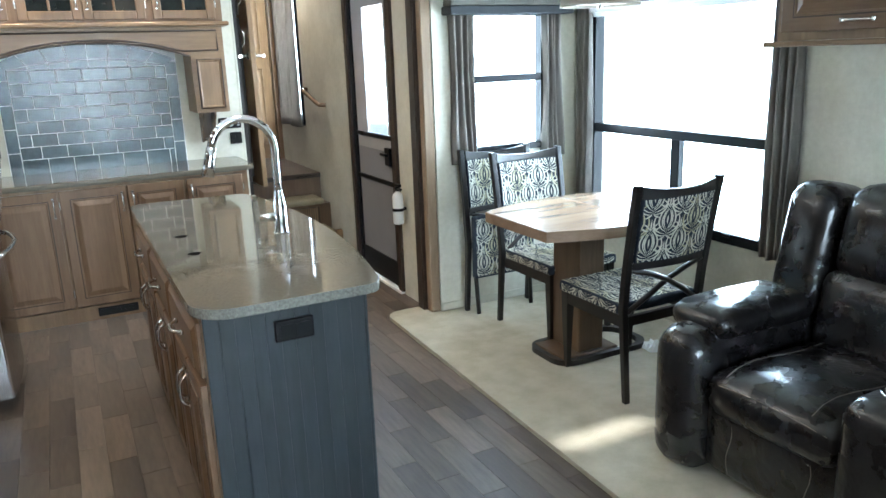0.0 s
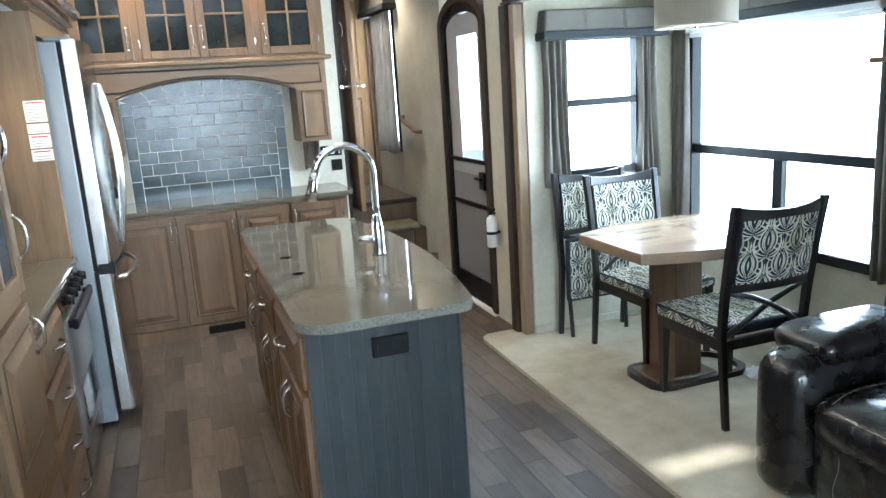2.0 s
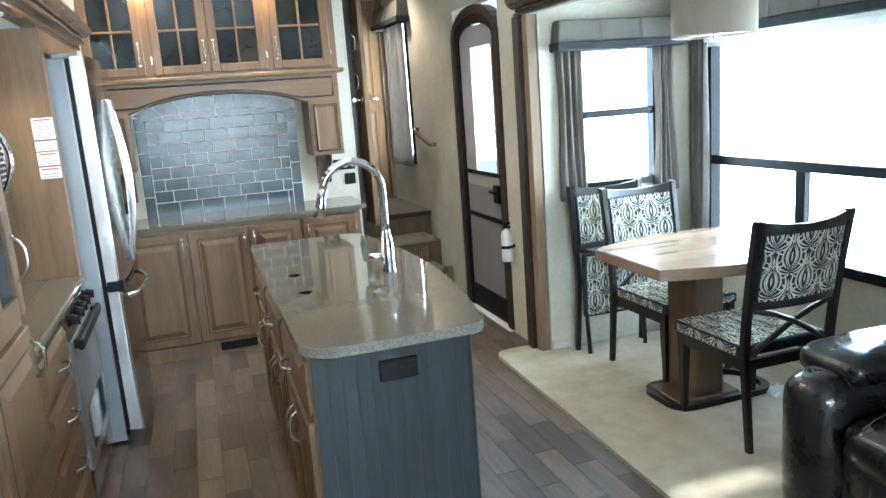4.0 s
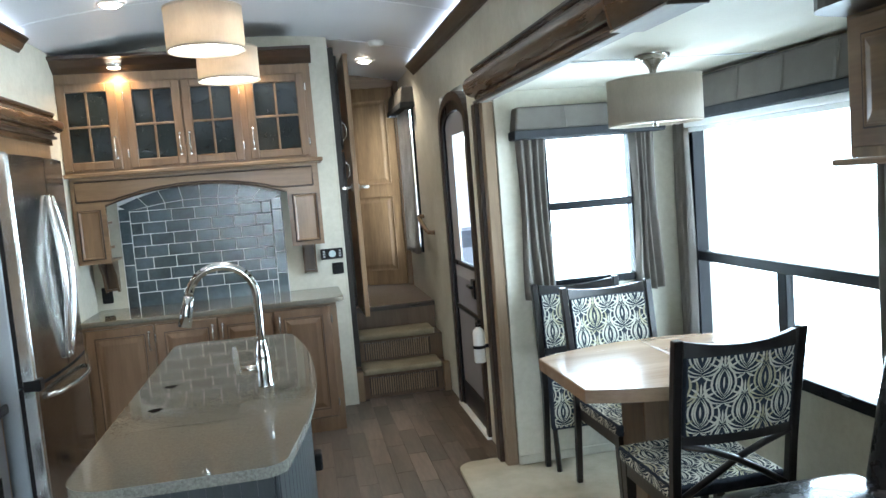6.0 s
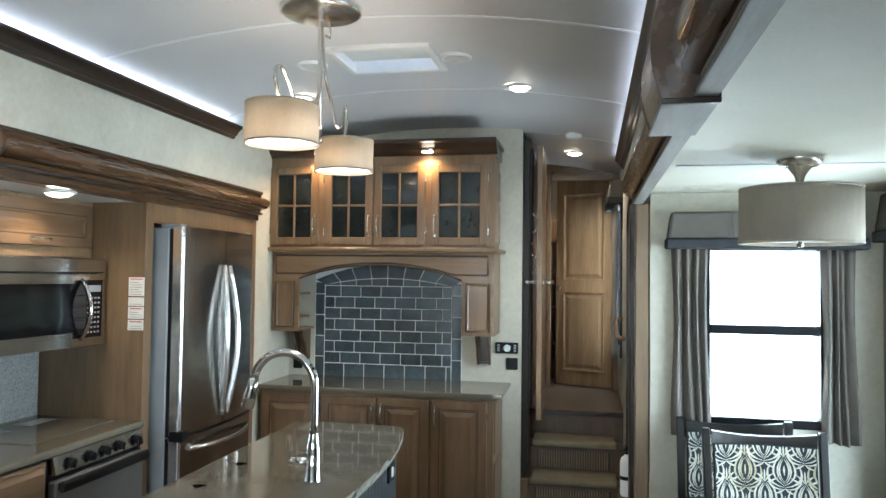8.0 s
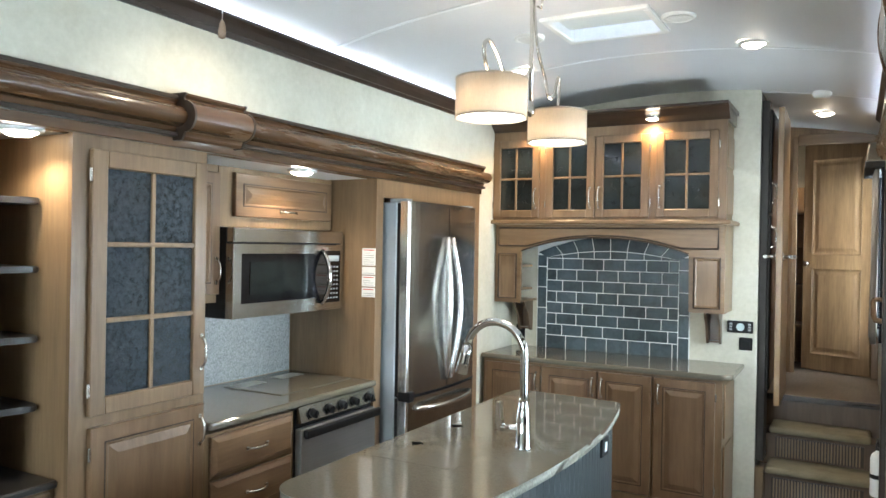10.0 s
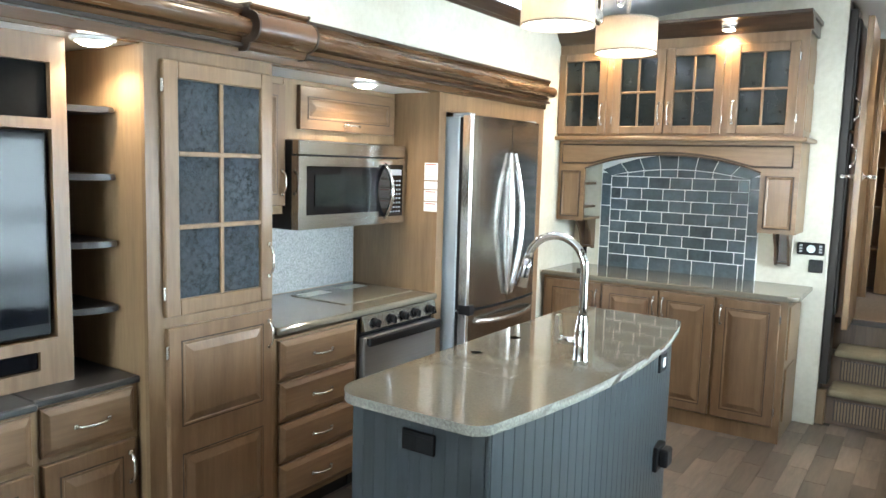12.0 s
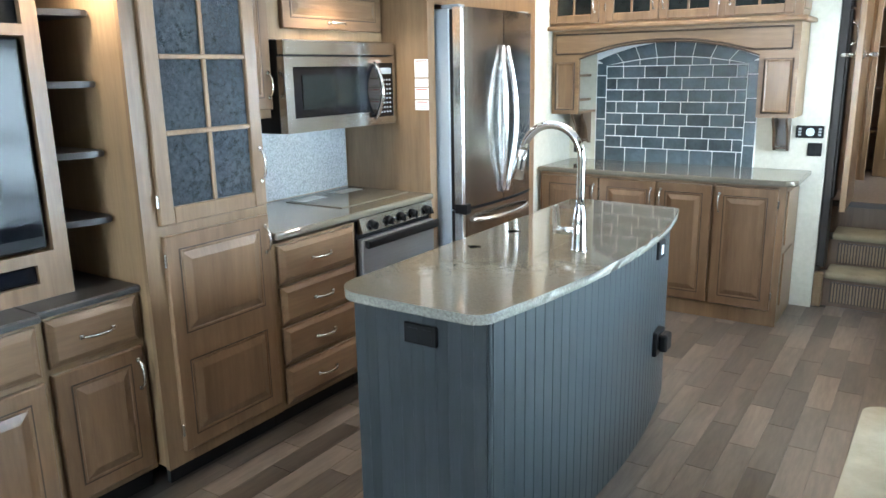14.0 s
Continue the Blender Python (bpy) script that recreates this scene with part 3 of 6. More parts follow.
fascia(XL, 1, -2.0, 4.955, 2.30, 2.61, 2.045, 2.185, 0.020, "walnut half-round fascia along the kitchen slide-out")
fascia(XR, -1, -0.9, 4.07, 1.79, 2.11, 2.012, 2.19, 0.0, "walnut half-round fascia along the dining slide-out", boxy=True)
# slide-out edge trim and jamb on the dining side
solid("trim", B(XR - 0.052, XR - 0.006, YB + 1.0, 3.92, 1.997, 2.0055, 0.002), M_lightwood, "whitewashed wood trim under the slide-out edge", "trim")
solid("trim", B(HX - 0.010, HX + 0.004, YT - 0.005, YT - 0.0005, 0.0, 2.69, 0.001), M_wall, "pale corner trim at the stair hall", "trim")
solid("trim", B(XR - 0.112, XR - 0.004, 1.782, 2.118, 1.986, 1.9925, 0.002), M_lightwood, "whitewashed underside of the key block", "trim")
solid("trim", B(XR - 0.112, XR - 0.002, 1.768, 1.7815, 1.984, 1.9955, 0.002), M_dark, "dark lip at the end of the key block", "trim")
solid("trim", B(XR - 0.006, XR - 0.001, YB + 1.0, 3.92, 2.006, SC - 0.001), M_lightwood, "whitewashed inner edge of the slide-out opening", "trim")
solid("trim", B(XL - 0.060, XL + 0.020, YB + 0.02, 4.955, 2.003, 2.044, 0.003), M_fascia, "walnut strip under the kitchen fascia", "trim")
bm = bmesh.new()
box(bm, XR - 0.040, XR + 0.026, 3.925, 3.985, 0, 2.002, 0.006)
solid("trim", bm, wood("jamb_wood", (0.19, 0.125, 0.075), (0.33, 0.235, 0.150)), "light brown wood jamb of the slide-out", "trim")
solid("trim", B(XR - 0.062, XR - 0.001, 3.990, 4.075, 0, 2.005, 0.006), M_dark, "dark wood jamb casing beside the slide-out", "trim")
solid("baseboard", B(XR + 0.030, SX - 0.002, SE - 0.012, SE - 0.001, 0.022, 0.07, 0.003), M_wall, "cream baseboard along the slide-out wall", "baseboard")

# ---- the kitchen slide-out; each unit looks along +x, its own x runs along the wall ----
def left_unit(name, y, label, category="cabinet", x=XL):
    return thing(name, pose(x, y, 0, 0, 0, 90), label, category)


DEEP = 0.595

# pantry, y 1.94 to 2.50
u = left_unit("pantry_cabinet", 1.935, "tall brown maple pantry cabinet with a seeded glass door")
part("side_panel", B(-0.0385, -0.022, 0.0205, DEEP, 0.10, 2.00), M_wood_box, u)
part("side_panel", B(0.5305, 0.5475, 0.0205, DEEP, 0.10, 2.00), M_wood_box, u)
part("bottom_panel", B(-0.022, 0.530, 0.02, DEEP, 0.10, 0.12), M_wood_box, u)
part("top_panel", B(-0.022, 0.530, 0.02, DEEP, 1.98, 2.00), M_wood_box, u)
part("back_panel", B(-0.022, 0.530, 0.06, 0.07, 0.12, 1.98), M_wood_box, u)
bm = bmesh.new()
for a, b, c, d in ((-0.040, 0.055, 0.09, 2.03), (0.515, 0.565, 0.09, 0.90), (0.515, 0.549, 0.90, 2.03), (0.055, 0.515, 1.95, 2.03), (0.055, 0.515, 0.985, 1.045), (0.055, 0.515, 0.09, 0.15)):
    box(bm, a, b, 0.0, 0.02, c, d)
part("face_frame", bm, M_wood, u)
glass_door(u, 0.022, 0.535, 1.035, 1.955, 0.0, 2, 3, hand="r", hinge="l", fr=0.062, muntin=0.018)
raised_door(u, 0.030, 0.535, 0.145, 0.995, 0.0, hand="r", hinge="l", mid=0.56)
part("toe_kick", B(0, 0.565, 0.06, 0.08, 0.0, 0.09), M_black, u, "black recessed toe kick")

# drawer base, y 2.50 to 3.04
u = left_unit("drawer_cabinet", 2.502, "brown maple base cabinet with four drawers")
part("body", B(0, 0.54, 0.004, DEEP, 0.09, 0.855), M_wood_box, u)
for k in range(4):
    z = 0.115 + k * 0.186
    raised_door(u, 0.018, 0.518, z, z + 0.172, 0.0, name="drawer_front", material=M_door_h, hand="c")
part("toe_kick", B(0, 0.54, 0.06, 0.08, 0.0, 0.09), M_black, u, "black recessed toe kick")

# range, y 3.05 to 3.69
u = left_unit("range_oven", 3.050, "stainless steel range with black knobs under the counter", "oven")
part("body", B(0.004, 0.64, 0.01, 0.58, 0.10, 0.855), M_black, u)
bm = bmesh.new()
prism(bm, [(0.0, 0.790), (-0.030, 0.795), (-0.012, 0.868), (0.0, 0.868)], 0.012, 0.632, "x")
part("control_panel", bm, M_steel_h, u, "slanted stainless control panel")
for k, x in enumerate((0.10, 0.23, 0.335, 0.44, 0.57)):
    bm = bmesh.new()
    rod(bm, (x, -0.020, 0.831), (x, -0.048, 0.824), 0.023, 0.019, 14)
    box(bm, x - 0.005, x + 0.005, -0.056, -0.046, 0.806, 0.844, 0.002)
    k_ob = part("knob", bm, M_black, u, "black control knob")
part("oven_door", B(0.012, 0.632, -0.030, 0.01, 0.22, 0.765, 0.006), M_ovendoor, u, "dark stainless oven door")
part("oven_window", B(0.10, 0.545, -0.033, -0.029, 0.28, 0.46, 0.002), M_blackglass, u, "black glass oven window")
bm = bmesh.new()
box(bm, 0.012, 0.632, -0.068, -0.044, 0.722, 0.768, 0.010, 2)
box(bm, 0.03, 0.06, -0.046, -0.028, 0.728, 0.760)
box(bm, 0.58, 0.61, -0.046, -0.028, 0.728, 0.760)
part("oven_handle", bm, M_black, u, "wide black oven door handle")
part("drawer", B(0.012, 0.632, -0.024, 0.01, 0.095, 0.212, 0.006), M_steel_h, u, "stainless drawer under the oven")
part("toe_kick", B(0, 0.64, 0.06, 0.08, 0.0, 0.09), M_black, u, "black recessed toe kick")

# counter over drawers and range
bm = bmesh.new()
box(bm, -1.150, -0.535, 2.503, 3.697, 0.872, 0.905, 0.012, 3)
u = solid("kitchen_counter", bm, M_counter, "speckled grey-brown counter over drawers and range", "countertop", kind="thing")
bm = bmesh.new()
box(bm, -1.06, -0.68, 3.09, 3.65, 0.9052, 0.9085, 0.001)
v = solid("cooktop_cover", bm, M_counter, "flush speckled cooktop cover lying in the counter", "cover", kind="thing")
# two pale strips added as painted reflections, no parts of the cover
part("thin_strip", B(-1.05, -0.96, 3.12, 3.30, 0.9086, 0.9096), M_strip_glint, v, "pale strip coloured as a reflection on the cover")
part("thin_strip", B(-1.05, -0.96, 3.42, 3.60, 0.9086, 0.9096), M_strip_glint, v, "pale strip coloured as a reflection on the cover")
m, nt, b = nodes_of("silver_mosaic")
vo = put(nt, "ShaderNodeTexVoronoi", Scale=150.0)
tc = nt.nodes.new("ShaderNodeTexCoord")
nt.links.new(tc.outputs["Object"], vo.inputs["Vector"])
rp = nt.nodes.new("ShaderNodeValToRGB")
rp.color_ramp.elements[0].color, rp.color_ramp.elements[1].color = (0.42, 0.44, 0.45, 1), (0.74, 0.76, 0.77, 1)
sp = nt.nodes.new("ShaderNodeSeparateColor")
nt.links.new(vo.outputs["Color"], sp.inputs[0])
nt.links.new(sp.outputs[0], rp.inputs[0])
nt.links.new(rp.outputs[0], b.inputs["Base Color"])
bp = put(nt, "ShaderNodeBump", Strength=0.6, Distance=0.004)
nt.links.new(sp.outputs[1], bp.inputs["Height"])
nt.links.new(bp.outputs[0], b.inputs["Normal"])
b.inputs["Roughness"].default_value, b.inputs["Metallic"].default_value = 0.22, 0.5
M_mosaic = m
solid("backsplash", B(-1.157, -1.150, 2.52, 3.69, 0.906, 1.34), M_mosaic, "glittering silver mosaic backsplash behind the cooktop", "backsplash", kind="thing")

# narrow wall cabinet and the one over the microwave
u = left_unit("wall_cabinet", 2.503, "narrow brown maple wall cabinet beside the pantry", x=-0.86)
part("body", B(-0.0185, 0.335, 0.004, 0.29, 1.36, 2.00), M_wood_box, u)
raised_door(u, 0.040, 0.330, 1.40, 1.965, 0.0, hand="rb")
u = left_unit("wall_cabinet", 2.842, "low brown maple wall cabinet over the microwave", x=-0.86)
part("body", B(0, 0.855, 0.004, 0.29, 1.716, 2.00), M_wood_box, u)
raised_door(u, 0.085, 0.825, 1.765, 1.975, 0.0, material=M_door_h, hand="cb")

# microwave
u = left_unit("microwave_oven", 2.842, "stainless over-range microwave with a black side", "microwave", x=-0.765)
part("body", B(0, 0.835, 0.045, 0.385, 1.285, 1.712, 0.004), M_black, u)
part("top_grille", B(0.002, 0.833, -0.004, 0.045, 1.640, 1.712, 0.006), M_steel_light, u, "stainless top vent strip")
# black vent slot below the top grille
part("thin_strip", B(0.03, 0.80, -0.006, -0.003, 1.640, 1.646), M_black, u)
bm = bmesh.new()
for a, b2, c, d in ((0.002, 0.055, 1.287, 1.636), (0.60, 0.833, 1.287, 1.325), (0.60, 0.833, 1.606, 1.636), (0.055, 0.60, 1.287, 1.355), (0.055, 0.60, 1.590, 1.636), (0.812, 0.833, 1.325, 1.606)):
    box(bm, a, b2, 0.0, 0.045, c, d)
part("door_frame", bm, M_steel_light, u, "brushed stainless door frame")
part("window", B(0.055, 0.60, 0.004, 0.044, 1.355, 1.590, 0.003), M_blackglass, u, "black glass microwave window")
part("inner_window", B(0.115, 0.535, 0.0015, 0.004, 1.395, 1.550), M_smoked, u, "grey perforated window screen")
part("control_panel", B(0.60, 0.812, 0.003, 0.044, 1.325, 1.606), M_blackglass, u, "black control panel")
for r in range(8):
    for c in range(4):
        part("button", B(0.706 + c * 0.025, 0.719 + c * 0.025, 0.0015, 0.003, 1.345 + r * 0.024, 1.354 + r * 0.024), M_grey, u)
part("display", B(0.70, 0.80, 0.000, 0.003, 1.548, 1.580), M_silverbtn, u, "grey display")
bm = bmesh.new()
tube(bm, [(0.655, 0.004, 1.318)] + [(0.655, -0.048 * math.sin(math.pi * k / 10) - 0.006, 1.318 + 0.29 * k / 10) for k in range(1, 10)] + [(0.655, 0.004, 1.608)], 0.011, 10)
part("handle", bm, M_chrome, u, "bowed chrome handle")

# refrigerator surround
u = left_unit("refrigerator_surround", 3.700, "brown maple panels round the refrigerator", "cabinet")
part("side_panel", B(0.0015, 0.020, 0.0225, DEEP, 0.0, 2.03), M_wood_box, u)
bm = bmesh.new()
box(bm, 0.0, 0.068, 0.0, 0.022, 0.0, 2.04)
box(bm, 0.935, 1.2645, 0.0, 0.022, 0.0, 2.04)
box(bm, 0.068, 0.935, 0.0, 0.022, 1.905, 2.04)
part("face_frame", bm, M_wood, u)
part("side_panel", B(0.955, 0.975, 0.024, DEEP, 0.0, 2.03), M_wood_box, u)
part("back_panel", B(0.02, 0.955, 0.58, 0.594, 0, 2.03), M_black, u)

# refrigerator
u = left_unit("refrigerator", 3.798, "stainless french-door refrigerator with a bottom freezer", "refrigerator")
FW = 0.815
part("case", B(0.0, FW, -0.070, 0.56, 0.02, 1.880, 0.006), M_greyside, u, "grey painted case")
part("gasket", B(0.006, FW - 0.006, -0.091, -0.071, 0.80, 1.876), M_black, u, "black door gasket")
part("gasket", B(0.006, FW - 0.006, -0.091, -0.071, 0.08, 0.79), M_black, u, "black door gasket")
def bowed(x0, x1, z0, z1, cx, half, name, label):
    bm = bmesh.new()
    n = 10
    def front(x):
        return -0.150 - 0.030 * (1 - ((x - cx) / half) ** 2)
    left = x0 + (0.015 if x0 < 0.1 else 0.0)
    right = x1 - (0.015 if x1 > FW - 0.1 else 0.0)
    out = [(right, -0.092), (left, -0.092)]
    for k in range(n + 1):
        x = left + (right - left) * k / n
        out.append((x, front(x)))
    prism(bm, out, z0, z1)
    d = part(name, bm, M_steel, u, label)
    for xe, xi in ((x0, left), (x1, right)):
        if xe != xi:
            bm = bmesh.new()
            y1 = front(xi)
            arc = [(xi + (xe - xi) * math.sin(t), y1 + 0.015 - 0.015 * math.cos(t)) for t in (math.pi / 2 * k / 6 for k in range(7))]
            prism(bm, [(xi, -0.092)] + [(a + (0.0004 if xe < xi else -0.0004) * 0, b) for a, b in arc] + [(xe, -0.092)], z0, z1)
            part("edge_trim", bm, M_satin, d, "bright rounded door edge")
    return d
dl = bowed(0.004, FW / 2 - 0.004, 0.812, 1.886, FW / 2, FW / 2, "door", "brushed stainless door")
dr = bowed(FW / 2 + 0.004, FW - 0.004, 0.812, 1.886, FW / 2, FW / 2, "door", "brushed stainless door")
df = bowed(0.004, FW - 0.004, 0.07, 0.796, FW / 2, FW / 2, "freezer_drawer", "brushed stainless freezer drawer")
for d, sx in ((dl, -1), (dr, 1)):
    bm = bmesh.new()
    pts = []
    for k in range(15):
        s = k / 14
        b_ = math.sin(math.pi * s)
        pts.append((FW / 2 + sx * (0.026 + 0.038 * b_), -0.188 - 0.045 * b_, 0.86 + 0.83 * s))
    tube(bm, pts, 0.017, 12)
    box(bm, min(pts[0][0], FW / 2 + sx * 0.02) - 0.006, max(pts[0][0], FW / 2 + sx * 0.02) + 0.006, -0.19, -0.165, 0.855, 0.885)
    box(bm, min(pts[0][0], FW / 2 + sx * 0.02) - 0.006, max(pts[0][0], FW / 2 + sx * 0.02) + 0.006, -0.19, -0.165, 1.665, 1.695)
    part("handle", bm, M_satin, d, "long bowed bright steel handle")
bm = bmesh.new()
pts = [(0.08 + 0.65 * k / 14, -0.165 - 0.078 * math.sin(math.pi * k / 14) ** 0.6, 0.735 + 0.0 * k) for k in range(15)]
tube(bm, pts, 0.0135, 10)
part("handle", bm, M_satin, df, "bowed bright steel handle")
part("gasket", B(0.003, FW - 0.003, -0.150, -0.088, 0.797, 0.811), M_black, u, "black door gasket")
part("hinge_cover", B(0.002, 0.06, -0.168, -0.090, 0.775, 0.835, 0.006), M_black, u, "black middle hinge cover")
part("hinge_cover", B(0.005, 0.07, -0.13, -0.02, 1.880, 1.900, 0.004), M_greyside, u, "grey top hinge cover")
part("hinge_cover", B(FW - 0.07, FW - 0.005, -0.13, -0.02, 1.880, 1.900, 0.004), M_greyside, u, "grey top hinge cover")
part("kick_grille", B(0.01, FW - 0.01, -0.07, -0.06, 0.0, 0.068), M_black, u, "black kick grille")

# paper notices on the side panel
for i, (z0, z1) in enumerate(((1.535, 1.630), (1.485, 1.528), (1.420, 1.480), (1.362, 1.414))):
    t = thing("paper_notice", pose(-0.648, 3.6995, -0.008), "white paper notice with fine print stuck on the panel", "notice", "notices on the panel")
    part("sheet", B(0.0, 0.088, -0.0016, 0, z0, z1), M_paper, t)
    if i != 1:
        part("heading", B(0.010, 0.078, -0.0022, -0.0017, z1 - 0.012, z1 - 0.007), M_red, t, "red heading bar")
    for k in range(int((z1 - z0 - 0.02) / 0.012)):
        part("text_line", B(0.010, 0.078 - 0.02 * (k % 3 == 2), -0.0022, -0.0017, z0 + 0.007 + k * 0.012, z0 + 0.0095 + k * 0.012), M_grey, t, "line of small grey print")

# entertainment unit, y -0.3 to 1.895, its face set back behind a deep ledge
u = left_unit("entertainment_cabinet", -0.30, "brown maple entertainment cabinet with television niche and open shelves", x=-0.735)
bm = bmesh.new()
box(bm, 0.0, 1.967, 0.0, 0.022, 1.915, 2.003)          # rails of the face
box(bm, 0.0, 1.967, 0.0, 0.022, 1.697, 1.732)
box(bm, 0.0, 1.967, 0.0, 0.022, 0.950, 0.990)
box(bm, 1.967, 2.020, 0.0, 0.022, 0.829, 2.003)        # stile
box(bm, 0.0, 1.967, 0.0, 0.022, 0.829, 0.884)
box(bm, 1.905, 1.967, 0.0, 0.022, 0.884, 0.950)
part("face_frame", bm, M_wood, u)
part("back_panel", B(0.0, 2.000, 0.20, 0.21, 0.829, 2.003), M_wood_box, u)
part("side_panel", B(2.002, 2.020, 0.022, 0.38, 0.829, 2.003), M_wood_box, u)
# darker wood than the case: shade inside the recess put into the colour
part("shelf_back", B(2.002, 2.194, 0.38, 0.395, 0.829, 2.003), M_fascia, u, "shelf back coloured dark for the shade in the recess")
part("speaker_cloth", B(0.06, 1.966, 0.024, 0.034, 1.733, 1.914), M_cloth, u, "black speaker niche")
part("sound_bar", B(0.9, 1.904, 0.010, 0.05, 0.886, 0.948, 0.006), M_blackglass, u, "black sound bar")
for z in (1.052, 1.288, 1.527, 1.762):
    bm = bmesh.new()
    out = [(2.021, 0.012), (2.06, -0.006), (2.11, -0.020), (2.155, -0.028), (2.178, -0.024), (2.189, -0.010), (2.194, 0.012), (2.194, 0.379), (2.021, 0.379)]
    prism(bm, out, z, z + 0.022)
    bmesh.ops.bevel(bm, geom=[e for e in bm.edges if e.verts[0].co.z == e.verts[1].co.z and e.verts[0].co.y < 0.02 and e.verts[1].co.y < 0.02], offset=0.004, segments=2, affect="EDGES")
    part("shelf", bm, M_shelf, u, "dark curved open shelf")
bm = bmesh.new()
box(bm, 1.81, 2.194, -0.127, 0.379, 0.802, 0.827, 0.005)
part("ledge", bm, M_shelf, u, "dark walnut ledge under the shelves")
bm = bmesh.new()
box(bm, 0.0, 1.809, -0.160, 0.199, 0.802, 0.8275, 0.005)
part("ledge", bm, M_shelf, u, "dark walnut ledge under the television")
part("base", B(1.81, 2.194, -0.105, 0.379, 0.09, 0.801), M_wood_box, u)
part("base", B(0.0, 1.809, -0.138, 0.199, 0.09, 0.801), M_wood_box, u)
raised_door(u, 1.835, 2.172, 0.622, 0.790, -0.106, name="drawer_front", material=M_door_h, hand="c")
raised_door(u, 1.835, 2.172, 0.12, 0.600, -0.106, hand="r")
for a, b2 in ((0.05, 0.90), (0.94, 1.79)):
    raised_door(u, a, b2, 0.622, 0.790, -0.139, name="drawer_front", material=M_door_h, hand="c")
    raised_door(u, a, (a + b2) / 2 - 0.004, 0.12, 0.600, -0.139, hand="r")
    raised_door(u, (a + b2) / 2 + 0.004, b2, 0.12, 0.600, -0.139, hand="l")
part("toe_kick", B(0, 2.194, -0.06, -0.05, 0.0, 0.09), M_black, u, "black recessed toe kick")
u = left_unit("television", 0.44, "flat black television with a glossy screen", "television", x=-0.735)
part("bezel", B(0.0, 1.215, 0.012, 0.06, 0.998, 1.690, 0.008), M_black, u)
part("screen", B(0.014, 1.201, 0.0092, 0.0118, 1.042, 1.664), M_screen, u, "glossy dark screen")
part("mount", B(0.4, 0.7, 0.06, 0.199, 1.25, 1.5), M_black, u)

# ---- the hutch on the tiled wall ----
u = thing("hutch_cabinet", FAR, "brown maple wall hutch with four glazed doors and dark crown", "cabinet")
HF = 5.195
bm = bmesh.new()
box(bm, -0.505, 1.045, HF + 0.022, YT - 0.001, 1.835, 2.42)
part("body", bm, M_wood_box, u)
bm = bmesh.new()
box(bm, -0.505, 1.06, HF, HF + 0.021, 1.83, 1.85)
box(bm, -0.505, 1.06, HF, HF + 0.021, 2.37, 2.46)
for a, b2 in ((-0.505, -0.470), (-0.155, -0.088), (0.238, 0.252), (0.588, 0.650), (1.010, 1.060)):
    box(bm, a, b2, HF, HF + 0.021, 1.85, 2.37)
part("face_frame", bm, M_wood, u)
for a, b2, hd, hg in ((-0.488, -0.145, "r", "l"), (-0.098, 0.241, "r", "l"), (0.249, 0.598, "l", "r"), (0.640, 1.015, "l", "r")):
    glass_door(u, a, b2, 1.845, 2.378, HF - 0.0005, 2, 2, hand=hd, hinge=hg, fr=0.052, muntin=0.014, glass=M_smoked)
bm = bmesh.new()
prof = [(HF + 0.02, 2.44), (HF - 0.004, 2.44), (HF - 0.018, 2.455), (HF - 0.045, 2.475), (HF - 0.075, 2.512), (HF - 0.098, 2.520), (HF - 0.098, 2.538), (HF + 0.02, 2.538)]
prism(bm, prof, -0.545, 1.075, "x")
box(bm, 1.046, 1.075, HF + 0.022, YT - 0.002, 2.512, 2.538)
box(bm, 1.046, 1.062, HF + 0.022, YT - 0.002, 2.44, 2.512)
part("crown", bm, M_dark_x, u, "dark walnut crown")
part("top", B(-0.505, 1.045, HF + 0.022, YT - 0.001, 2.42, 2.44), M_wood_box, u)
part("cornice", B(-0.515, 1.092, HF - 0.045, YT - 0.002, 1.802, 1.829, 0.006), M_wood_h, u)
for z0, z1 in ((1.87, 2.13), (2.16, 2.36)):
    part("side_panel", B(1.046, 1.058, HF + 0.06, YT - 0.05, z0, z1, 0.004), M_wood, u)

u = thing("arched_valance", FAR, "brown maple arched valance with panelled posts over the tiles", "valance")
VF = 5.225
def arch(x):
    return 1.615 + 0.095 * max(0.0, 1 - abs((x - 0.275) / 0.565) ** 2.2)
bm = bmesh.new()
xs = [-0.485] + [-0.29 + 1.13 * k / 20 for k in range(21)] + [1.055]
zs = [1.24] + [arch(x) for x in xs[1:-1]] + [1.24]
out = [(-0.485, 1.80), (-0.485, 1.255), (-0.29, 1.255)] + [(x, arch(x)) for x in xs[1:-1]] + [(0.845, 1.255), (1.055, 1.255), (1.055, 1.80)]
prism(bm, out, VF, VF + 0.022, "y")
part("face", bm, M_wood_h, u)
part("post_side", B(1.035, 1.054, VF + 0.022, YT - 0.002, 1.255, 1.80), M_wood_box, u)
part("post_side", B(0.845, 0.860, VF + 0.022, YT - 0.002, 1.255, 1.80), M_wood_box, u)
part("post_side", B(-0.485, -0.470, VF + 0.022, YT - 0.002, 1.255, 1.80), M_wood_box, u)
part("post_bottom", B(0.860, 1.035, VF + 0.022, YT - 0.002, 1.255, 1.270), M_wood_box, u)
part("post_bottom", B(-0.470, -0.30, VF + 0.022, YT - 0.002, 1.255, 1.270), M_wood_box, u)
bm = bmesh.new()
px0, px1 = -0.455, 1.015
top, n = 1.775, 28
xs = [px0 + (px1 - px0) * k / n for k in range(n + 1)]
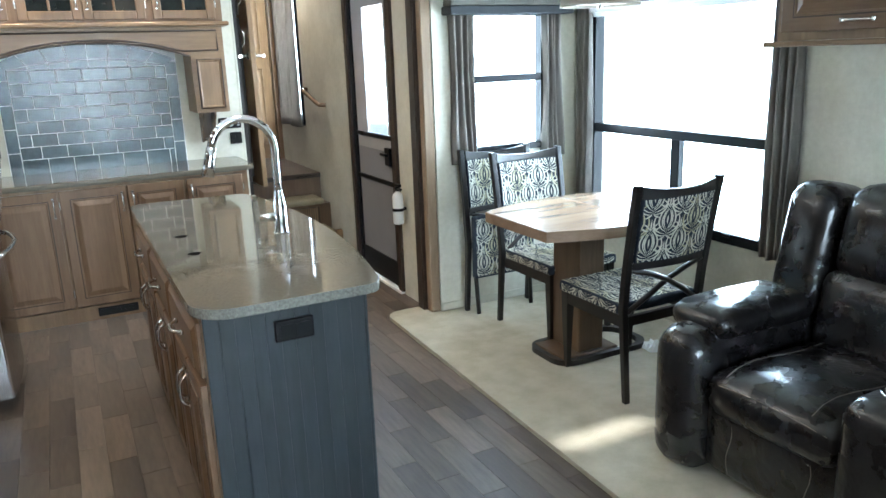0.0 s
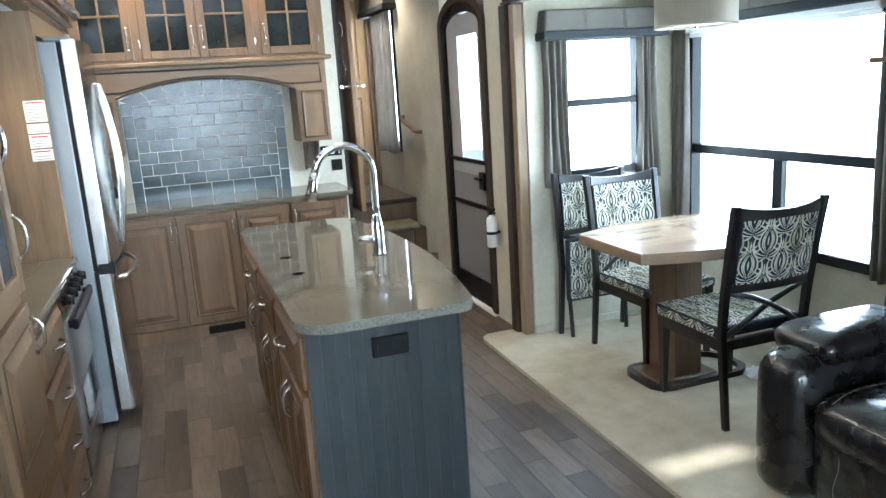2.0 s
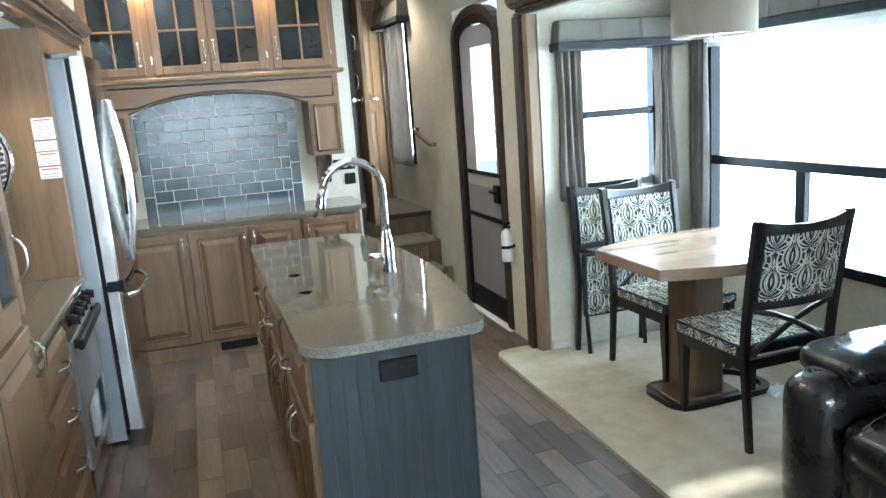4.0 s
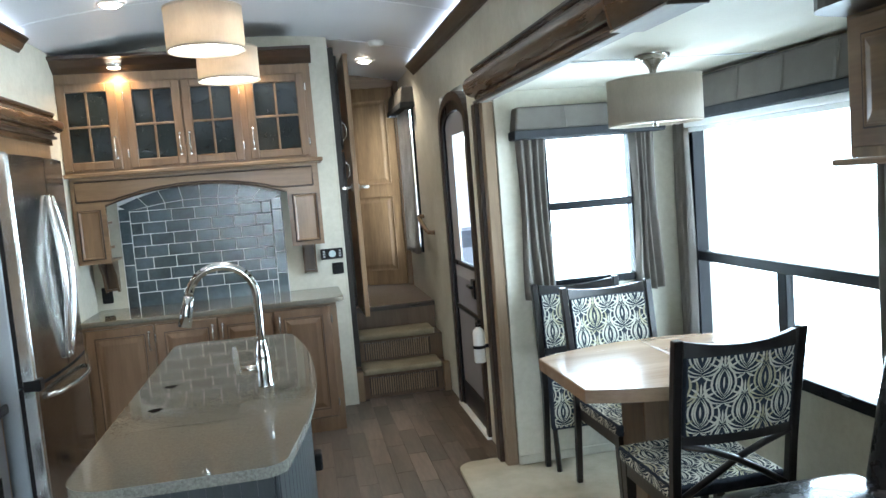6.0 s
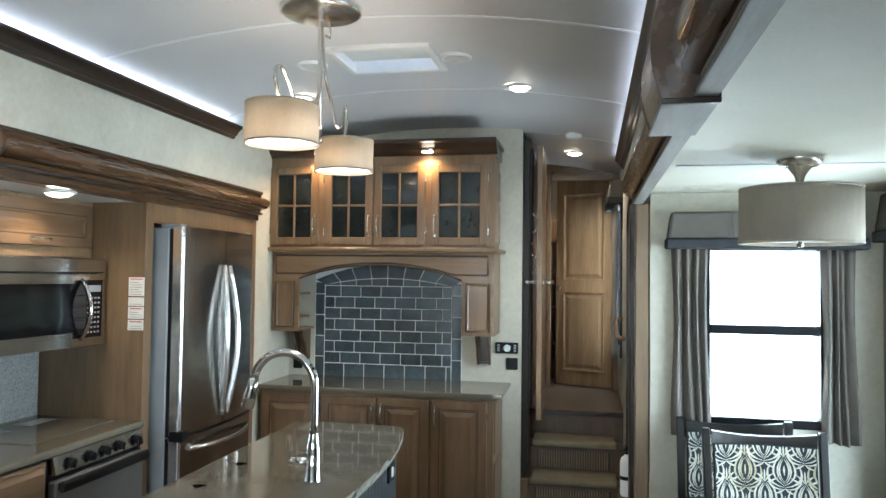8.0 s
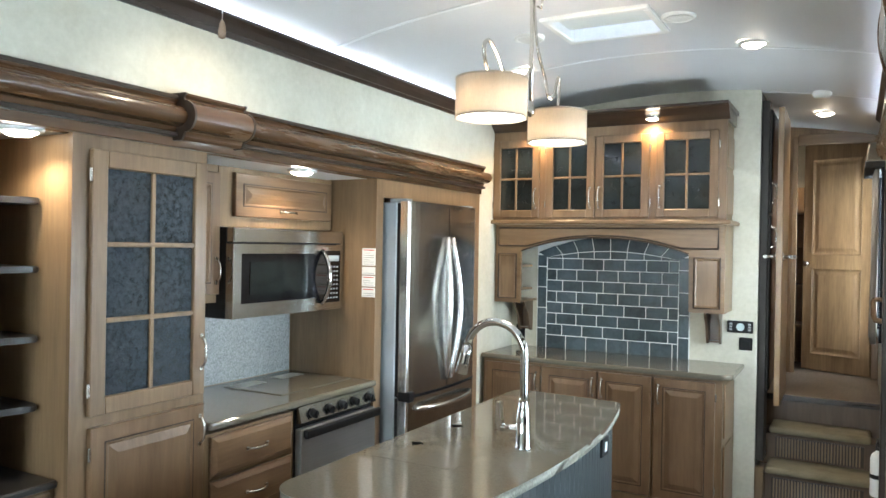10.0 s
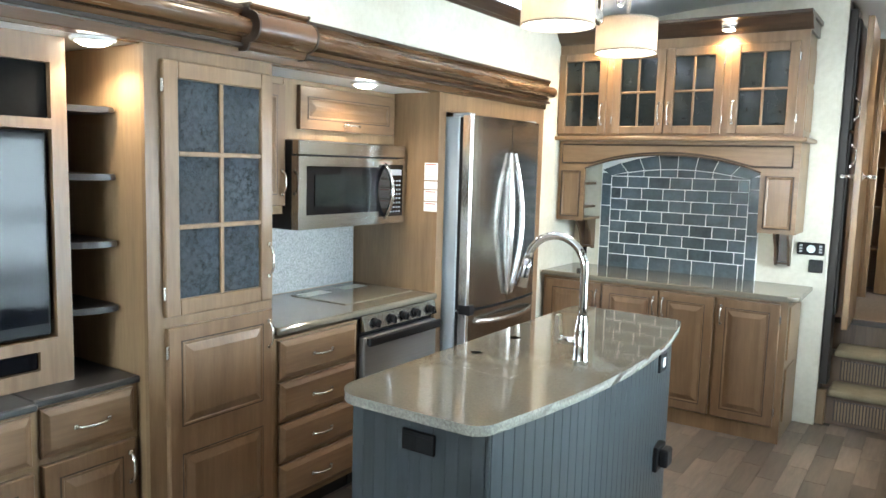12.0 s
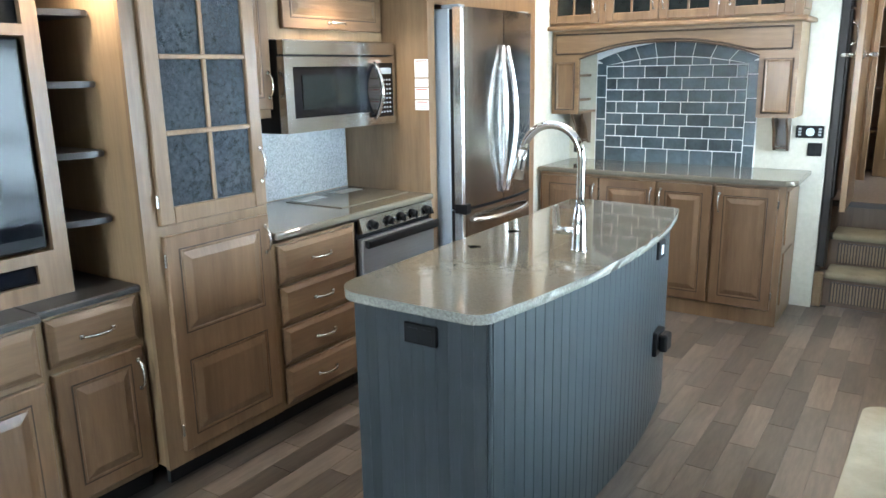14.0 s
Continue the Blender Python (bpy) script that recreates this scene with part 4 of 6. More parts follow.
out = [(px1, top), (px0, top)] + [(x, max(1.652, arch(x) + 0.018)) for x in xs]
prism(bm, out, VF - 0.010, VF - 0.0005, "y")
part("long_panel", bm, M_wood_h, u)
bm = bmesh.new()
w = 0.006
tube(bm, [(px0, VF - 0.008, 1.652), (px0, VF - 0.008, top), (px1, VF - 0.008, top), (px1, VF - 0.008, 1.652)], 0.006, 6)
tube(bm, [(x, VF - 0.008, max(1.652, arch(x) + 0.018)) for x in xs], 0.006, 6)
part("groove", bm, M_groove, u, "dark bead round the panel")
bm = bmesh.new()
tube(bm, [(x, VF - 0.001, arch(x) + 0.002) for x in [-0.29 + 1.13 * k / 24 for k in range(25)]], 0.005, 6)
part("arch_bead", bm, M_groove, u, "dark bead along the arch")
for a, b2 in ((-0.455, -0.320), (0.875, 1.028)):
    bm = bmesh.new()
    nested(bm, a, b2, 1.285, 1.595, [(0, VF - 0.001), (0, VF - 0.010), (0.008, VF - 0.012), (0.016, VF - 0.006), (0.020, VF - 0.006)])
    po = part("post_panel", bm, M_wood, u)
    bm = bmesh.new()
    for d in (0.0,):
        tube(bm, [(a, VF - 0.010, 1.285), (b2, VF - 0.010, 1.285), (b2, VF - 0.010, 1.595), (a, VF - 0.010, 1.595), (a, VF - 0.010, 1.285)], 0.005, 6)
    part("groove", bm, M_groove, po, "dark bead round the panel")
for z in (1.335, 1.50):
    part("spice_shelf", B(-0.468, -0.335, VF + 0.10, YT - 0.002, z, z + 0.016, 0.003), M_wood, u, "small wooden spice shelf")
for x in (-0.42, 0.905):
    c = thing("corbel", FAR @ pose(x, 0, 0), "dark brown wooden corbel under the hutch post", "corbel", "corbels under the hutch")
    for dx in (0.0, 0.078):
        bm = bmesh.new()
        prism(bm, [(YT - 0.001, 1.254), (YT - 0.16, 1.254), (YT - 0.155, 1.225), (YT - 0.09, 1.16), (YT - 0.06, 1.065), (YT - 0.035, 1.035), (YT - 0.001, 1.035)], dx, dx + 0.014, "x")
        part("cheek", bm, M_post, c)
    part("back", B(0.014, 0.078, YT - 0.014, YT - 0.001, 1.045, 1.254), M_post, c)
    part("foot", B(0.014, 0.078, YT - 0.05, YT - 0.014, 1.045, 1.058), M_post, c)
# puck lamps under the crown
for x in (-0.125, 0.62):
    lamp = thing("puck_light", FAR @ pose(x, HF - 0.055, 2.465), "small lit round puck light under the crown", "light", "puck lights on the hutch")
    bm = bmesh.new()
    lathe(bm, [(0.045, 0.02), (0.045, 0.0), (0.038, -0.006)], n=20)
    part("ring", bm, M_nickel, lamp)
    bm = bmesh.new()
    lathe(bm, [(0.038, -0.006), (0.022, -0.014), (0.001, -0.016)], n=20)
    part("lens", bm, M_can, lamp, "lit warm lens")
    spot("puck_lamp", *(FAR @ Vector((x, HF - 0.060, 2.440))), 9, (1.0, 0.68, 0.34), 150)

# buffet
u = thing("buffet_cabinet", pose(0, 0, 0), "brown maple buffet base cabinet with four doors", "cabinet")
part("body", B(-0.535, 1.045, 5.052, YT - 0.001, 0.0, 0.868), M_wood_box, u)
bm = bmesh.new()
for a, b2, c, d in ((-0.535, 1.05, 0.0, 0.095), (-0.535, 1.05, 0.84, 0.868), (-0.535, -0.50, 0.095, 0.84), (-0.115, -0.085, 0.095, 0.84), (0.278, 0.296, 0.095, 0.84), (0.620, 0.660, 0.095, 0.84), (1.000, 1.050, 0.095, 0.84)):
    box(bm, a, b2, 5.030, 5.051, c, d)
part("face_frame", bm, M_wood, u)
for a, b2, hd, hg in ((-0.512, -0.105, "r", None), (-0.095, 0.284, "r", "l"), (0.290, 0.632, "l", None), (0.650, 1.010, "l", "r")):
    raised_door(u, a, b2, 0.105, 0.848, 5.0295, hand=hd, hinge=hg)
part("side_panel", B(1.046, 1.056, 5.10, 5.40, 0.50, 0.83, 0.004), M_wood, u)
part("side_panel", B(1.046, 1.056, 5.10, 5.40, 0.12, 0.45, 0.004), M_wood, u)
vent = part("floor_vent", B(0.02, 0.26, 5.022, 5.0295, 0.022, 0.078, 0.003), M_black, u, "black floor heating vent")
for k in range(9):
    part("louvre", B(0.035 + k * 0.024, 0.047 + k * 0.024, 5.018, 5.0218, 0.03, 0.07), M_black, vent)
bm = bmesh.new()
r = 0.06
out = [(-0.545, YT - 0.002), (-0.545, 5.0)] + [(1.105 - r + r * math.sin(t), 5.0 + r - r * math.cos(t)) for t in (math.pi / 2 * k / 6 for k in range(7))] + [(1.105, YT - 0.002)]
prism(bm, out, 0.869, 0.902)
bmesh.ops.bevel(bm, geom=[e for e in bm.edges if abs(e.verts[0].co.z - e.verts[1].co.z) < 1e-6], offset=0.010, segments=3, profile=0.5, affect="EDGES")
solid("buffet_counter", bm, M_counter, "speckled grey-brown counter on the buffet", "countertop", kind="thing")
part_of = solid("backsplash_field", B(-0.293, 0.793, YT - 0.010, YT - 0.0005, 0.904, 1.735), M_grout, "slate subway tile backsplash with white grout", "backsplash", kind="thing")

part_of.matrix_basis = FAR

# thermostat, switch
t = thing("radio_panel", pose(0.010, 0, -0.022), "black control panel with a pale round dial on the wall", "control panel")
part("plate", B(0.985, 1.145, YT - 0.022, YT - 0.0005, 1.128, 1.205, 0.005), M_black, t)
bm = bmesh.new()
rod(bm, (1.068, YT - 0.021, 1.166), (1.068, YT - 0.034, 1.166), 0.026, 0.023, 20)
part("dial", bm, M_teal, t, "pale round dial")
for k in range(3):
    part("button", B(1.115, 1.132, YT - 0.025, YT - 0.021, 1.143 + k * 0.018, 1.155 + k * 0.018), M_silverbtn, t)
    part("button", B(1.000, 1.017, YT - 0.025, YT - 0.021, 1.143 + k * 0.018, 1.155 + k * 0.018), M_silverbtn, t)
t = thing("light_switch", pose(0.010, 0, -0.022), "black double light switch on the wall", "switch")
part("plate", B(1.060, 1.142, YT - 0.014, YT - 0.0005, 1.015, 1.098, 0.004), M_black, t)
part("rocker", B(1.075, 1.098, YT - 0.018, YT - 0.0135, 1.035, 1.078, 0.002), M_black, t)
part("rocker", B(1.104, 1.127, YT - 0.018, YT - 0.0135, 1.035, 1.078, 0.002), M_black, t)
t = thing("wall_outlet", FAR, "black wall outlet beside the tiles", "outlet")
part("plate", B(-0.455, -0.385, YT - 0.012, YT - 0.0005, 0.96, 1.07, 0.004), M_black, t)
part("socket", B(-0.440, -0.400, YT - 0.015, YT - 0.0115, 0.985, 1.045, 0.002), M_black, t)

# ---- island ----
def edged(bm):
    """Side faces take the second material slot and are smooth."""
    bmesh.ops.recalc_face_normals(bm, faces=bm.faces)
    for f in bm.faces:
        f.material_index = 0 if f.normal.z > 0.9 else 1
        f.smooth = abs(f.normal.z) < 0.98
    return bm

IY0, IY1 = 2.075, 3.775
def bow(y, ends, rise):
    return ends + rise * (1 - ((y - 2.925) / 0.925) ** 2)
u = thing("kitchen_island", pose(0, 0, 0), "blue-grey beadboard kitchen island with brown drawers", "island")
bm = bmesh.new()
out = [(0.275, IY0 + 0.012), (0.70, IY0 + 0.012)] + [(bow(y, 0.715, 0.105), y) for y in [IY0 + 0.05 + (IY1 - IY0 - 0.06) * k / 16 for k in range(17)]] + [(0.275, IY1)]
prism(bm, out, 0.0, 0.880)
part("body", bm, M_island, u)
# front boards
n = 11
for k in range(n):
    a, b2 = 0.245 + (0.735 - 0.245) * k / n, 0.245 + (0.735 - 0.245) * (k + 1) / n
    part("board", B(a + 0.0002, b2 - 0.0002, IY0, IY0 + 0.012, 0.0, 0.880, 0.0005), M_island, u)
n = 34
side_mesh = None
for k in range(n):
    y0, y1 = IY0 + 0.010 + (IY1 - IY0 - 0.01) * k / n, IY0 + 0.010 + (IY1 - IY0 - 0.01) * (k + 1) / n
    x0, x1 = bow(y0, 0.732, 0.105), bow(y1, 0.732, 0.105)
    if side_mesh is None:
        L_ = (IY1 - IY0) / n * 1.006
        side_mesh = mesh_of("board", B(-0.018, 0.0, -L_ / 2 + 0.0007, L_ / 2 - 0.0007, 0.0, 0.880, 0.0016), M_island)
    ob = new("board", side_mesh)
    ob.parent = u
    ob.matrix_basis = pose((x0 + x1) / 2, (y0 + y1) / 2, 0, 0, 0, math.degrees(math.atan2(-(x1 - x0), y1 - y0)))
part("corner_post", B(0.7355, 0.7475, IY0 + 0.0005, IY0 + 0.016, 0.0, 0.880, 0.005, seg=2), M_island, u)
bm = bmesh.new()
box(bm, 0.242, 0.275, IY0 + 0.014, IY1, 0.09, 0.880)
part("drawer_case", bm, M_wood, u, "brown maple drawer side")
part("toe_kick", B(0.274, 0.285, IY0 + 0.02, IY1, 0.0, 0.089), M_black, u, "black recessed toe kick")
isl_face = new("cabinet_front")
isl_face.parent = u
isl_face.matrix_basis = pose(0.242, 3.76, 0, 0, 0, -90)
for a, b2 in ((0.03, 0.55), (0.58, 1.10), (1.13, 1.65)):
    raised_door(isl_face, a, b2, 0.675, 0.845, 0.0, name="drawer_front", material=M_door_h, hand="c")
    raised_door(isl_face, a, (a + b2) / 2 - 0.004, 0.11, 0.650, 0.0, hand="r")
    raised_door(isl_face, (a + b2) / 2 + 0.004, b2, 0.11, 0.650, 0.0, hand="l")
ot = part("outlet", B(0.447, 0.567, IY0 - 0.012, IY0, 0.755, 0.822, 0.003), M_black, u, "black outlet plate")
part("socket", B(0.463, 0.500, IY0 - 0.0130, IY0 - 0.012, 0.769, 0.808), M_black, ot)
part("socket", B(0.514, 0.551, IY0 - 0.0130, IY0 - 0.012, 0.769, 0.808), M_black, ot)
def on_side(y):
    return bow(y, 0.732, 0.105)
xs_ = on_side(3.42)
ot = part("switch_plate", B(xs_ - 0.004, xs_ + 0.016, 3.375, 3.462, 0.765, 0.845, 0.003), M_black, u, "black switch plate")
part("switch", B(xs_ + 0.016, xs_ + 0.020, 3.405, 3.432, 0.785, 0.825, 0.001), M_white, ot, "pale switch")
ot = part("outlet_box", B(xs_ - 0.01, xs_ + 0.022, 3.385, 3.500, 0.325, 0.435, 0.004), M_black, u, "black outlet plate")
part("cover", B(xs_ + 0.022, xs_ + 0.060, 3.405, 3.485, 0.345, 0.425, 0.010, seg=2), M_black, ot, "black hinged outlet cover")
# countertop
bm = bmesh.new()
def corner(cx, cy, r, a0, a1, n=6):
    return [(cx + r * math.cos(radians(a0 + (a1 - a0) * k / n)), cy + r * math.sin(radians(a0 + (a1 - a0) * k / n))) for k in range(n + 1)]
R = 0.070
RL = 0.120
out = corner(0.215 + RL, 1.990 + RL, RL, 180, 270, 12) + corner(0.782 - R, 1.990 + R, R, 270, 352, 10)
out += [(bow(y, 0.768, 0.105), y) for y in [2.115 + 1.62 * k / 24 for k in range(25)]]
out += corner(0.782 - R, 3.845 - R, R, 8, 90, 10) + corner(0.215 + R, 3.870 - R, R, 90, 180, 10)
prism(bm, out, 0.881, 0.912)
rim = [e for e in bm.edges if abs(e.verts[0].co.z - e.verts[1].co.z) < 1e-6]
bmesh.ops.bevel(bm, geom=rim, offset=0.0135, segments=5, profile=0.5, affect="EDGES")
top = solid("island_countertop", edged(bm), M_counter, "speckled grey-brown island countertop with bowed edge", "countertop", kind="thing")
# paler rim colour stands in for light caught along the edge
top.data.materials.append(M_counter_rim_lit)
c = thing("sink_cover", pose(0, 0, 0), "speckled counter insert with two finger holes covering the sink", "sink cover")
part("cover", B(0.285, 0.600, 2.46, 3.185, 0.9122, 0.9130), M_counter, c)
for y in (2.679, 2.991):
    bm = bmesh.new()
    out = [(0.332 + 0.027 * math.cos(t) * (1.0 if math.sin(t) > 0 else 0.6), y + 0.023 * math.sin(t)) for t in (2 * math.pi * k / 20 for k in range(20))]
    prism(bm, out, 0.9131, 0.9136)
    part("finger_hole", bm, M_hole, c, "dark finger hole")

# faucet
u = thing("kitchen_faucet", pose(0.69, 2.833, 0.9125), "tall chrome gooseneck faucet with a pull-down head", "faucet")
bm = bmesh.new()
lathe(bm, [(0.001, 0.0), (0.031, 0.0), (0.031, 0.005), (0.0275, 0.010), (0.0265, 0.110), (0.0215, 0.142), (0.0178, 0.158), (0.0165, 0.17)], n=24)
part("body", bm, M_chrome, u)
bm = bmesh.new()
RA = 0.118
pts = [(0, 0, 0.12), (0, 0, 0.20), (0, 0, 0.335)] + [(-RA + RA * math.cos(t), 0, 0.335 + RA * math.sin(t)) for t in (math.radians(172) * k / 16 for k in range(1, 17))]
tube(bm, pts, 0.0152, 16)
part("neck", bm, M_chrome, u)
e = Vector(pts[-1])
d = (Vector(pts[-1]) - Vector(pts[-2])).normalized()
bm = bmesh.new()
tube(bm, [e - d * 0.004, e + d * 0.03, e + d * 0.06, e + d * 0.105], 0.0178, 16, taper=0.0245)
part("spray_head", bm, M_chrome, u)
bm = bmesh.new()
rod(bm, (-0.010, 0, 0.066), (-0.086, 0, 0.066), 0.0170, 0.0150, 16)
prism(bm, [(-0.080, 0.052), (-0.098, 0.054), (-0.106, 0.110), (-0.102, 0.158), (-0.090, 0.159), (-0.084, 0.108)], -0.012, 0.012, "y")
part("lever", bm, M_chrome, u)

# ---- windows, door and stairs ----
def bars(bm, side, a0, a1, z0, z1, w, d0, d1):
    """A rectangular frame; side 'x' lies in a wall of constant x, 'y' in one of constant y."""
    for p, q, r, s in ((a0, a0 + w, z0, z1), (a1 - w, a1, z0, z1), (a0 + w, a1 - w, z0, z0 + w), (a0 + w, a1 - w, z1 - w, z1)):
        if side == "x":
            box(bm, d0, d1, p, q, r, s, 0.003)
        else:
            box(bm, p, q, d0, d1, r, s, 0.003)


def pane(parent, bm):
    ob = part("pane", bm, M_glass, parent, "clear window pane")
    ob.visible_shadow = False
    return ob


w = tagged(new("window_1"), "large black-framed dining window with two lower lights", "window", kind="structure")
bm = bmesh.new()
bars(bm, "x", BY0 - 0.03, BY1 + 0.03, BZ0 - 0.03, BZ1 + 0.02, 0.055, SX - 0.022, SX + 0.05)
part("window_frame", bm, M_frame, w)
part("rail", B(SX - 0.018, SX + 0.03, BY0 + 0.025, BY1 - 0.025, 1.072, 1.124, 0.004), M_frame, w)
part("mullion", B(SX - 0.016, SX + 0.028, 3.010, 3.075, BZ0 + 0.025, 1.072, 0.004), M_frame, w)
pane(w, B(SX + 0.012, SX + 0.016, BY0 + 0.02, BY1 - 0.02, 1.124, BZ1 - 0.03))
pane(w, B(SX + 0.012, SX + 0.016, BY0 + 0.02, 3.01, BZ0 + 0.02, 1.072))
pane(w, B(SX + 0.012, SX + 0.016, 3.075, BY1 - 0.02, BZ0 + 0.02, 1.072))
for y in (2.62, 3.45):
    part("latch", B(SX - 0.030, SX - 0.018, y, y + 0.05, 0.605, 0.622, 0.003), M_black, w, "small black latch")
w = tagged(new("window_2"), "small black-framed window in the slide-out end wall", "window", kind="structure")
bm = bmesh.new()
bars(bm, "y", WX0 - 0.02, WX1 + 0.02, WZ0 - 0.02, WZ1 + 0.02, 0.040, SE - 0.020, SE + 0.05)
part("window_frame", bm, M_frame, w)
part("rail", B(WX0 + 0.02, WX1 - 0.02, SE - 0.016, SE + 0.03, 1.398, 1.440, 0.004), M_frame, w)
pane(w, B(WX0 + 0.01, WX1 - 0.01, SE + 0.012, SE + 0.016, 1.44, WZ1 - 0.01))
pane(w, B(WX0 + 0.01, WX1 - 0.01, SE + 0.012, SE + 0.016, WZ0 + 0.01, 1.398))
w = tagged(new("window_3"), "narrow stair hall window", "window", kind="structure")
bm = bmesh.new()
bars(bm, "x", 6.41, 7.15, 1.01, 2.35, 0.04, XR - 0.018, XR + 0.05)
part("window_frame", bm, M_frame, w)
pane(w, B(XR + 0.012, XR + 0.016, 6.44, 7.12, 1.04, 2.32))
w = tagged(new("window_4"), "wide rear window", "window", kind="structure")
bm = bmesh.new()
bars(bm, "y", -0.46, 1.46, 1.04, 1.81, 0.04, YB - 0.05, YB + 0.018)
part("window_frame", bm, M_frame, w)
part("mullion", B(0.48, 0.52, YB - 0.03, YB + 0.014, 1.06, 1.79, 0.004), M_frame, w)
pane(w, B(-0.44, 1.44, YB - 0.016, YB - 0.012, 1.06, 1.79))


def drape(name, m, width, z0, z1, folds, label, depth=0.022, seed=0, lean=0.0, waist=0.0):
    """A hanging curtain with soft uneven folds; its own x runs along the window, its front looks -y.
    lean: how far the hem is drawn to +x; waist: how much narrower it is at the tie."""
    rnd = random.Random(seed)
    u = thing(name, m, label, "curtain")
    bm = bmesh.new()
    nx, nz = folds * 12, 16
    ph = rnd.random() * 6
    cuts = [0.0]
    for k in range(folds):
        cuts.append(cuts[-1] + rnd.uniform(0.6, 1.4))
    cuts = [c / cuts[-1] for c in cuts]
    amp = [rnd.uniform(0.55, 1.25) for k in range(folds)]
    grid = []
    for j in range(nz + 1):
        row = []
        f = 1 - j / nz
        z = z0 + (z1 - z0) * j / nz
        wide = width * (1.0 - waist * math.sin(math.pi * min(1.0, f * 1.15)) + 0.06 * f)
        shift = lean * f ** 1.5
        for i in range(nx + 1):
            s = i / nx
            k = max(q for q in range(folds) if s >= cuts[q])
            local = (s - cuts[k]) / (cuts[k + 1] - cuts[k])
            sway = 0.10 * math.sin(3.2 * f + ph + k)
            ridge = math.sin(math.pi * min(1.0, max(0.0, local + sway * local * (1 - local) * 4))) ** 0.8
            x = width / 2 + shift + (s - 0.5) * wide + 0.006 * math.sin(5 * f + k * 1.3 + ph) * f
            y = -depth * amp[k] * (0.7 + 0.5 * f) * (2 * ridge - 1) + 0.004 * math.sin(23 * s + 4 * f + ph)
            row.append(bm.verts.new((x, y, z + 0.006 * f * math.sin(9 * s + ph) * (j == 0))))
        grid.append(row)
    for j in range(nz):
        for i in range(nx):
            bm.faces.new((grid[j][i], grid[j][i + 1], grid[j + 1][i + 1], grid[j + 1][i])).smooth = True
    ob = part("cloth", bm, M_drape, u)
    sol = ob.modifiers.new("thickness", "SOLIDIFY")
    sol.thickness = 0.003
    return u


drape("curtain", pose(2.020, SE - 0.035, 0), 0.165, 0.925, 1.80, 4, "taupe pleated curtain beside the small window", seed=1, lean=0.010, waist=0.14)
drape("curtain", pose(2.660, SE - 0.035, 0), 0.150, 0.925, 1.80, 4, "taupe pleated curtain beside the small window", seed=2, lean=0.012, waist=0.10)
drape("curtain", pose(SX - 0.045, 3.885, 0, 0, 0, -90), 0.14, 0.62, 1.84, 4, "taupe pleated curtain at the slide-out corner", seed=3)
drape("curtain", pose(SX - 0.045, 2.420, 0, 0, 0, -90), 0.16, 0.56, 1.84, 4, "taupe pleated curtain beside the large window", seed=4)
drape("curtain", pose(XR - 0.050, 6.96, 0, 0, 0, -90), 0.55, 1.00, 2.26, 9, "dark taupe curtain in the stair hall", depth=0.02, seed=5)


def valance(m, width, z0, z1, label, depth=0.09, cuts=3):
    u = thing("valance", m, label, "valance")
    bm = bmesh.new()
    box(bm, 0, width, -depth, 0.0, z0 + 0.045, z1, 0.012, 2)
    for v in bm.verts:
        f = max(0.0, 1 - (v.co.z - z0 - 0.045) / (z1 - z0 - 0.045))
        v.co.x += 0.020 * f * (1 if v.co.x > width / 2 else -1)
        if v.co.y < -0.02:
            v.co.y -= 0.018 * f
    part("board", bm, M_valance, u, "taupe padded fabric")
    bm = bmesh.new()
    box(bm, -0.026, width + 0.026, -depth - 0.025, 0.0, z0, z0 + 0.048, 0.006, 1)
    part("band", bm, M_band, u, "charcoal fabric band")
    for k in range(1, cuts):
        x = width * k / cuts
        bm = bmesh.new()
        prism(bm, [(x - 0.030, -depth + 0.001), (x - 0.004, -depth - 0.005), (x + 0.004, -depth + 0.001)], z0 + 0.05, z1 - 0.014)
        for v in bm.verts:
            v.co.y -= 0.018 * max(0.0, 1 - (v.co.z - z0 - 0.045) / (z1 - z0 - 0.045))
        part("pleat", bm, M_valance, u)
    return u


valance(pose(2.018, SE - 0.001, 0), 0.797, 1.785, 1.955, "taupe fabric valance with charcoal band over the small window", cuts=3)
valance(pose(SX - 0.001, SE - 0.105, 0, 0, 0, -90), 1.60, 1.815, 2.025, "taupe fabric valance with charcoal band over the large window", cuts=5)
valance(pose(XR - 0.001, 7.16, 0, 0, 0, -90), 0.84, 2.24, 2.42, "dark taupe valance in the stair hall", depth=0.10, cuts=2)

u = thing("roller_shade", pose(0, 0, 0), "white roller shade drawn up at the head of the large window", "blind")
part("cassette", B(SX - 0.062, SX - 0.024, BY0 + 0.01, BY1 - 0.01, 1.782, 1.822, 0.008, seg=2), M_white, u)
part("shade_hem", B(SX - 0.040, SX - 0.034, BY0 + 0.02, BY1 - 0.02, 1.757, 1.782, 0.002), M_white, u, "pale hem bar of the shade")

# entry door with an arched head
DY0, DY1 = 4.44, 5.22
def arch_out(y0, y1, zt, rise, z0=0.02):
    c, h = (y0 + y1) / 2, (y1 - y0) / 2
    return [(y0, z0)] + [(c - h * math.cos(t), zt - rise + rise * math.sin(t)) for t in (math.pi * k / 14 for k in range(15))] + [(y1, z0)]


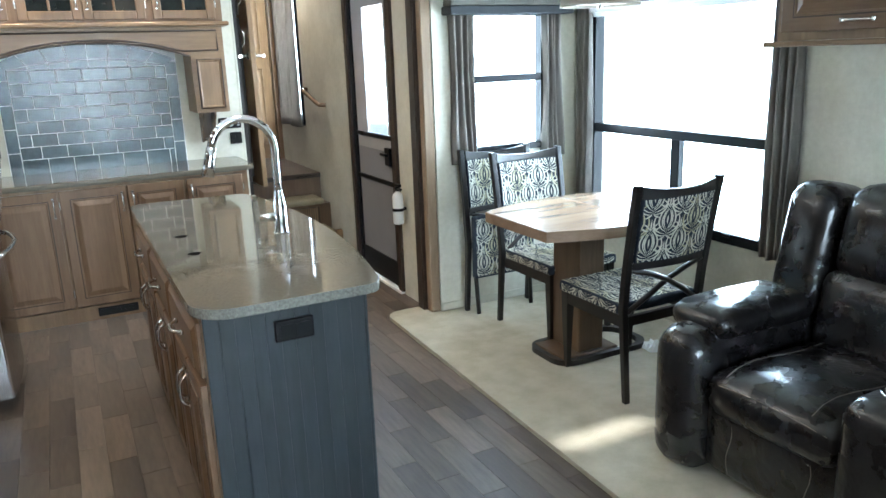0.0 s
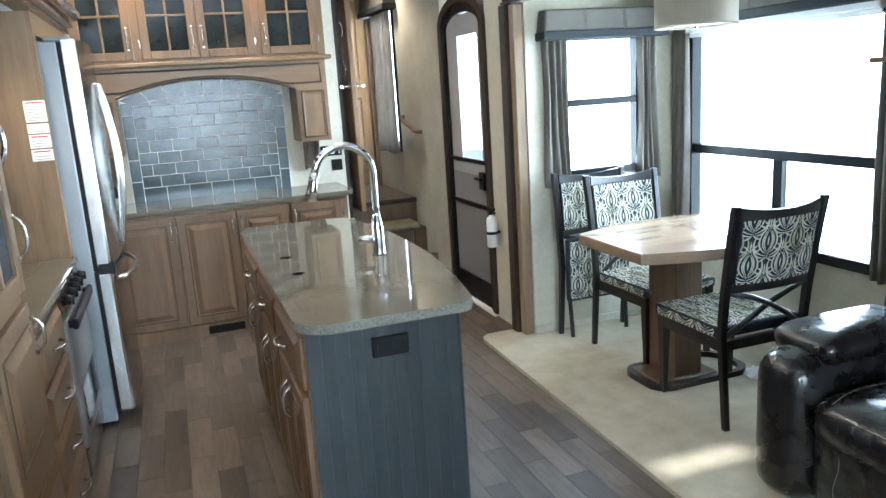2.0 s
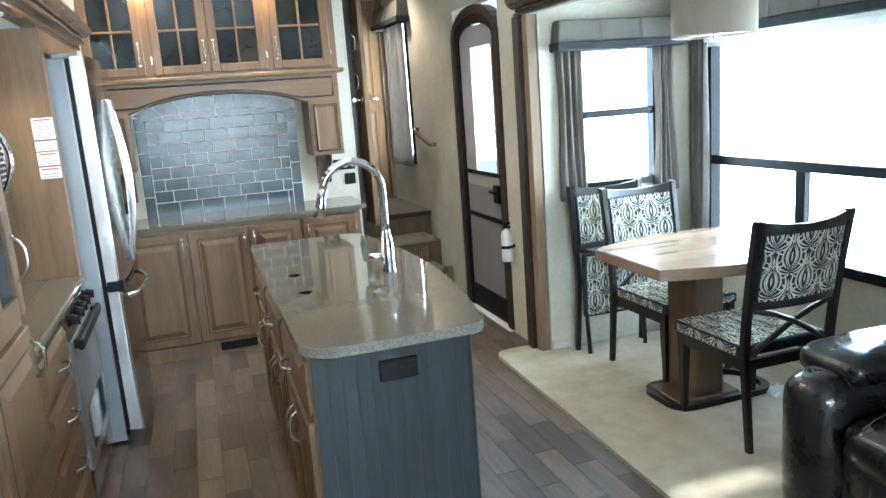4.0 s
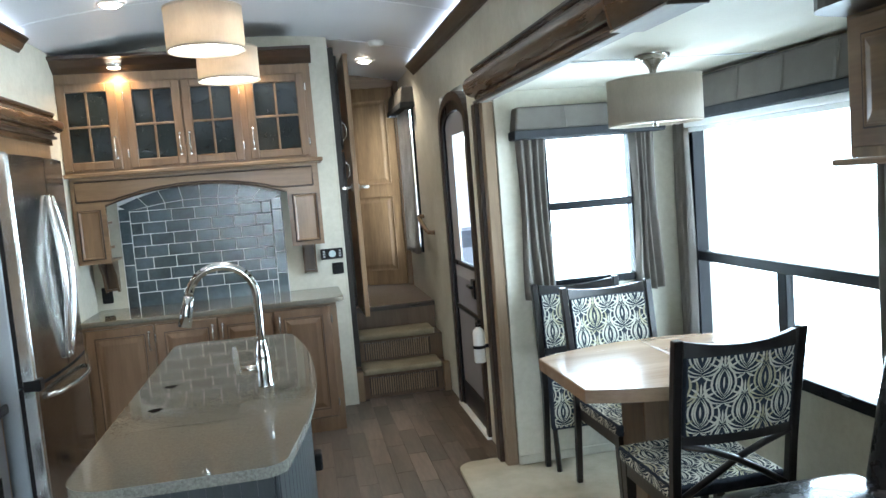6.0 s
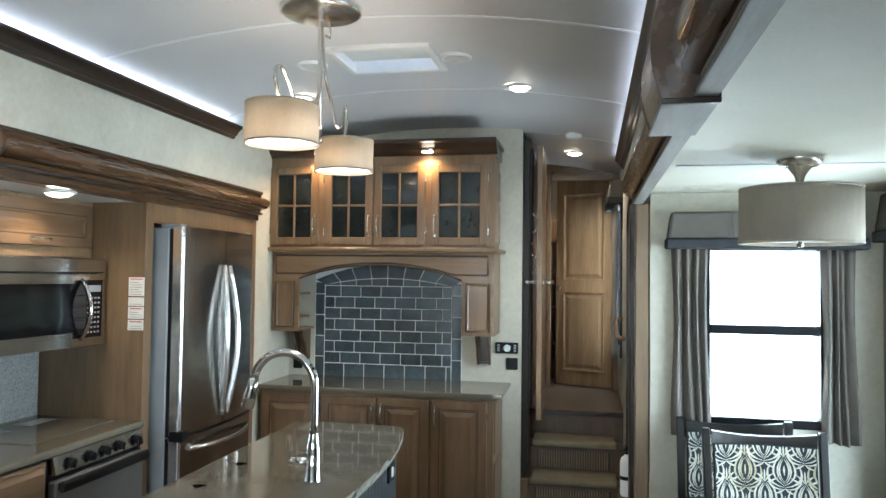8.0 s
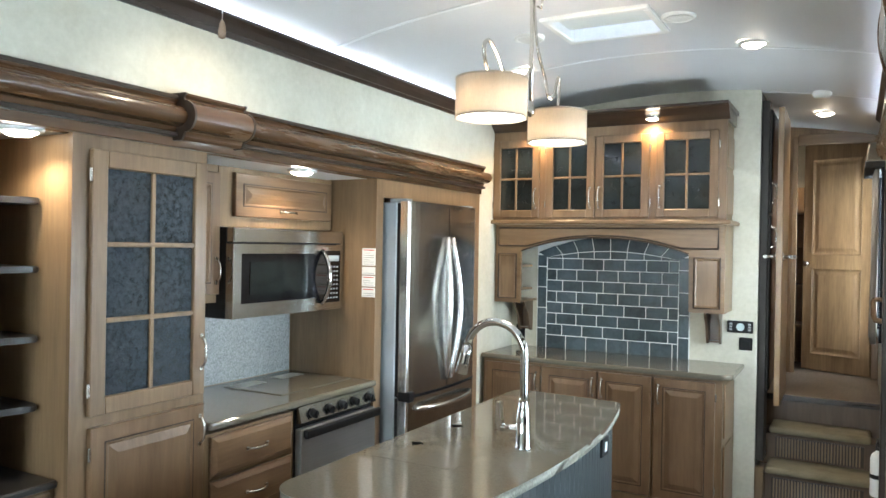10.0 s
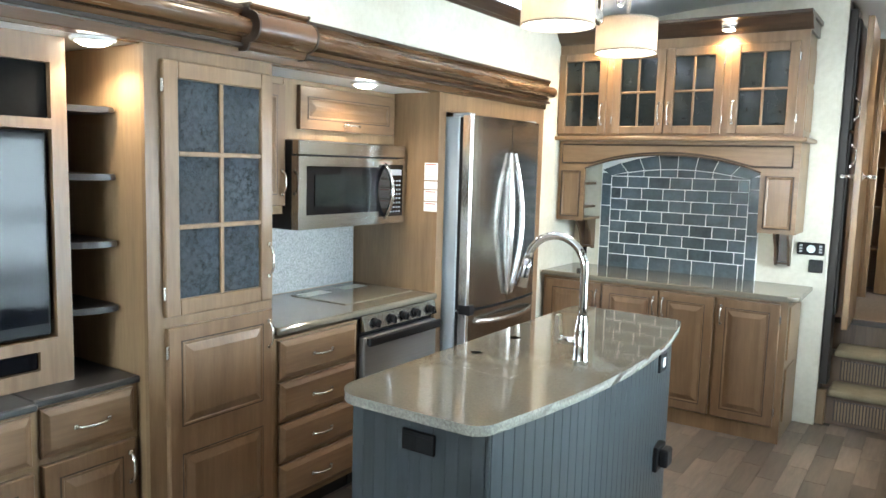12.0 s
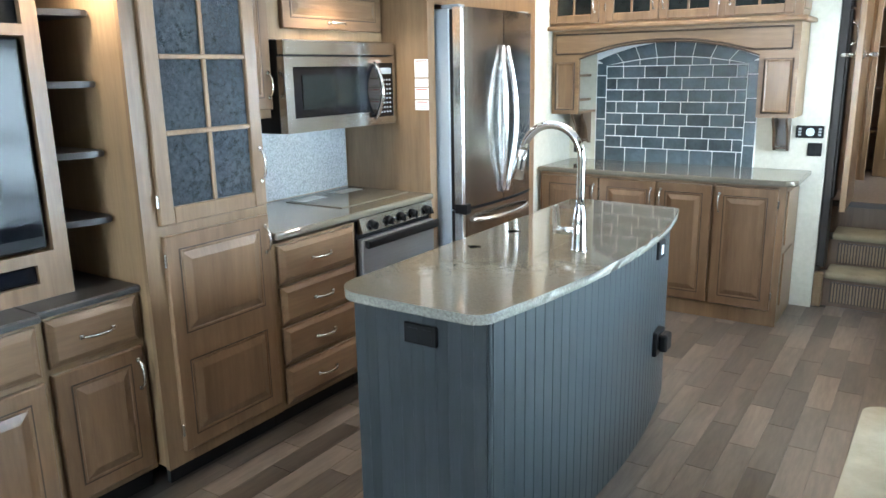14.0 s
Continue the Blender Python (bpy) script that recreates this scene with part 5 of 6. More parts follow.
d = tagged(new("door_1"), "entry screen door with black frame and arched head", "door", kind="structure")
def arch_ring(outer, inner, x0, x1, name, mat, label=""):
    bm = bmesh.new()
    va = [[bm.verts.new((x, y, z)) for y, z in outer] for x in (x0, x1)]
    vb = [[bm.verts.new((x, y, z)) for y, z in inner] for x in (x0, x1)]
    for i in range(len(outer) - 1):
        bm.faces.new((va[0][i], va[0][i + 1], vb[0][i + 1], vb[0][i]))
        bm.faces.new((va[1][i], vb[1][i], vb[1][i + 1], va[1][i + 1]))
        bm.faces.new((va[0][i], va[1][i], va[1][i + 1], va[0][i + 1]))
        bm.faces.new((vb[0][i], vb[0][i + 1], vb[1][i + 1], vb[1][i]))
    return part(name, bm, mat, d, label)


arch_ring(arch_out(DY0 - 0.03, DY1 + 0.03, 2.17, 0.20), arch_out(DY0 + 0.025, DY1 - 0.025, 2.115, 0.16), XR - 0.022, XR + 0.05, "casing", M_dark, "dark brown arched casing")
arch_ring(arch_out(DY0 + 0.025, DY1 - 0.025, 2.115, 0.16), arch_out(DY0 + 0.075, DY1 - 0.075, 2.05, 0.10), XR - 0.006, XR + 0.03, "door_frame", M_frame, "black aluminium frame")
# inner leaf: pale panel with a tall light
bm = bmesh.new()
box(bm, XR + 0.008, XR + 0.022, DY0 + 0.07, 4.585, 0.95, 2.04)
box(bm, XR + 0.008, XR + 0.022, 4.945, DY1 - 0.07, 0.95, 2.04)
box(bm, XR + 0.008, XR + 0.022, 4.585, 4.945, 1.90, 2.04)
box(bm, XR + 0.008, XR + 0.022, 4.585, 4.945, 0.95, 1.06)
part("upper_panel", bm, plain("grey_screen_panel", (0.34, 0.34, 0.36), 0.6), d, "pale grey screen panel")
ob = pane(d, B(XR + 0.012, XR + 0.016, 4.585, 4.945, 1.06, 1.90))
part("lower_panel", B(XR + 0.008, XR + 0.022, DY0 + 0.07, DY1 - 0.07, 0.20, 0.95), plain("grey_lower_panel", (0.20, 0.20, 0.22), 0.6), d, "dark grey lower panel")
part("kick_panel", B(XR - 0.002, XR + 0.024, DY0 + 0.06, DY1 - 0.06, 0.03, 0.20), M_frame, d)
for z in (0.72, 1.03):
    part("cross_bar", B(XR - 0.004, XR + 0.020, DY0 + 0.06, DY1 - 0.06, z, z + 0.03, 0.003), M_frame, d, "black cross bar")
lt = part("latch_box", B(XR - 0.018, XR + 0.008, DY0 + 0.09, DY0 + 0.17, 0.86, 0.98, 0.004), M_frame, d, "black latch box")
part("latch_lever", B(XR - 0.042, XR - 0.018, DY0 + 0.10, DY0 + 0.20, 0.925, 0.945, 0.004), M_frame, lt)
part("threshold", B(XR - 0.03, XR + 0.06, DY0 - 0.02, DY1 + 0.02, 0.0, 0.022, 0.004), M_white, d, "pale metal threshold")

# fire extinguisher
u = thing("fire_extinguisher", pose(XR - 0.055, 4.335, 0.515), "small white fire extinguisher hung beside the entry door", "fire extinguisher")
bm = bmesh.new()
lathe(bm, [(0.001, 0.0), (0.032, 0.0), (0.036, 0.006), (0.036, 0.175), (0.030, 0.195), (0.014, 0.208), (0.013, 0.222)], n=20)
part("cylinder", bm, M_white, u)
bm = bmesh.new()
rod(bm, (0, 0, 0.215), (0, 0, 0.245), 0.016)
box(bm, -0.012, 0.012, -0.045, 0.02, 0.245, 0.262, 0.003)
box(bm, -0.010, 0.010, -0.055, -0.01, 0.225, 0.235, 0.002)
part("valve", bm, M_black, u, "black valve and trigger")
bm = bmesh.new()
lathe(bm, [(0.038, 0.085), (0.038, 0.105)], n=20)
box(bm, -0.01, 0.054, -0.012, 0.012, 0.086, 0.104)
part("strap", bm, M_black, u, "black strap")

# stairs
u = tagged(new("stairs"), "three carpeted steps up to the bedroom landing", "stairs", kind="structure")
u.matrix_basis = Matrix.Translation((0, 0.10, 0)) @ Matrix.Diagonal((1, 1, 0.906, 1))
part("riser_block", B(HX, XR - 0.001, 5.555, 7.09, 0, 0.205), M_post, u)
part("riser_block", B(HX, XR - 0.001, 5.79, 7.09, 0.205, 0.445), M_post, u)
part("riser_block", B(HX, XR - 0.001, 6.02, 7.09, 0.445, 0.672), M_post, u)
for y, z in ((5.52, 0.206), (5.75, 0.446)):
    bm = bmesh.new()
    box(bm, HX + 0.06, XR - 0.06, y, y + 0.285, z, z + 0.052, 0.020, 3)
    part("tread", bm, M_stepcarpet, u, "tan carpeted tread")
for z in (0.03, 0.27):
    yr = 5.555 if z < 0.1 else 5.79
    gr = part("grille", B(HX + 0.10, XR - 0.10, yr - 0.006, yr - 0.0005, z, z + 0.15), M_dark_x, u, "ribbed dark riser grille")
    for k in range(28):
        x = HX + 0.11 + k * (XR - HX - 0.22) / 28
        part("slat", B(x, x + 0.010, yr - 0.012, yr - 0.0062, z + 0.005, z + 0.145), M_wood_box, gr)
bm = bmesh.new()
box(bm, HX, XR - 0.001, 6.005, HY + 1.09, 0.673, 0.700, 0.004)
part("landing", bm, M_plank, u, "brown vinyl landing")
part("landing_nose", B(HX + 0.002, XR - 0.003, 5.992, 6.004, 0.655, 0.699, 0.003), M_dark_x, u, "dark landing edge")
for sx in (HX + 0.001, XR - 0.06):
    part("stringer", B(sx, sx + 0.055, 5.50, 5.553, 0, 0.25, 0.006), M_wood_box, u)

# doors of the hall
d = tagged(new("door_2", None), "brown wooden bedroom door standing ajar", "door", kind="structure")
d.matrix_basis = pose(1.850, HY + 0.03, 0.645, 0, 0, -24)
part("leaf", B(-0.56, 0.0, -0.018, 0.018, 0.0, 1.915, 0.003), M_brownpanel, d)
for z0, z1 in ((0.14, 0.86), (0.98, 1.78)):
    bm = bmesh.new()
    nested(bm, -0.48, -0.08, z0, z1, [(0, -0.0185), (0.0, -0.027), (0.016, -0.0195), (0.030, -0.0195), (0.055, -0.026), (0.057, -0.026)])
    part("panel", bm, M_brownpanel, d)
bm = bmesh.new()
rod(bm, (-0.51, -0.018, 0.90), (-0.51, -0.055, 0.90), 0.010)
rod(bm, (-0.51, -0.050, 0.90), (-0.51, -0.078, 0.90), 0.024, 0.020, 14)
part("knob", bm, M_nickel, d, "nickel knob")
for a, b2 in ((1.255, 1.295), (1.850, 1.895)):
    solid("trim", B(a, b2, HY - 0.016, HY - 0.001, 0.636, 2.60, 0.004), M_wood, "brown door casing of the bedroom", "trim")
solid("trim", B(1.2955, 1.8495, HY - 0.020, HY - 0.001, 2.53, 2.62, 0.004), M_wood_h, "brown door casing of the bedroom", "trim")
d = tagged(new("door_3"), "brown bathroom door folded open along the hall side", "door", kind="structure")
d.matrix_basis = pose(1.288, 6.20, 0.645, 0, 0, 1)
part("leaf", B(-0.018, 0.018, -0.62, 0.0, 0.0, 1.935, 0.003), M_brownpanel, d)
for s in (-1, 1):
    bm = bmesh.new()
    rod(bm, (s * 0.018, -0.575, 0.965), (s * 0.028, -0.575, 0.965), 0.028, 0.026, 18)
    rod(bm, (s * 0.026, -0.575, 0.965), (s * 0.080, -0.575, 0.965), 0.012, 0.013, 12)
    tube(bm, [(s * 0.086, -0.590, 0.965), (s * 0.092, -0.56, 0.966), (s * 0.092, -0.52, 0.964), (s * 0.088, -0.475, 0.958)], 0.013, 10, taper=0.009)
    part("door_lever", bm, M_nickel, d, "satin nickel door lever")
u = thing("hall_cupboard", pose(0, 0, 0), "dark walnut cupboard at the hall corner beside the stairs", "cabinet")
part("carcass", B(HX + 0.001, HX + 0.050, 5.650, 5.80, 0.26, 2.64, 0.003), M_espresso, u)
face = new("front")
face.parent = u
face.matrix_basis = pose(HX + 0.051, 5.80, 0, 0, 0, 90)
for z0, z1 in ((0.72, 1.88), (1.90, 2.58)):
    dd = part("door", B(-0.145, -0.005, -0.016, 0.0, z0, z1, 0.003), M_espresso, face)
    handle(dd, -0.125, (1.74 if z0 < 1 else 2.03), -0.016, 0.13)
u = thing("bedroom_shelf_unit", pose(HX + 0.002, HY + 0.25, 0.636), "dark brown open shelves beyond the bedroom door", "shelves")
part("back", B(0.0, 0.40, 0.44, 0.45, 0.0, 1.6), M_wood_box, u)
for z in (0.35, 0.7, 1.05, 1.35):
    part("shelf", B(0.0, 0.40, 0.10, 0.44, z, z + 0.02), M_wood_box, u)
u = thing("grab_handle", pose(0, 0, 0), "light wooden grab handle on the stair wall", "handrail")
bm = bmesh.new()
tube(bm, [(XR - 0.001, 6.29, 1.325), (XR - 0.05, 6.26, 1.325), (XR - 0.06, 6.18, 1.31), (XR - 0.06, 5.92, 1.24), (XR - 0.05, 5.84, 1.215), (XR - 0.001, 5.82, 1.21)], 0.017, 10)
part("rail", bm, M_table, u)

# ---- dining ----
u = thing("dining_table", pose(0, 0, 0), "maple pedestal dining table with clipped corners below the window", "table")
def table_part(x_from, x_to, name):
    bm = bmesh.new()
    def edge(x):
        return 0.400 - 0.125 * ((x - 2.395) / 0.53) ** 2
    xs = [x_from + (x_to - x_from) * k / 10 for k in range(11)]
    out = [(x, 2.972 - edge(x)) for x in xs] + [(x, 2.972 + edge(x)) for x in xs[::-1]]
    prism(bm, out, 0.722, 0.775)
    bmesh.ops.bevel(bm, geom=[e for e in bm.edges if abs(e.verts[0].co.z - e.verts[1].co.z) < 1e-6 and e.verts[0].co.z > 0.77], offset=0.006, segments=2, profile=0.5, affect="EDGES")
    return part(name, bm, M_table, u)
table_part(1.865, 2.395, "tabletop")
table_part(2.398, 2.925, "table_leaf")
part("post", B(2.175, 2.335, 2.86, 3.085, 0.055, 0.722, 0.006), M_post, u, "brown wooden post")
bm = bmesh.new()
r = 0.10
out = corner(2.03 + r, 2.80 + r, r, 180, 270) + corner(2.62 - r, 2.80 + r, r, 270, 360) + corner(2.62 - r, 3.14 - r, r, 0, 90) + corner(2.03 + r, 3.14 - r, r, 90, 180)
inner = corner(2.058 + r, 2.828 + r, r, 180, 270) + corner(2.592 - r, 2.828 + r, r, 270, 360) + corner(2.592 - r, 3.112 - r, r, 0, 90) + corner(2.058 + r, 3.112 - r, r, 90, 180)
ring = []
for pts, zz in ((out, 0.0225), (out, 0.052), (inner, 0.052), (inner, 0.0225)):
    ring.append([bm.verts.new((px, py, zz)) for px, py in pts])
for q in range(4):
    lo_, hi_ = ring[q], ring[(q + 1) % 4]
    for i in range(len(out)):
        k = (i + 1) % len(out)
        bm.faces.new((lo_[i], lo_[k], hi_[k], hi_[i]))
part("base_ring", bm, M_chair, u, "black rounded base ring")
part("foot", B(2.066, 2.420, 2.842, 3.100, 0.0226, 0.056, 0.004), M_post, u, "brown wooden foot block")


def damask(bm_a, bm_b, w, h, put_at):
    """Flame-leaf medallions in half drop over a w by h panel; put_at maps panel x, y to a place."""
    cw, ch = 0.076, 0.212
    def leaf(bm, ox, oy, p0, c, p1, wide):
        n = 6
        top, bot = [], []
        for k in range(n + 1):
            t = k / n
            x = (1 - t) ** 2 * p0[0] + 2 * t * (1 - t) * c[0] + t * t * p1[0]
            y = (1 - t) ** 2 * p0[1] + 2 * t * (1 - t) * c[1] + t * t * p1[1]
            dx = 2 * (1 - t) * (c[0] - p0[0]) + 2 * t * (p1[0] - c[0])
            dy = 2 * (1 - t) * (c[1] - p0[1]) + 2 * t * (p1[1] - c[1])
            d = math.hypot(dx, dy) or 1.0
            r = wide * 0.72 * (0.15 + math.sin(math.pi * t ** 1.2))
            for line, sg in ((top, 1), (bot, -1)):
                line.append((min(max(ox + x - sg * dy / d * r, -w / 2), w / 2), min(max(oy + y + sg * dx / d * r, 0), h)))
        for k in range(n):
            quad = [top[k], top[k + 1], bot[k + 1], bot[k]]
            area2 = sum(quad[i][0] * quad[(i + 1) % 4][1] - quad[(i + 1) % 4][0] * quad[i][1] for i in range(4))
            if abs(area2) > 1e-6:
                pts = [Vector(put_at(*q)) for q in quad]
                if all((pts[i] - pts[i - 1]).length > 1e-5 for i in range(4)):
                    bm.faces.new([bm.verts.new(p) for p in pts])
    nx, ny = int(w / cw / 2) + 2, int(h / ch) + 1
    for i in range(-nx, nx + 1):
        for j in range(-1, ny + 1):
            ox, oy = i * cw, (j + (0.5 if i % 2 else 0.0)) * ch + 0.085
            if abs(ox) > w / 2 + 0.07:
                continue
            bm = bm_b if i % 4 == 1 else bm_a
            leaf(bm, ox, oy, (0, -0.020), (0, 0.0), (0, 0.024), 0.0046)
            for s in (-1, 1):
                leaf(bm, ox, oy, (0, -0.046), (s * 0.037, 0.000), (0, 0.052), 0.0042)        # almond
                leaf(bm, ox, oy, (0, -0.054), (s * 0.050, -0.006), (s * 0.004, 0.058), 0.0040)
                leaf(bm, ox, oy, (0, -0.060), (s * 0.078, -0.014), (s * 0.012, 0.066), 0.0052)
                leaf(bm, ox, oy, (0, -0.068), (s * 0.092, -0.048), (s * 0.054, 0.030), 0.0060)
                leaf(bm, ox, oy, (s * 0.002, -0.074), (s * 0.062, -0.080), (s * 0.064, -0.022), 0.0052)
                leaf(bm, ox, oy, (0, -0.072), (s * 0.016, -0.088), (s * 0.036, -0.092), 0.0046)
                leaf(bm, ox, oy, (s * 0.002, 0.060), (s * 0.010, 0.082), (s * 0.034, 0.094), 0.0046)
                leaf(bm, ox, oy, (s * 0.006, 0.058), (s * 0.030, 0.064), (s * 0.052, 0.080), 0.0046)
            leaf(bm, ox, oy, (0, 0.058), (0, 0.080), (0, 0.112), 0.0044)


def chair_back(u, recline, z_base, pattern=True):
    """Posts, rails, pad and cross of a back; it stands at y = 0 and leans to -y."""
    def at(z):
        return -recline * max(0.0, z - 0.45) ** 1.3
    for s in (-1, 1):
        bm = bmesh.new()
        zs = [0.0, 0.20, 0.45, 0.60, 0.75, 0.90, 0.98, 1.048]
        prev = None
        rings = []
        for z in zs:
            y = at(z) - (0.035 * (0.45 - z) / 0.45 if z < 0.45 else 0.0)
            wx, wy = (0.016, 0.017) if z > 0.3 else (0.014 + 0.004 * z, 0.014 + 0.005 * z)
            cx = s * (0.222 + 0.014 * max(0, z - 0.45))
            rings.append([bm.verts.new((cx + a * wx, y + b * wy, z)) for a, b in ((-1, -1), (1, -1), (1, 1), (-1, 1))])
        for a, b in zip(rings, rings[1:]):
            for i in range(4):
                bm.faces.new((a[i], a[(i + 1) % 4], b[(i + 1) % 4], b[i]))
        bm.faces.new(rings[0][::-1])
        bm.faces.new(rings[-1])
        bmesh.ops.bevel(bm, geom=[e for e in bm.edges], offset=0.003, segments=1, affect="EDGES")
        part("back_post", bm, M_chair, u)
    def curved_rail(z0, z1, name, sweep=0.030, rise=0.0):
        bm = bmesh.new()
        n = 10
        cols = []
        for k in range(n + 1):
            x = -0.206 + 0.412 * k / n
            c = 1 - (x / 0.206) ** 2
            y = at((z0 + z1) / 2) - sweep * c
            zt = z1 - rise * c
            cols.append([bm.verts.new((x, y - 0.011, z0)), bm.verts.new((x, y + 0.011, z0)), bm.verts.new((x, y + 0.011, zt)), bm.verts.new((x, y - 0.011, zt))])
        for a, b in zip(cols, cols[1:]):
            for i in range(4):
                bm.faces.new((a[i], b[i], b[(i + 1) % 4], a[(i + 1) % 4]))
        bm.faces.new(cols[0])
        bm.faces.new(cols[-1][::-1])
        return part(name, bm, M_chair, u)
    curved_rail(0.982, 1.040, "top_rail", rise=0.022)
    curved_rail(0.650, 0.684, "lower_rail")
    # pad
    def pad_at(x, z, off):
        c = 1 - (x / 0.206) ** 2
        return (x, at(z) - 0.030 * c + off, z)
    bm = bmesh.new()
    n, m_ = 8, 5
    for off, flip in ((-0.016, False), (0.016, True)):
        grid = [[bm.verts.new(pad_at(-0.200 + 0.400 * i / n, 0.686 + 0.298 * j / m_, off)) for i in range(n + 1)] for j in range(m_ + 1)]
        for j in range(m_):
            for i in range(n):
                bm.faces.new((grid[j][i], grid[j][i + 1], grid[j + 1][i + 1], grid[j + 1][i]))
        if off < 0:
            first = grid
    border = lambda g: [g[0][i] for i in range(n + 1)] + [g[j][n] for j in range(1, m_ + 1)] + [g[m_][i] for i in range(n - 1, -1, -1)] + [g[j][0] for j in range(m_ - 1, 0, -1)]
    a, b = border(first), border(grid)
    for i in range(len(a)):
        bm.faces.new((a[i], a[(i + 1) % len(a)], b[(i + 1) % len(a)], b[i]))
    pad = part("back_pad", bm, M_pad, u, "charcoal upholstered back")
    for off, nm in ((-0.0172, "back_pattern"), (0.0172, "front_pattern")):
        ba, bb = bmesh.new(), bmesh.new()
        damask(ba, bb, 0.392, 0.292, lambda x, y: pad_at(x, 0.689 + y, off))
        tagged(part(nm, ba, M_damask, pad, "cream damask pattern"), kind="stuff")
        tagged(part(nm, bb, M_damask_gold, pad, "gold damask pattern"), kind="stuff")
    for s in (-1, 1):
        bm = bmesh.new()
        tube(bm, [(s * 0.205, at(0.64) - 0.004, 0.648), (s * 0.10, at(0.6) - 0.018, 0.618), (0, at(0.56) - 0.022 + s * 0.004, 0.572), (-s * 0.10, at(0.52) - 0.016, 0.510), (-s * 0.205, at(0.48) - 0.002, 0.436)], 0.0130, 8)
        part("cross_brace", bm, M_chair, u)


def seat_pad(u, d0, d1, z, upright=False):
    """Upholstered seat from d0 to d1 ahead of the back, or hung upright when folded."""
    bm = bmesh.new()
    if upright:
        box(bm, -0.215, 0.215, 0.018, 0.062, 0.235, 0.640, 0.016, 3)
    else:
        box(bm, -0.225, 0.225, d0, d1, z - 0.055, z, 0.014, 3)
    pad = part("seat", bm, M_pad, u, "charcoal upholstered seat", smooth=False)
    ba, bb = bmesh.new(), bmesh.new()
    if upright:
        damask(ba, bb, 0.40, 0.37, lambda x, y: (x, 0.0632, 0.252 + y))
    else:
        damask(ba, bb, 0.434, d1 - d0 - 0.02, lambda x, y: (x, d0 + 0.01 + y, z + 0.0012))
    tagged(part("seat_pattern", ba, M_damask, pad, "cream damask pattern"), kind="stuff")
    tagged(part("seat_pattern", bb, M_damask_gold, pad, "gold damask pattern"), kind="stuff")
    if not upright:
        ba = bmesh.new()
        bb = bmesh.new()
        for sd in (-1, 1):
            damask(ba, ba, d1 - d0 - 0.05, 0.040, lambda x, y: (sd * 0.2262, (d0 + d1) / 2 + x, z - 0.048 + y))
        damask(ba, bb, 0.40, 0.036, lambda x, y: (x, d1 + 0.0012, z - 0.046 + y))
        tagged(part("front_pattern", ba, M_damask, pad, "cream damask pattern"), kind="stuff")
        bb.free()


def dining_chair(m, label):
    u = thing("dining_chair", m, label, "chair", "chairs at the dining table")
    chair_back(u, 0.16, 0.0)
    seat_pad(u, 0.020, 0.475, 0.475)
    bm = bmesh.new()
    box(bm, -0.215, 0.215, 0.425, 0.450, 0.360, 0.419)
    box(bm, -0.215, -0.195, 0.016, 0.425, 0.360, 0.419)
    box(bm, 0.195, 0.215, 0.016, 0.425, 0.360, 0.419)
    box(bm, -0.205, 0.205, -0.012, 0.012, 0.372, 0.419)
    part("seat_frame", bm, M_chair, u)
    for s in (-1, 1):
        bm = bmesh.new()
        prof = [(0.0, 0.013), (0.10, 0.014), (0.30, 0.020), (0.419, 0.022)]
        rings = [[bm.verts.new((s * 0.197 + a * r, 0.437 + b * r, z)) for a, b in ((-1, -1), (1, -1), (1, 1), (-1, 1))] for z, r in prof]
        for a, b in zip(rings, rings[1:]):
            for i in range(4):
                bm.faces.new((a[i], a[(i + 1) % 4], b[(i + 1) % 4], b[i]))
        bm.faces.new(rings[0][::-1])
        bm.faces.new(rings[-1])
        part("front_leg", bm, M_chair, u)
    return u


CHAIR_TALL = Matrix.Diagonal((1, 1, 0.953, 1))
first = dining_chair(pose(2.275, 2.385, 0.0225, 0, 0, 0) @ CHAIR_TALL, "black wooden dining chair with charcoal damask fabric and cross back")
copy_thing(first, pose(2.365, 3.545, 0.0225, 0, 0, 181))
u = thing("folding_chair", pose(2.285, 3.800, 0.0225, 0, 0, 180) @ CHAIR_TALL, "folded black chair with damask pads leaning near the wall", "chair", "chairs at the dining table")
chair_back(u, 0.10, 0.0)
seat_pad(u, 0, 0, 0, upright=True)
for s in (-1, 1):
    bm = bmesh.new()
    tube(bm, [(s * 0.19, 0.055, 0.0), (s * 0.195, 0.03, 0.30), (s * 0.195, 0.022, 0.62)], 0.014, 6)
    part("front_leg", bm, M_chair, u)


# ---- reclining sofa, which looks along -x ----
def puffy(w, d, h, r, bulge=0.0, seg=5):
    """A stuffed block with rounded edges, its base at z 0, centred in x and y."""
    bm = bmesh.new()
    bmesh.ops.create_cube(bm, size=1.0)
    bmesh.ops.subdivide_edges(bm, edges=bm.edges[:], cuts=9, use_grid_fill=True)
    half = Vector((w / 2, d / 2, h / 2))
    inner = half - Vector((r, r, r))
    for v in bm.verts:
        p = Vector((v.co.x * w, v.co.y * d, v.co.z * h))
        q = Vector([max(-inner[i], min(inner[i], p[i])) for i in range(3)])
        e = p - q
        if e.length > 1e-9:
            e = e.normalized() * r
        p = q + e
        u2, v2, w2 = p.x / half.x, p.y / half.y, p.z / half.z
        p.z += bulge * (1 - u2 * u2) * (1 - v2 * v2) * (1 if p.z > 0 else 0)
        p.x += (bulge * 0.5) * (1 - v2 * v2) * (1 - w2 * w2) * (1 if p.x > 0 else -1) * abs(u2)
        v.co = p + Vector((0, 0, h / 2))
    for f in bm.faces:
        f.smooth = True
    return bm


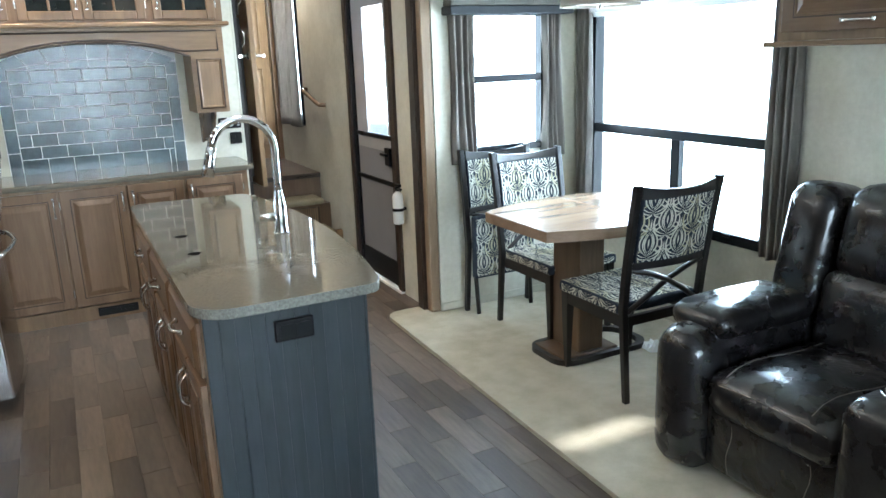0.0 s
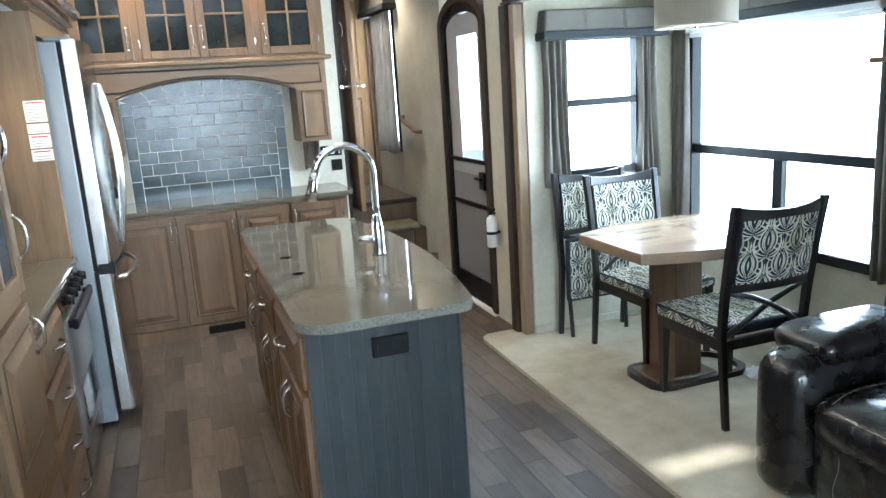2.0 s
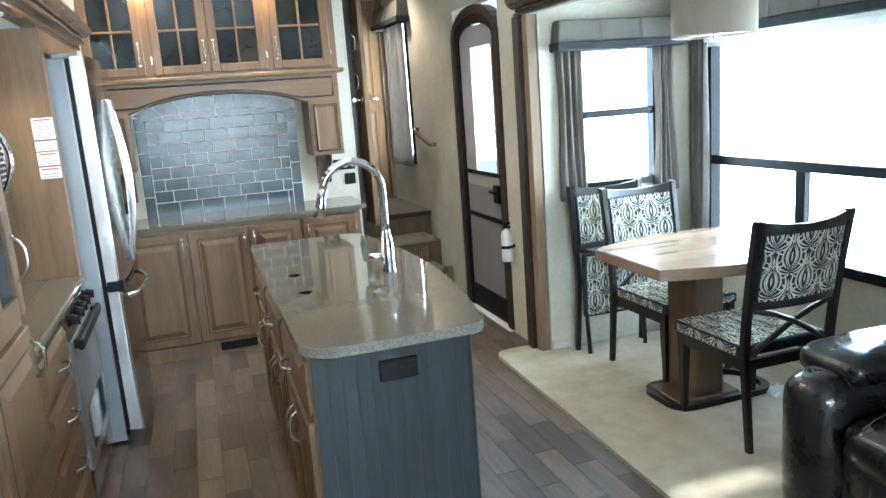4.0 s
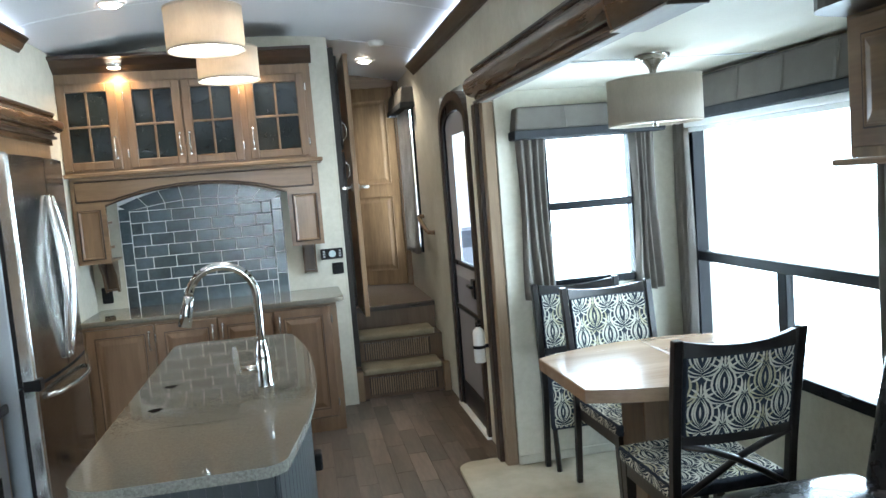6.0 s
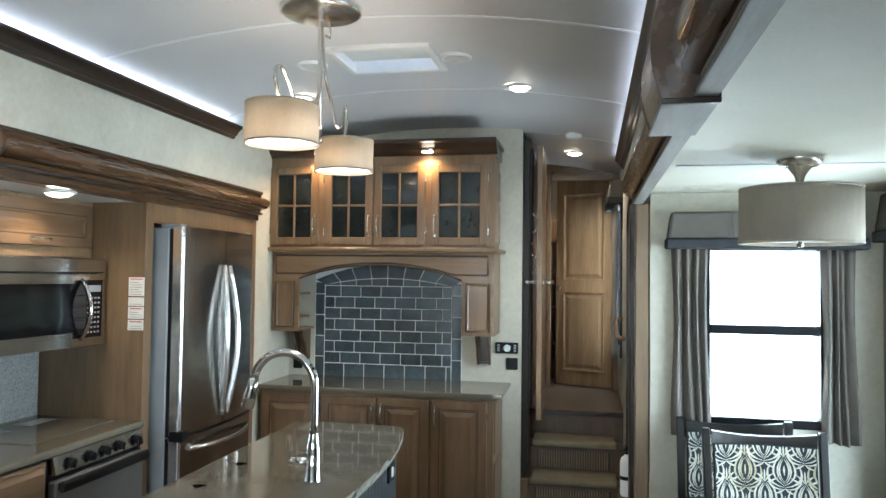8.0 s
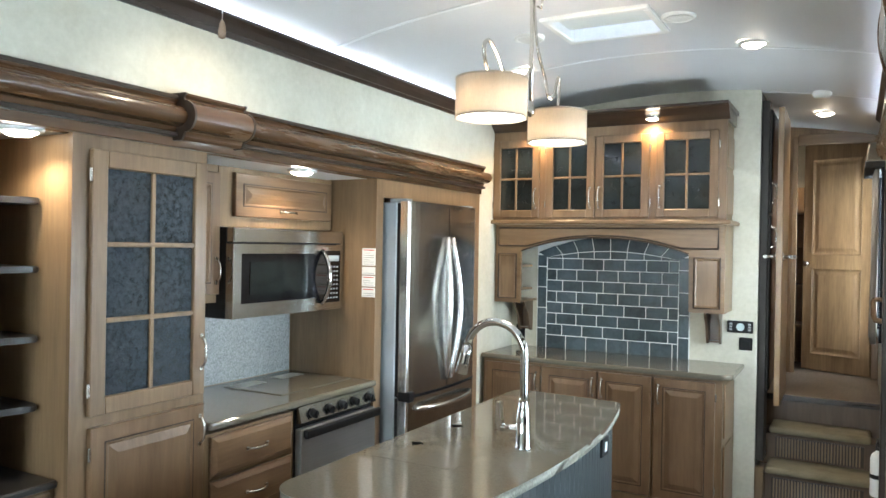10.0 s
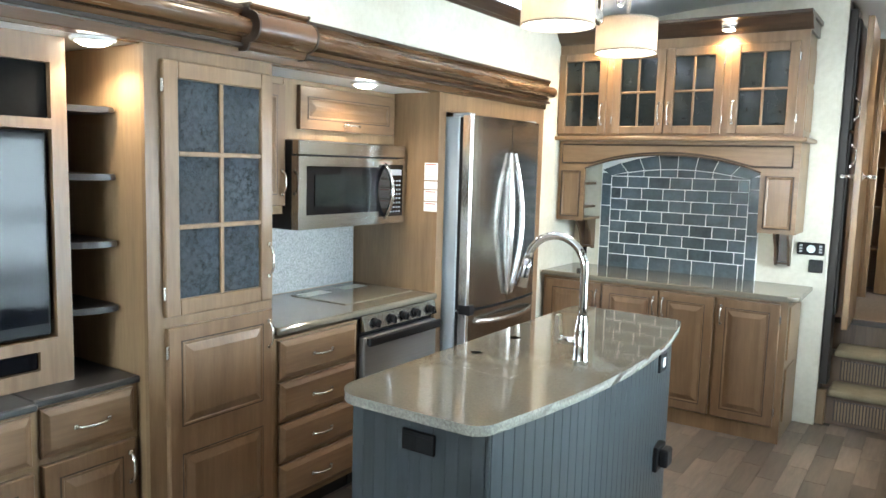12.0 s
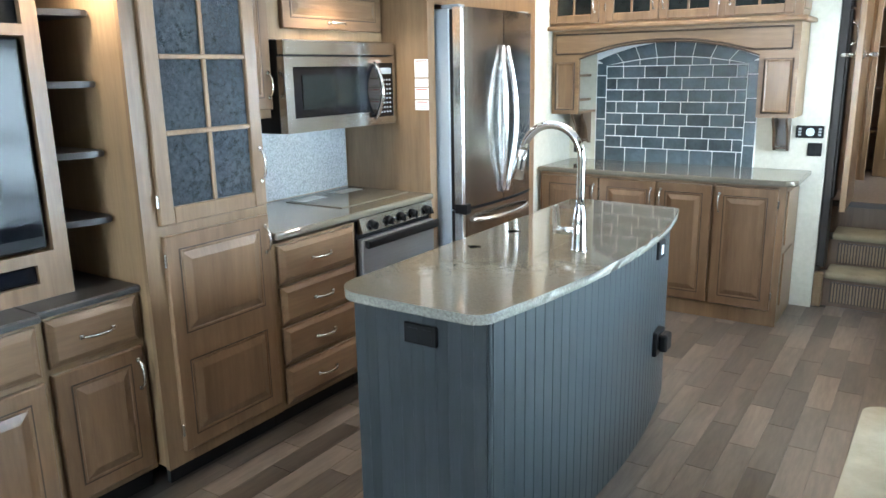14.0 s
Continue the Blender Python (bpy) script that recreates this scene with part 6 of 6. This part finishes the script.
u = thing("reclining_sofa", pose(0, 0, 0.0225), "dark brown leather reclining sofa with padded arms and console", "sofa")
def sofa_block(name, x0, x1, y0, y1, z0, z1, r, bulge=0.0, tilt=0.0, label="", spin=0.0):
    return part(name, puffy(x1 - x0, y1 - y0, z1 - z0, r, bulge), M_leather, u, label, loc=pose((x0 + x1) / 2, (y0 + y1) / 2, z0, 0, tilt, spin))
for y0, y1, wing in ((1.215, 1.745, 1), (0.34, 0.87, -1)):
    sofa_block("front_panel", 1.890, 2.05, y0, y1, 0.05, 0.33, 0.035, 0.01)
    sofa_block("seat_cushion", 1.868, 2.50, y0, y1, 0.27, 0.44, 0.065, 0.040)
    sofa_block("lumbar_cushion", 2.38, 2.62, y0, y1, 0.38, 0.72, 0.075, 0.025, tilt=10)
    sofa_block("headrest_cushion", 2.43, 2.68, y0 + 0.01, y1 - 0.025, 0.66, 1.025, 0.085, 0.03, tilt=12)
    yw = y1 - 0.020 if wing > 0 else y0 - 0.185
    sofa_block("back_wing", 2.38, 2.66, yw, yw + 0.225, 0.50, 1.012, 0.075, 0.015, tilt=12)
sofa_block("base", 1.95, 2.74, 0.12, 1.95, 0.03, 0.34, 0.03)
sofa_block("back_frame", 2.62, 2.84, 0.14, 1.92, 0.10, 0.98, 0.06, tilt=4)
for y0, y1 in ((1.735, 1.975), (0.11, 0.35)):
    sofa_block("arm", 1.812, 2.66, y0, y1, 0.0, 0.565, 0.105)
    sofa_block("arm_pad", 1.945, 2.46, y0 - 0.005, y1 + 0.035, 0.505, 0.618, 0.056, 0.018)
con = sofa_block("console", 1.825, 2.50, 0.875, 1.21, 0.03, 0.565, 0.055, 0.012)
for dy in (-0.075, 0.075):
    bm = bmesh.new()
    lathe(bm, [(0.044, 0.0), (0.044, 0.006), (0.036, 0.006), (0.034, -0.03), (0.001, -0.03)], n=20)
    part("cup_holder", bm, M_chrome, con, "shiny cup holder ring", loc=pose(-0.2, dy, 0.543))
for y in (1.31, 1.64, 0.44, 0.77):
    bm = bmesh.new()
    tube(bm, [(1.872 + 0.56 * k / 8, y + 0.02 * math.sin(k), 0.446 + 0.030 * math.sin(math.pi * k / 8)) for k in range(9)], 0.0016, 5)
    part("seam", bm, M_thread, u, "grey stitched seam")

for y0, y1 in ((1.215, 1.745), (0.34, 0.87)):
    bm = bmesh.new()
    tube(bm, [(1.872 - 0.010 * math.sin(math.pi * k / 8), y0 + 0.04 + (y1 - y0 - 0.08) * k / 8, 0.398 + 0.020 * math.sin(math.pi * k / 8)) for k in range(9)], 0.0018, 5)
    part("seam", bm, M_thread, u, "grey stitched seam")
    for y in (y0 + 0.10, y1 - 0.12):
        bm = bmesh.new()
        tube(bm, [(1.8895 - 0.004 * math.sin(math.pi * k / 6), y + 0.01 * math.sin(k), 0.075 + 0.20 * k / 6) for k in range(7)], 0.0016, 5)
        part("seam", bm, M_thread, u, "grey stitched seam")
for y in (1.775, 1.970):
    bm = bmesh.new()
    tube(bm, [(1.950 + 0.48 * k / 10, y + 0.016 * math.sin(math.pi * k / 10), 0.578 + 0.012 * math.sin(math.pi * k / 10)) for k in range(11)], 0.0016, 5)
    part("seam", bm, M_thread, u, "grey stitched seam")

# crumpled wrapping left on the carpet
rnd = random.Random(8)
bm = bmesh.new()
n = 7
sheet = [[bm.verts.new((2.55 + 0.13 * i / n + rnd.uniform(-0.008, 0.008), 2.72 + 0.12 * j / n + rnd.uniform(-0.008, 0.008), 0.026 + rnd.uniform(0.0, 0.030) * (0 < i < n and 0 < j < n))) for i in range(n + 1)] for j in range(n + 1)]
for j in range(n):
    for i in range(n):
        bm.faces.new((sheet[j][i], sheet[j][i + 1], sheet[j + 1][i + 1], sheet[j + 1][i]))
wrap = solid("wrapping_sheet", bm, M_white, "crumpled pale plastic wrapping on the carpet", "wrapping", kind="thing")
wrap.modifiers.new("thickness", "SOLIDIFY").thickness = 0.001

# cabinet above the sofa
u = thing("overhead_cabinet", pose(2.530, 2.150, 0, 0, 0, -90), "brown maple overhead cabinet above the sofa", "cabinet")
part("body", B(0.07, 2.1, 0.003, 0.438, 1.575, SC - 0.002), M_wood_box, u)
for k in range(3):
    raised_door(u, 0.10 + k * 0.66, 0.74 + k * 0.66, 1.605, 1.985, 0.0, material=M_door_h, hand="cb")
part("bottom_rail", B(0.030, 2.1, -0.035, 0.438, 1.553, 1.574, 0.005), M_wood_h, u)
bm = bmesh.new()
r = 0.14
out = corner(0.075 + r, -0.185 + r, r, 180, 270) + [(2.1, -0.185), (2.1, 0.0025), (0.069, 0.0025), (0.069, 0.43), (-0.03, 0.43), (-0.03, 0.255)]
prism(bm, out, 1.998, 2.034)
part("crown_shelf", bm, M_dark_x, u, "dark rounded crown board")

# ---- lamps ----
def drum(parent, name, x, y, z0, z1, r, lit=True):
    bm = bmesh.new()
    lathe(bm, [(r - 0.003, z0), (r, z0), (r, z1), (r - 0.003, z1), (r - 0.003, z0)], x, y, 40)
    sh = part(name, bm, M_linen, parent, "linen drum shade")
    for z in (z0, z1 - 0.004):
        bm = bmesh.new()
        lathe(bm, [(r - 0.004, z - 0.001), (r + 0.0015, z - 0.001), (r + 0.0015, z + 0.005), (r - 0.004, z + 0.005)], x, y, 40)
        part("rim", bm, M_linen, sh)
    bm = bmesh.new()
    lathe(bm, [(0.001, z0 + 0.012), (r - 0.004, z0 + 0.012), (r - 0.004, z0 + 0.016), (0.001, z0 + 0.016)], x, y, 40)
    part("diffuser", bm, M_bulb if lit else M_off, sh, "white diffuser disc")
    return sh


u = thing("chandelier", pose(0.585, 3.10, 0), "nickel ceiling chandelier with two lit linen drum shades", "chandelier")
bm = bmesh.new()
lathe(bm, [(0.001, zc(0.6) - 0.032), (0.150, zc(0.6) - 0.028), (0.163, zc(0.6) - 0.022), (0.163, zc(0.6) + 0.004)], n=40)
part("canopy", bm, M_nickel, u, "round nickel canopy")
drum(u, "shade", 0.040, -0.45, 2.087, 2.224, 0.124)
drum(u, "shade", 0.060, 0.14, 2.076, 2.206, 0.121)
for yy, sgn, xx in ((-0.45, -1, 0.040), (0.14, 1, 0.060)):
    bm = bmesh.new()
    far = abs(yy)
    line = [(0.0, 0.014, 2.69), (0.002, 0.016, 2.56), (0.006, 0.030, 2.44), (0.012, 0.075, 2.33), (0.018, far * 0.52, 2.262), (0.022, far * 0.74, 2.262),
            (0.024, far * 0.90, 2.315), (0.024, far * 1.04, 2.350), (0.024, far * 1.14, 2.325), (0.024, far * 1.10, 2.262), (0.024, far, 2.215), (0.024, far, 2.11)]
    tube(bm, eased([(x / 0.024 * xx, y * sgn, z) for x, y, z in line]), 0.0068, 10)
    part("arm", bm, M_nickel, u)
bm = bmesh.new()
rod(bm, (0, 0, 2.69), (0, 0, 2.20), 0.008)
lathe(bm, [(0.001, 2.165), (0.016, 2.175), (0.020, 2.19), (0.012, 2.21), (0.008, 2.23)], n=16)
part("stem", bm, M_nickel, u)
bm = bmesh.new()
tube(bm, [(0.03, -0.02, 2.68), (0.05, -0.02, 2.62), (0.045, -0.02, 2.585), (0.03, -0.02, 2.60)], 0.005, 8)
part("hook", bm, M_nickel, u)
for yy in (-0.45, 0.14):
    point("shade_lamp", 0.635, 3.10 + yy, 2.155, 2.0, (1.0, 0.80, 0.58), 0.05)

u = thing("pendant_light", pose(2.330, 2.925, 0), "semi-flush ceiling light with a wide linen drum shade", "ceiling light")
drum(u, "shade", 0, 0, 1.768, 1.950, 0.188, lit=False)
bm = bmesh.new()
lathe(bm, [(0.001, SC - 0.026), (0.055, SC - 0.024), (0.072, SC - 0.008), (0.072, SC - 0.0005)], n=28)
lathe(bm, [(0.016, 1.93), (0.011, 1.97), (0.018, 1.995), (0.040, SC - 0.024)], n=16)
part("canopy", bm, M_nickel, u, "brushed nickel canopy")
bm = bmesh.new()
rod(bm, (0, 0, 1.95), (0, 0, 1.762), 0.006)
lathe(bm, [(0.001, 1.755), (0.010, 1.758), (0.012, 1.768)], n=14)
for t in (0, 2.09, 4.19):
    rod(bm, (0, 0, 1.94), (0.186 * math.cos(t), 0.186 * math.sin(t), 1.94), 0.003, n=6)
part("spider", bm, M_nickel, u)


def downlight(x, y, z, power, label="lit round ceiling downlight with pale rim", cone=140):
    u = thing("downlight", pose(x, y, z), label, "light", "ceiling downlights")
    bm = bmesh.new()
    lathe(bm, [(0.074, 0.0), (0.072, -0.010), (0.056, -0.013)], n=28)
    part("rim", bm, M_white, u)
    bm = bmesh.new()
    lathe(bm, [(0.056, -0.013), (0.034, -0.026), (0.001, -0.030)], n=28)
    part("lens", bm, M_can, u, "lit lens")
    spot("downlight_lamp", x, y, z - 0.055, power, (1.0, 0.86, 0.66), cone)
    return u


for x, y, p in ((-0.20, 2.40, 4.2), (1.27, 4.32, 3), (1.52, 6.35, 11.0), (0.0, 4.35, 7)):
    downlight(x, y, zc(x) + 0.001, p)
for x, y, p in ((-0.66, 1.775, 4.6), (-0.66, 3.19, 5.0)):
    downlight(x, y, 2.004, p, "lit puck light under the slide-out ceiling", 150)
downlight(1.31, 7.75, zc(1.31), 8, "lit warm downlight in the bedroom ceiling")

# skylight, vents, detector, pull cord
u = thing("roof_vent", pose(0, 0, 0), "square white roof vent with frosted lid", "roof vent")
zt = zc(0.67)
bm = bmesh.new()
bars_ = ((0.415, 0.925, 3.585, 3.622), (0.415, 0.925, 3.988, 4.025), (0.415, 0.450, 3.622, 3.988), (0.890, 0.925, 3.622, 3.988))
for a, b2, c, d2 in bars_:
    box(bm, a, b2, c, d2, zt - 0.022, zt + 0.05, 0.006)
part("frame", bm, M_white, u)
bm = bmesh.new()
box(bm, 0.460, 0.880, 3.632, 3.885, zt + 0.012, zt + 0.022, 0.003)
part("lid", bm, M_skylight, u, "frosted vent lid standing open a crack")
for x, y in ((1.01, 3.80), (0.27, 3.82)):
    u = thing("ceiling_vent", pose(x, y, zc(x)), "round white louvred ceiling vent", "vent", "round ceiling vents")
    bm = bmesh.new()
    lathe(bm, [(0.078, 0.002), (0.076, -0.012), (0.060, -0.016), (0.058, -0.004)], n=28)
    part("ring", bm, M_white, u)
    for k in range(5):
        yy = -0.044 + k * 0.022
        hw = math.sqrt(max(0.0, 0.058 ** 2 - yy ** 2))
        part("slat", B(-hw, hw, yy - 0.007, yy + 0.007, -0.012, -0.009), M_white, u)
u = thing("smoke_detector", pose(1.53, 5.55, zc(1.53)), "round white smoke detector on the ceiling", "smoke detector")
bm = bmesh.new()
lathe(bm, [(0.055, 0.001), (0.055, -0.022), (0.045, -0.036), (0.001, -0.038)], n=24)
part("body", bm, M_white, u)
u = thing("pull_cord", pose(0.0, 2.01, 0), "ceiling pull cord with a small wooden knob", "pull cord")
bm = bmesh.new()
rod(bm, (0, 0, zc(0.0)), (0, 0, 2.33), 0.0015, n=6)
part("cord", bm, M_paper, u)
bm = bmesh.new()
lathe(bm, [(0.001, 2.275), (0.011, 2.28), (0.013, 2.295), (0.010, 2.32), (0.004, 2.335)], n=14)
part("knob", bm, M_table, u, "light wooden knob")

# ---- outdoors ----
bm = bmesh.new()
v = [bm.verts.new(p) for p in ((-1500, -1500, -0.95), (1500, -1500, -0.95), (1500, 1500, -0.95), (-1500, 1500, -0.95))]
bm.faces.new(v)
solid("ground", bm, M_gravel, "pale gravel lot outside", "ground")
def car(m, label):
    u = thing("parked_car", m, label, "car", "cars in the lot")
    bm = bmesh.new()
    prism(bm, [(-2.2, 0.35), (2.2, 0.35), (2.25, 0.65), (2.1, 0.88), (1.1, 0.98), (0.45, 1.45), (-1.3, 1.48), (-2.1, 1.0), (-2.25, 0.6)], -0.85, 0.85, "y")
    part("body", bm, M_vehicle, u)
    for s in (-1, 1):
        bm = bmesh.new()
        prism(bm, [(0.95, 1.0), (0.42, 1.38), (-1.2, 1.40), (-1.75, 1.02)], s * 0.855 - 0.004, s * 0.855 + 0.004, "y")
        part("side_window", bm, M_tint, u, "tinted window")
        for x in (-1.4, 1.4):
            bm = bmesh.new()
            rod(bm, (x, s * 0.70, 0.32), (x, s * 0.88, 0.32), 0.32, n=20)
            wh = part("wheel", bm, M_tyre, u, "black tyre")
            bm = bmesh.new()
            rod(bm, (x, s * 0.87, 0.32), (x, s * 0.89, 0.32), 0.19, n=16)
            part("rim", bm, M_nickel, wh)
    return u
c1 = car(pose(5.3, 17.6, -0.95, 0, 0, 8), "silver parked car on the gravel lot")
copy_thing(c1, pose(10.6, 20.5, -0.95, 0, 0, 14))

# ---- tiles of the backsplash ----
tile_meshes = {}
def tile(x0, x1, z0, z1):
    key = (round(x1 - x0, 4), round(z1 - z0, 4))
    if key not in tile_meshes:
        w2, h2 = key[0] / 2 - 0.0028, key[1] / 2 - 0.0028
        tile_meshes[key] = mesh_of("tile", B(-w2, w2, -0.007, 0, -h2, h2, 0.0018), M_tile)
    ob = new("tile", tile_meshes[key])
    ob.parent = part_of
    ob.matrix_basis = pose((x0 + x1) / 2 , YT - 0.0058, (z0 + z1) / 2, random.uniform(-0.12, 0.12), 0, random.uniform(-0.12, 0.12))


random.seed(5)
TX0, TX1, TW, THH = -0.290, 0.790, 0.150, 0.0795
BX0, BX1 = TX0 + 0.072, TX1 - 0.072
for r in range(7):
    z0 = 1.010 + r * THH
    x = BX0 - (0.075 if r % 2 else 0.030)
    while x < BX1 - 0.01:
        a, b2 = max(x, BX0), min(x + TW, BX1)
        if b2 - a > 0.02:
            tile(a, b2, z0, z0 + THH)
        x += TW
x = BX0
while x < BX1 - 0.02:
    tile(x, min(x + 0.150, BX1), 0.905, 1.010)
    x += 0.150
for xa, xb in ((TX0, BX0), (BX1, TX1)):
    for k in range(5):
        tile(xa, xb, 0.905 + k * 0.150, min(0.905 + (k + 1) * 0.150, 1.590))
def low(x):
    return 1.568 + 0.055 * max(0, 1 - ((x - 0.250) / 0.475) ** 2)
def high(x):
    return 1.600 + 0.125 * max(0, 1 - ((x - 0.250) / 0.56) ** 2)
def quad_tile(pts):
    cx, cz = sum(p[0] for p in pts) / 4, sum(p[1] for p in pts) / 4
    bm = bmesh.new()
    q = []
    for px, pz in pts:
        dx, dz = px - cx, pz - cz
        q.append((cx + dx - math.copysign(min(0.0028, abs(dx)), dx), cz + dz - math.copysign(min(0.0028, abs(dz)), dz)))
    prism(bm, q, YT - 0.0128, YT - 0.0058, "y")
    part("tile", bm, M_tile, part_of)
n = 8
for k in range(n):
    xa, xb = BX0 + (BX1 - BX0) * k / n, BX0 + (BX1 - BX0) * (k + 1) / n
    ta, tb = TX0 + (TX1 - TX0) * k / n, TX0 + (TX1 - TX0) * (k + 1) / n
    quad_tile([(xa, low(xa)), (xb, low(xb)), (tb, high(tb)), (ta, high(ta))])
    if low((xa + xb) / 2) > 1.572:
        quad_tile([(xa, 1.5665), (xb, 1.5665), (xb, low(xb)), (xa, low(xa))])

# ---- floor planks ----
floor_ob = bpy.data.objects["floor"]
PW, PL = 0.1095, 0.44
plank_mesh = mesh_of("plank", B(-PW / 2 + 0.0006, PW / 2 - 0.0006, -PL / 2 + 0.0006, PL / 2 - 0.0006, -0.004, 0.0, 0.0008), M_plank)
far = bmesh.new()
random.seed(11)
count = 0
for i in range(23):
    x = -0.60 + PW / 2 + i * PW
    y = -2.7 + (i * 0.617 % 1.0) * PL - PL
    while y < 6.1:
        near = 1.25 < y + PL / 2 < 5.55 and -0.5 < x
        if y + PL < 6.0 and not (x > 1.64 and y < 3.6) and not (x < 1.15 and y > 5.46):
            if near and count < 300:
                ob = new("plank", plank_mesh)
                ob.parent = floor_ob
                ob.matrix_basis = pose(x, y + PL / 2, 0)
                count += 1
            elif y > -2.8:
                box(far, x - PW / 2 + 0.0006, x + PW / 2 - 0.0006, y + 0.0006, y + PL - 0.0006, -0.004, 0.0)
        y += PL
tagged(part("planks", far, M_plank_far, floor_ob), kind="stuff")
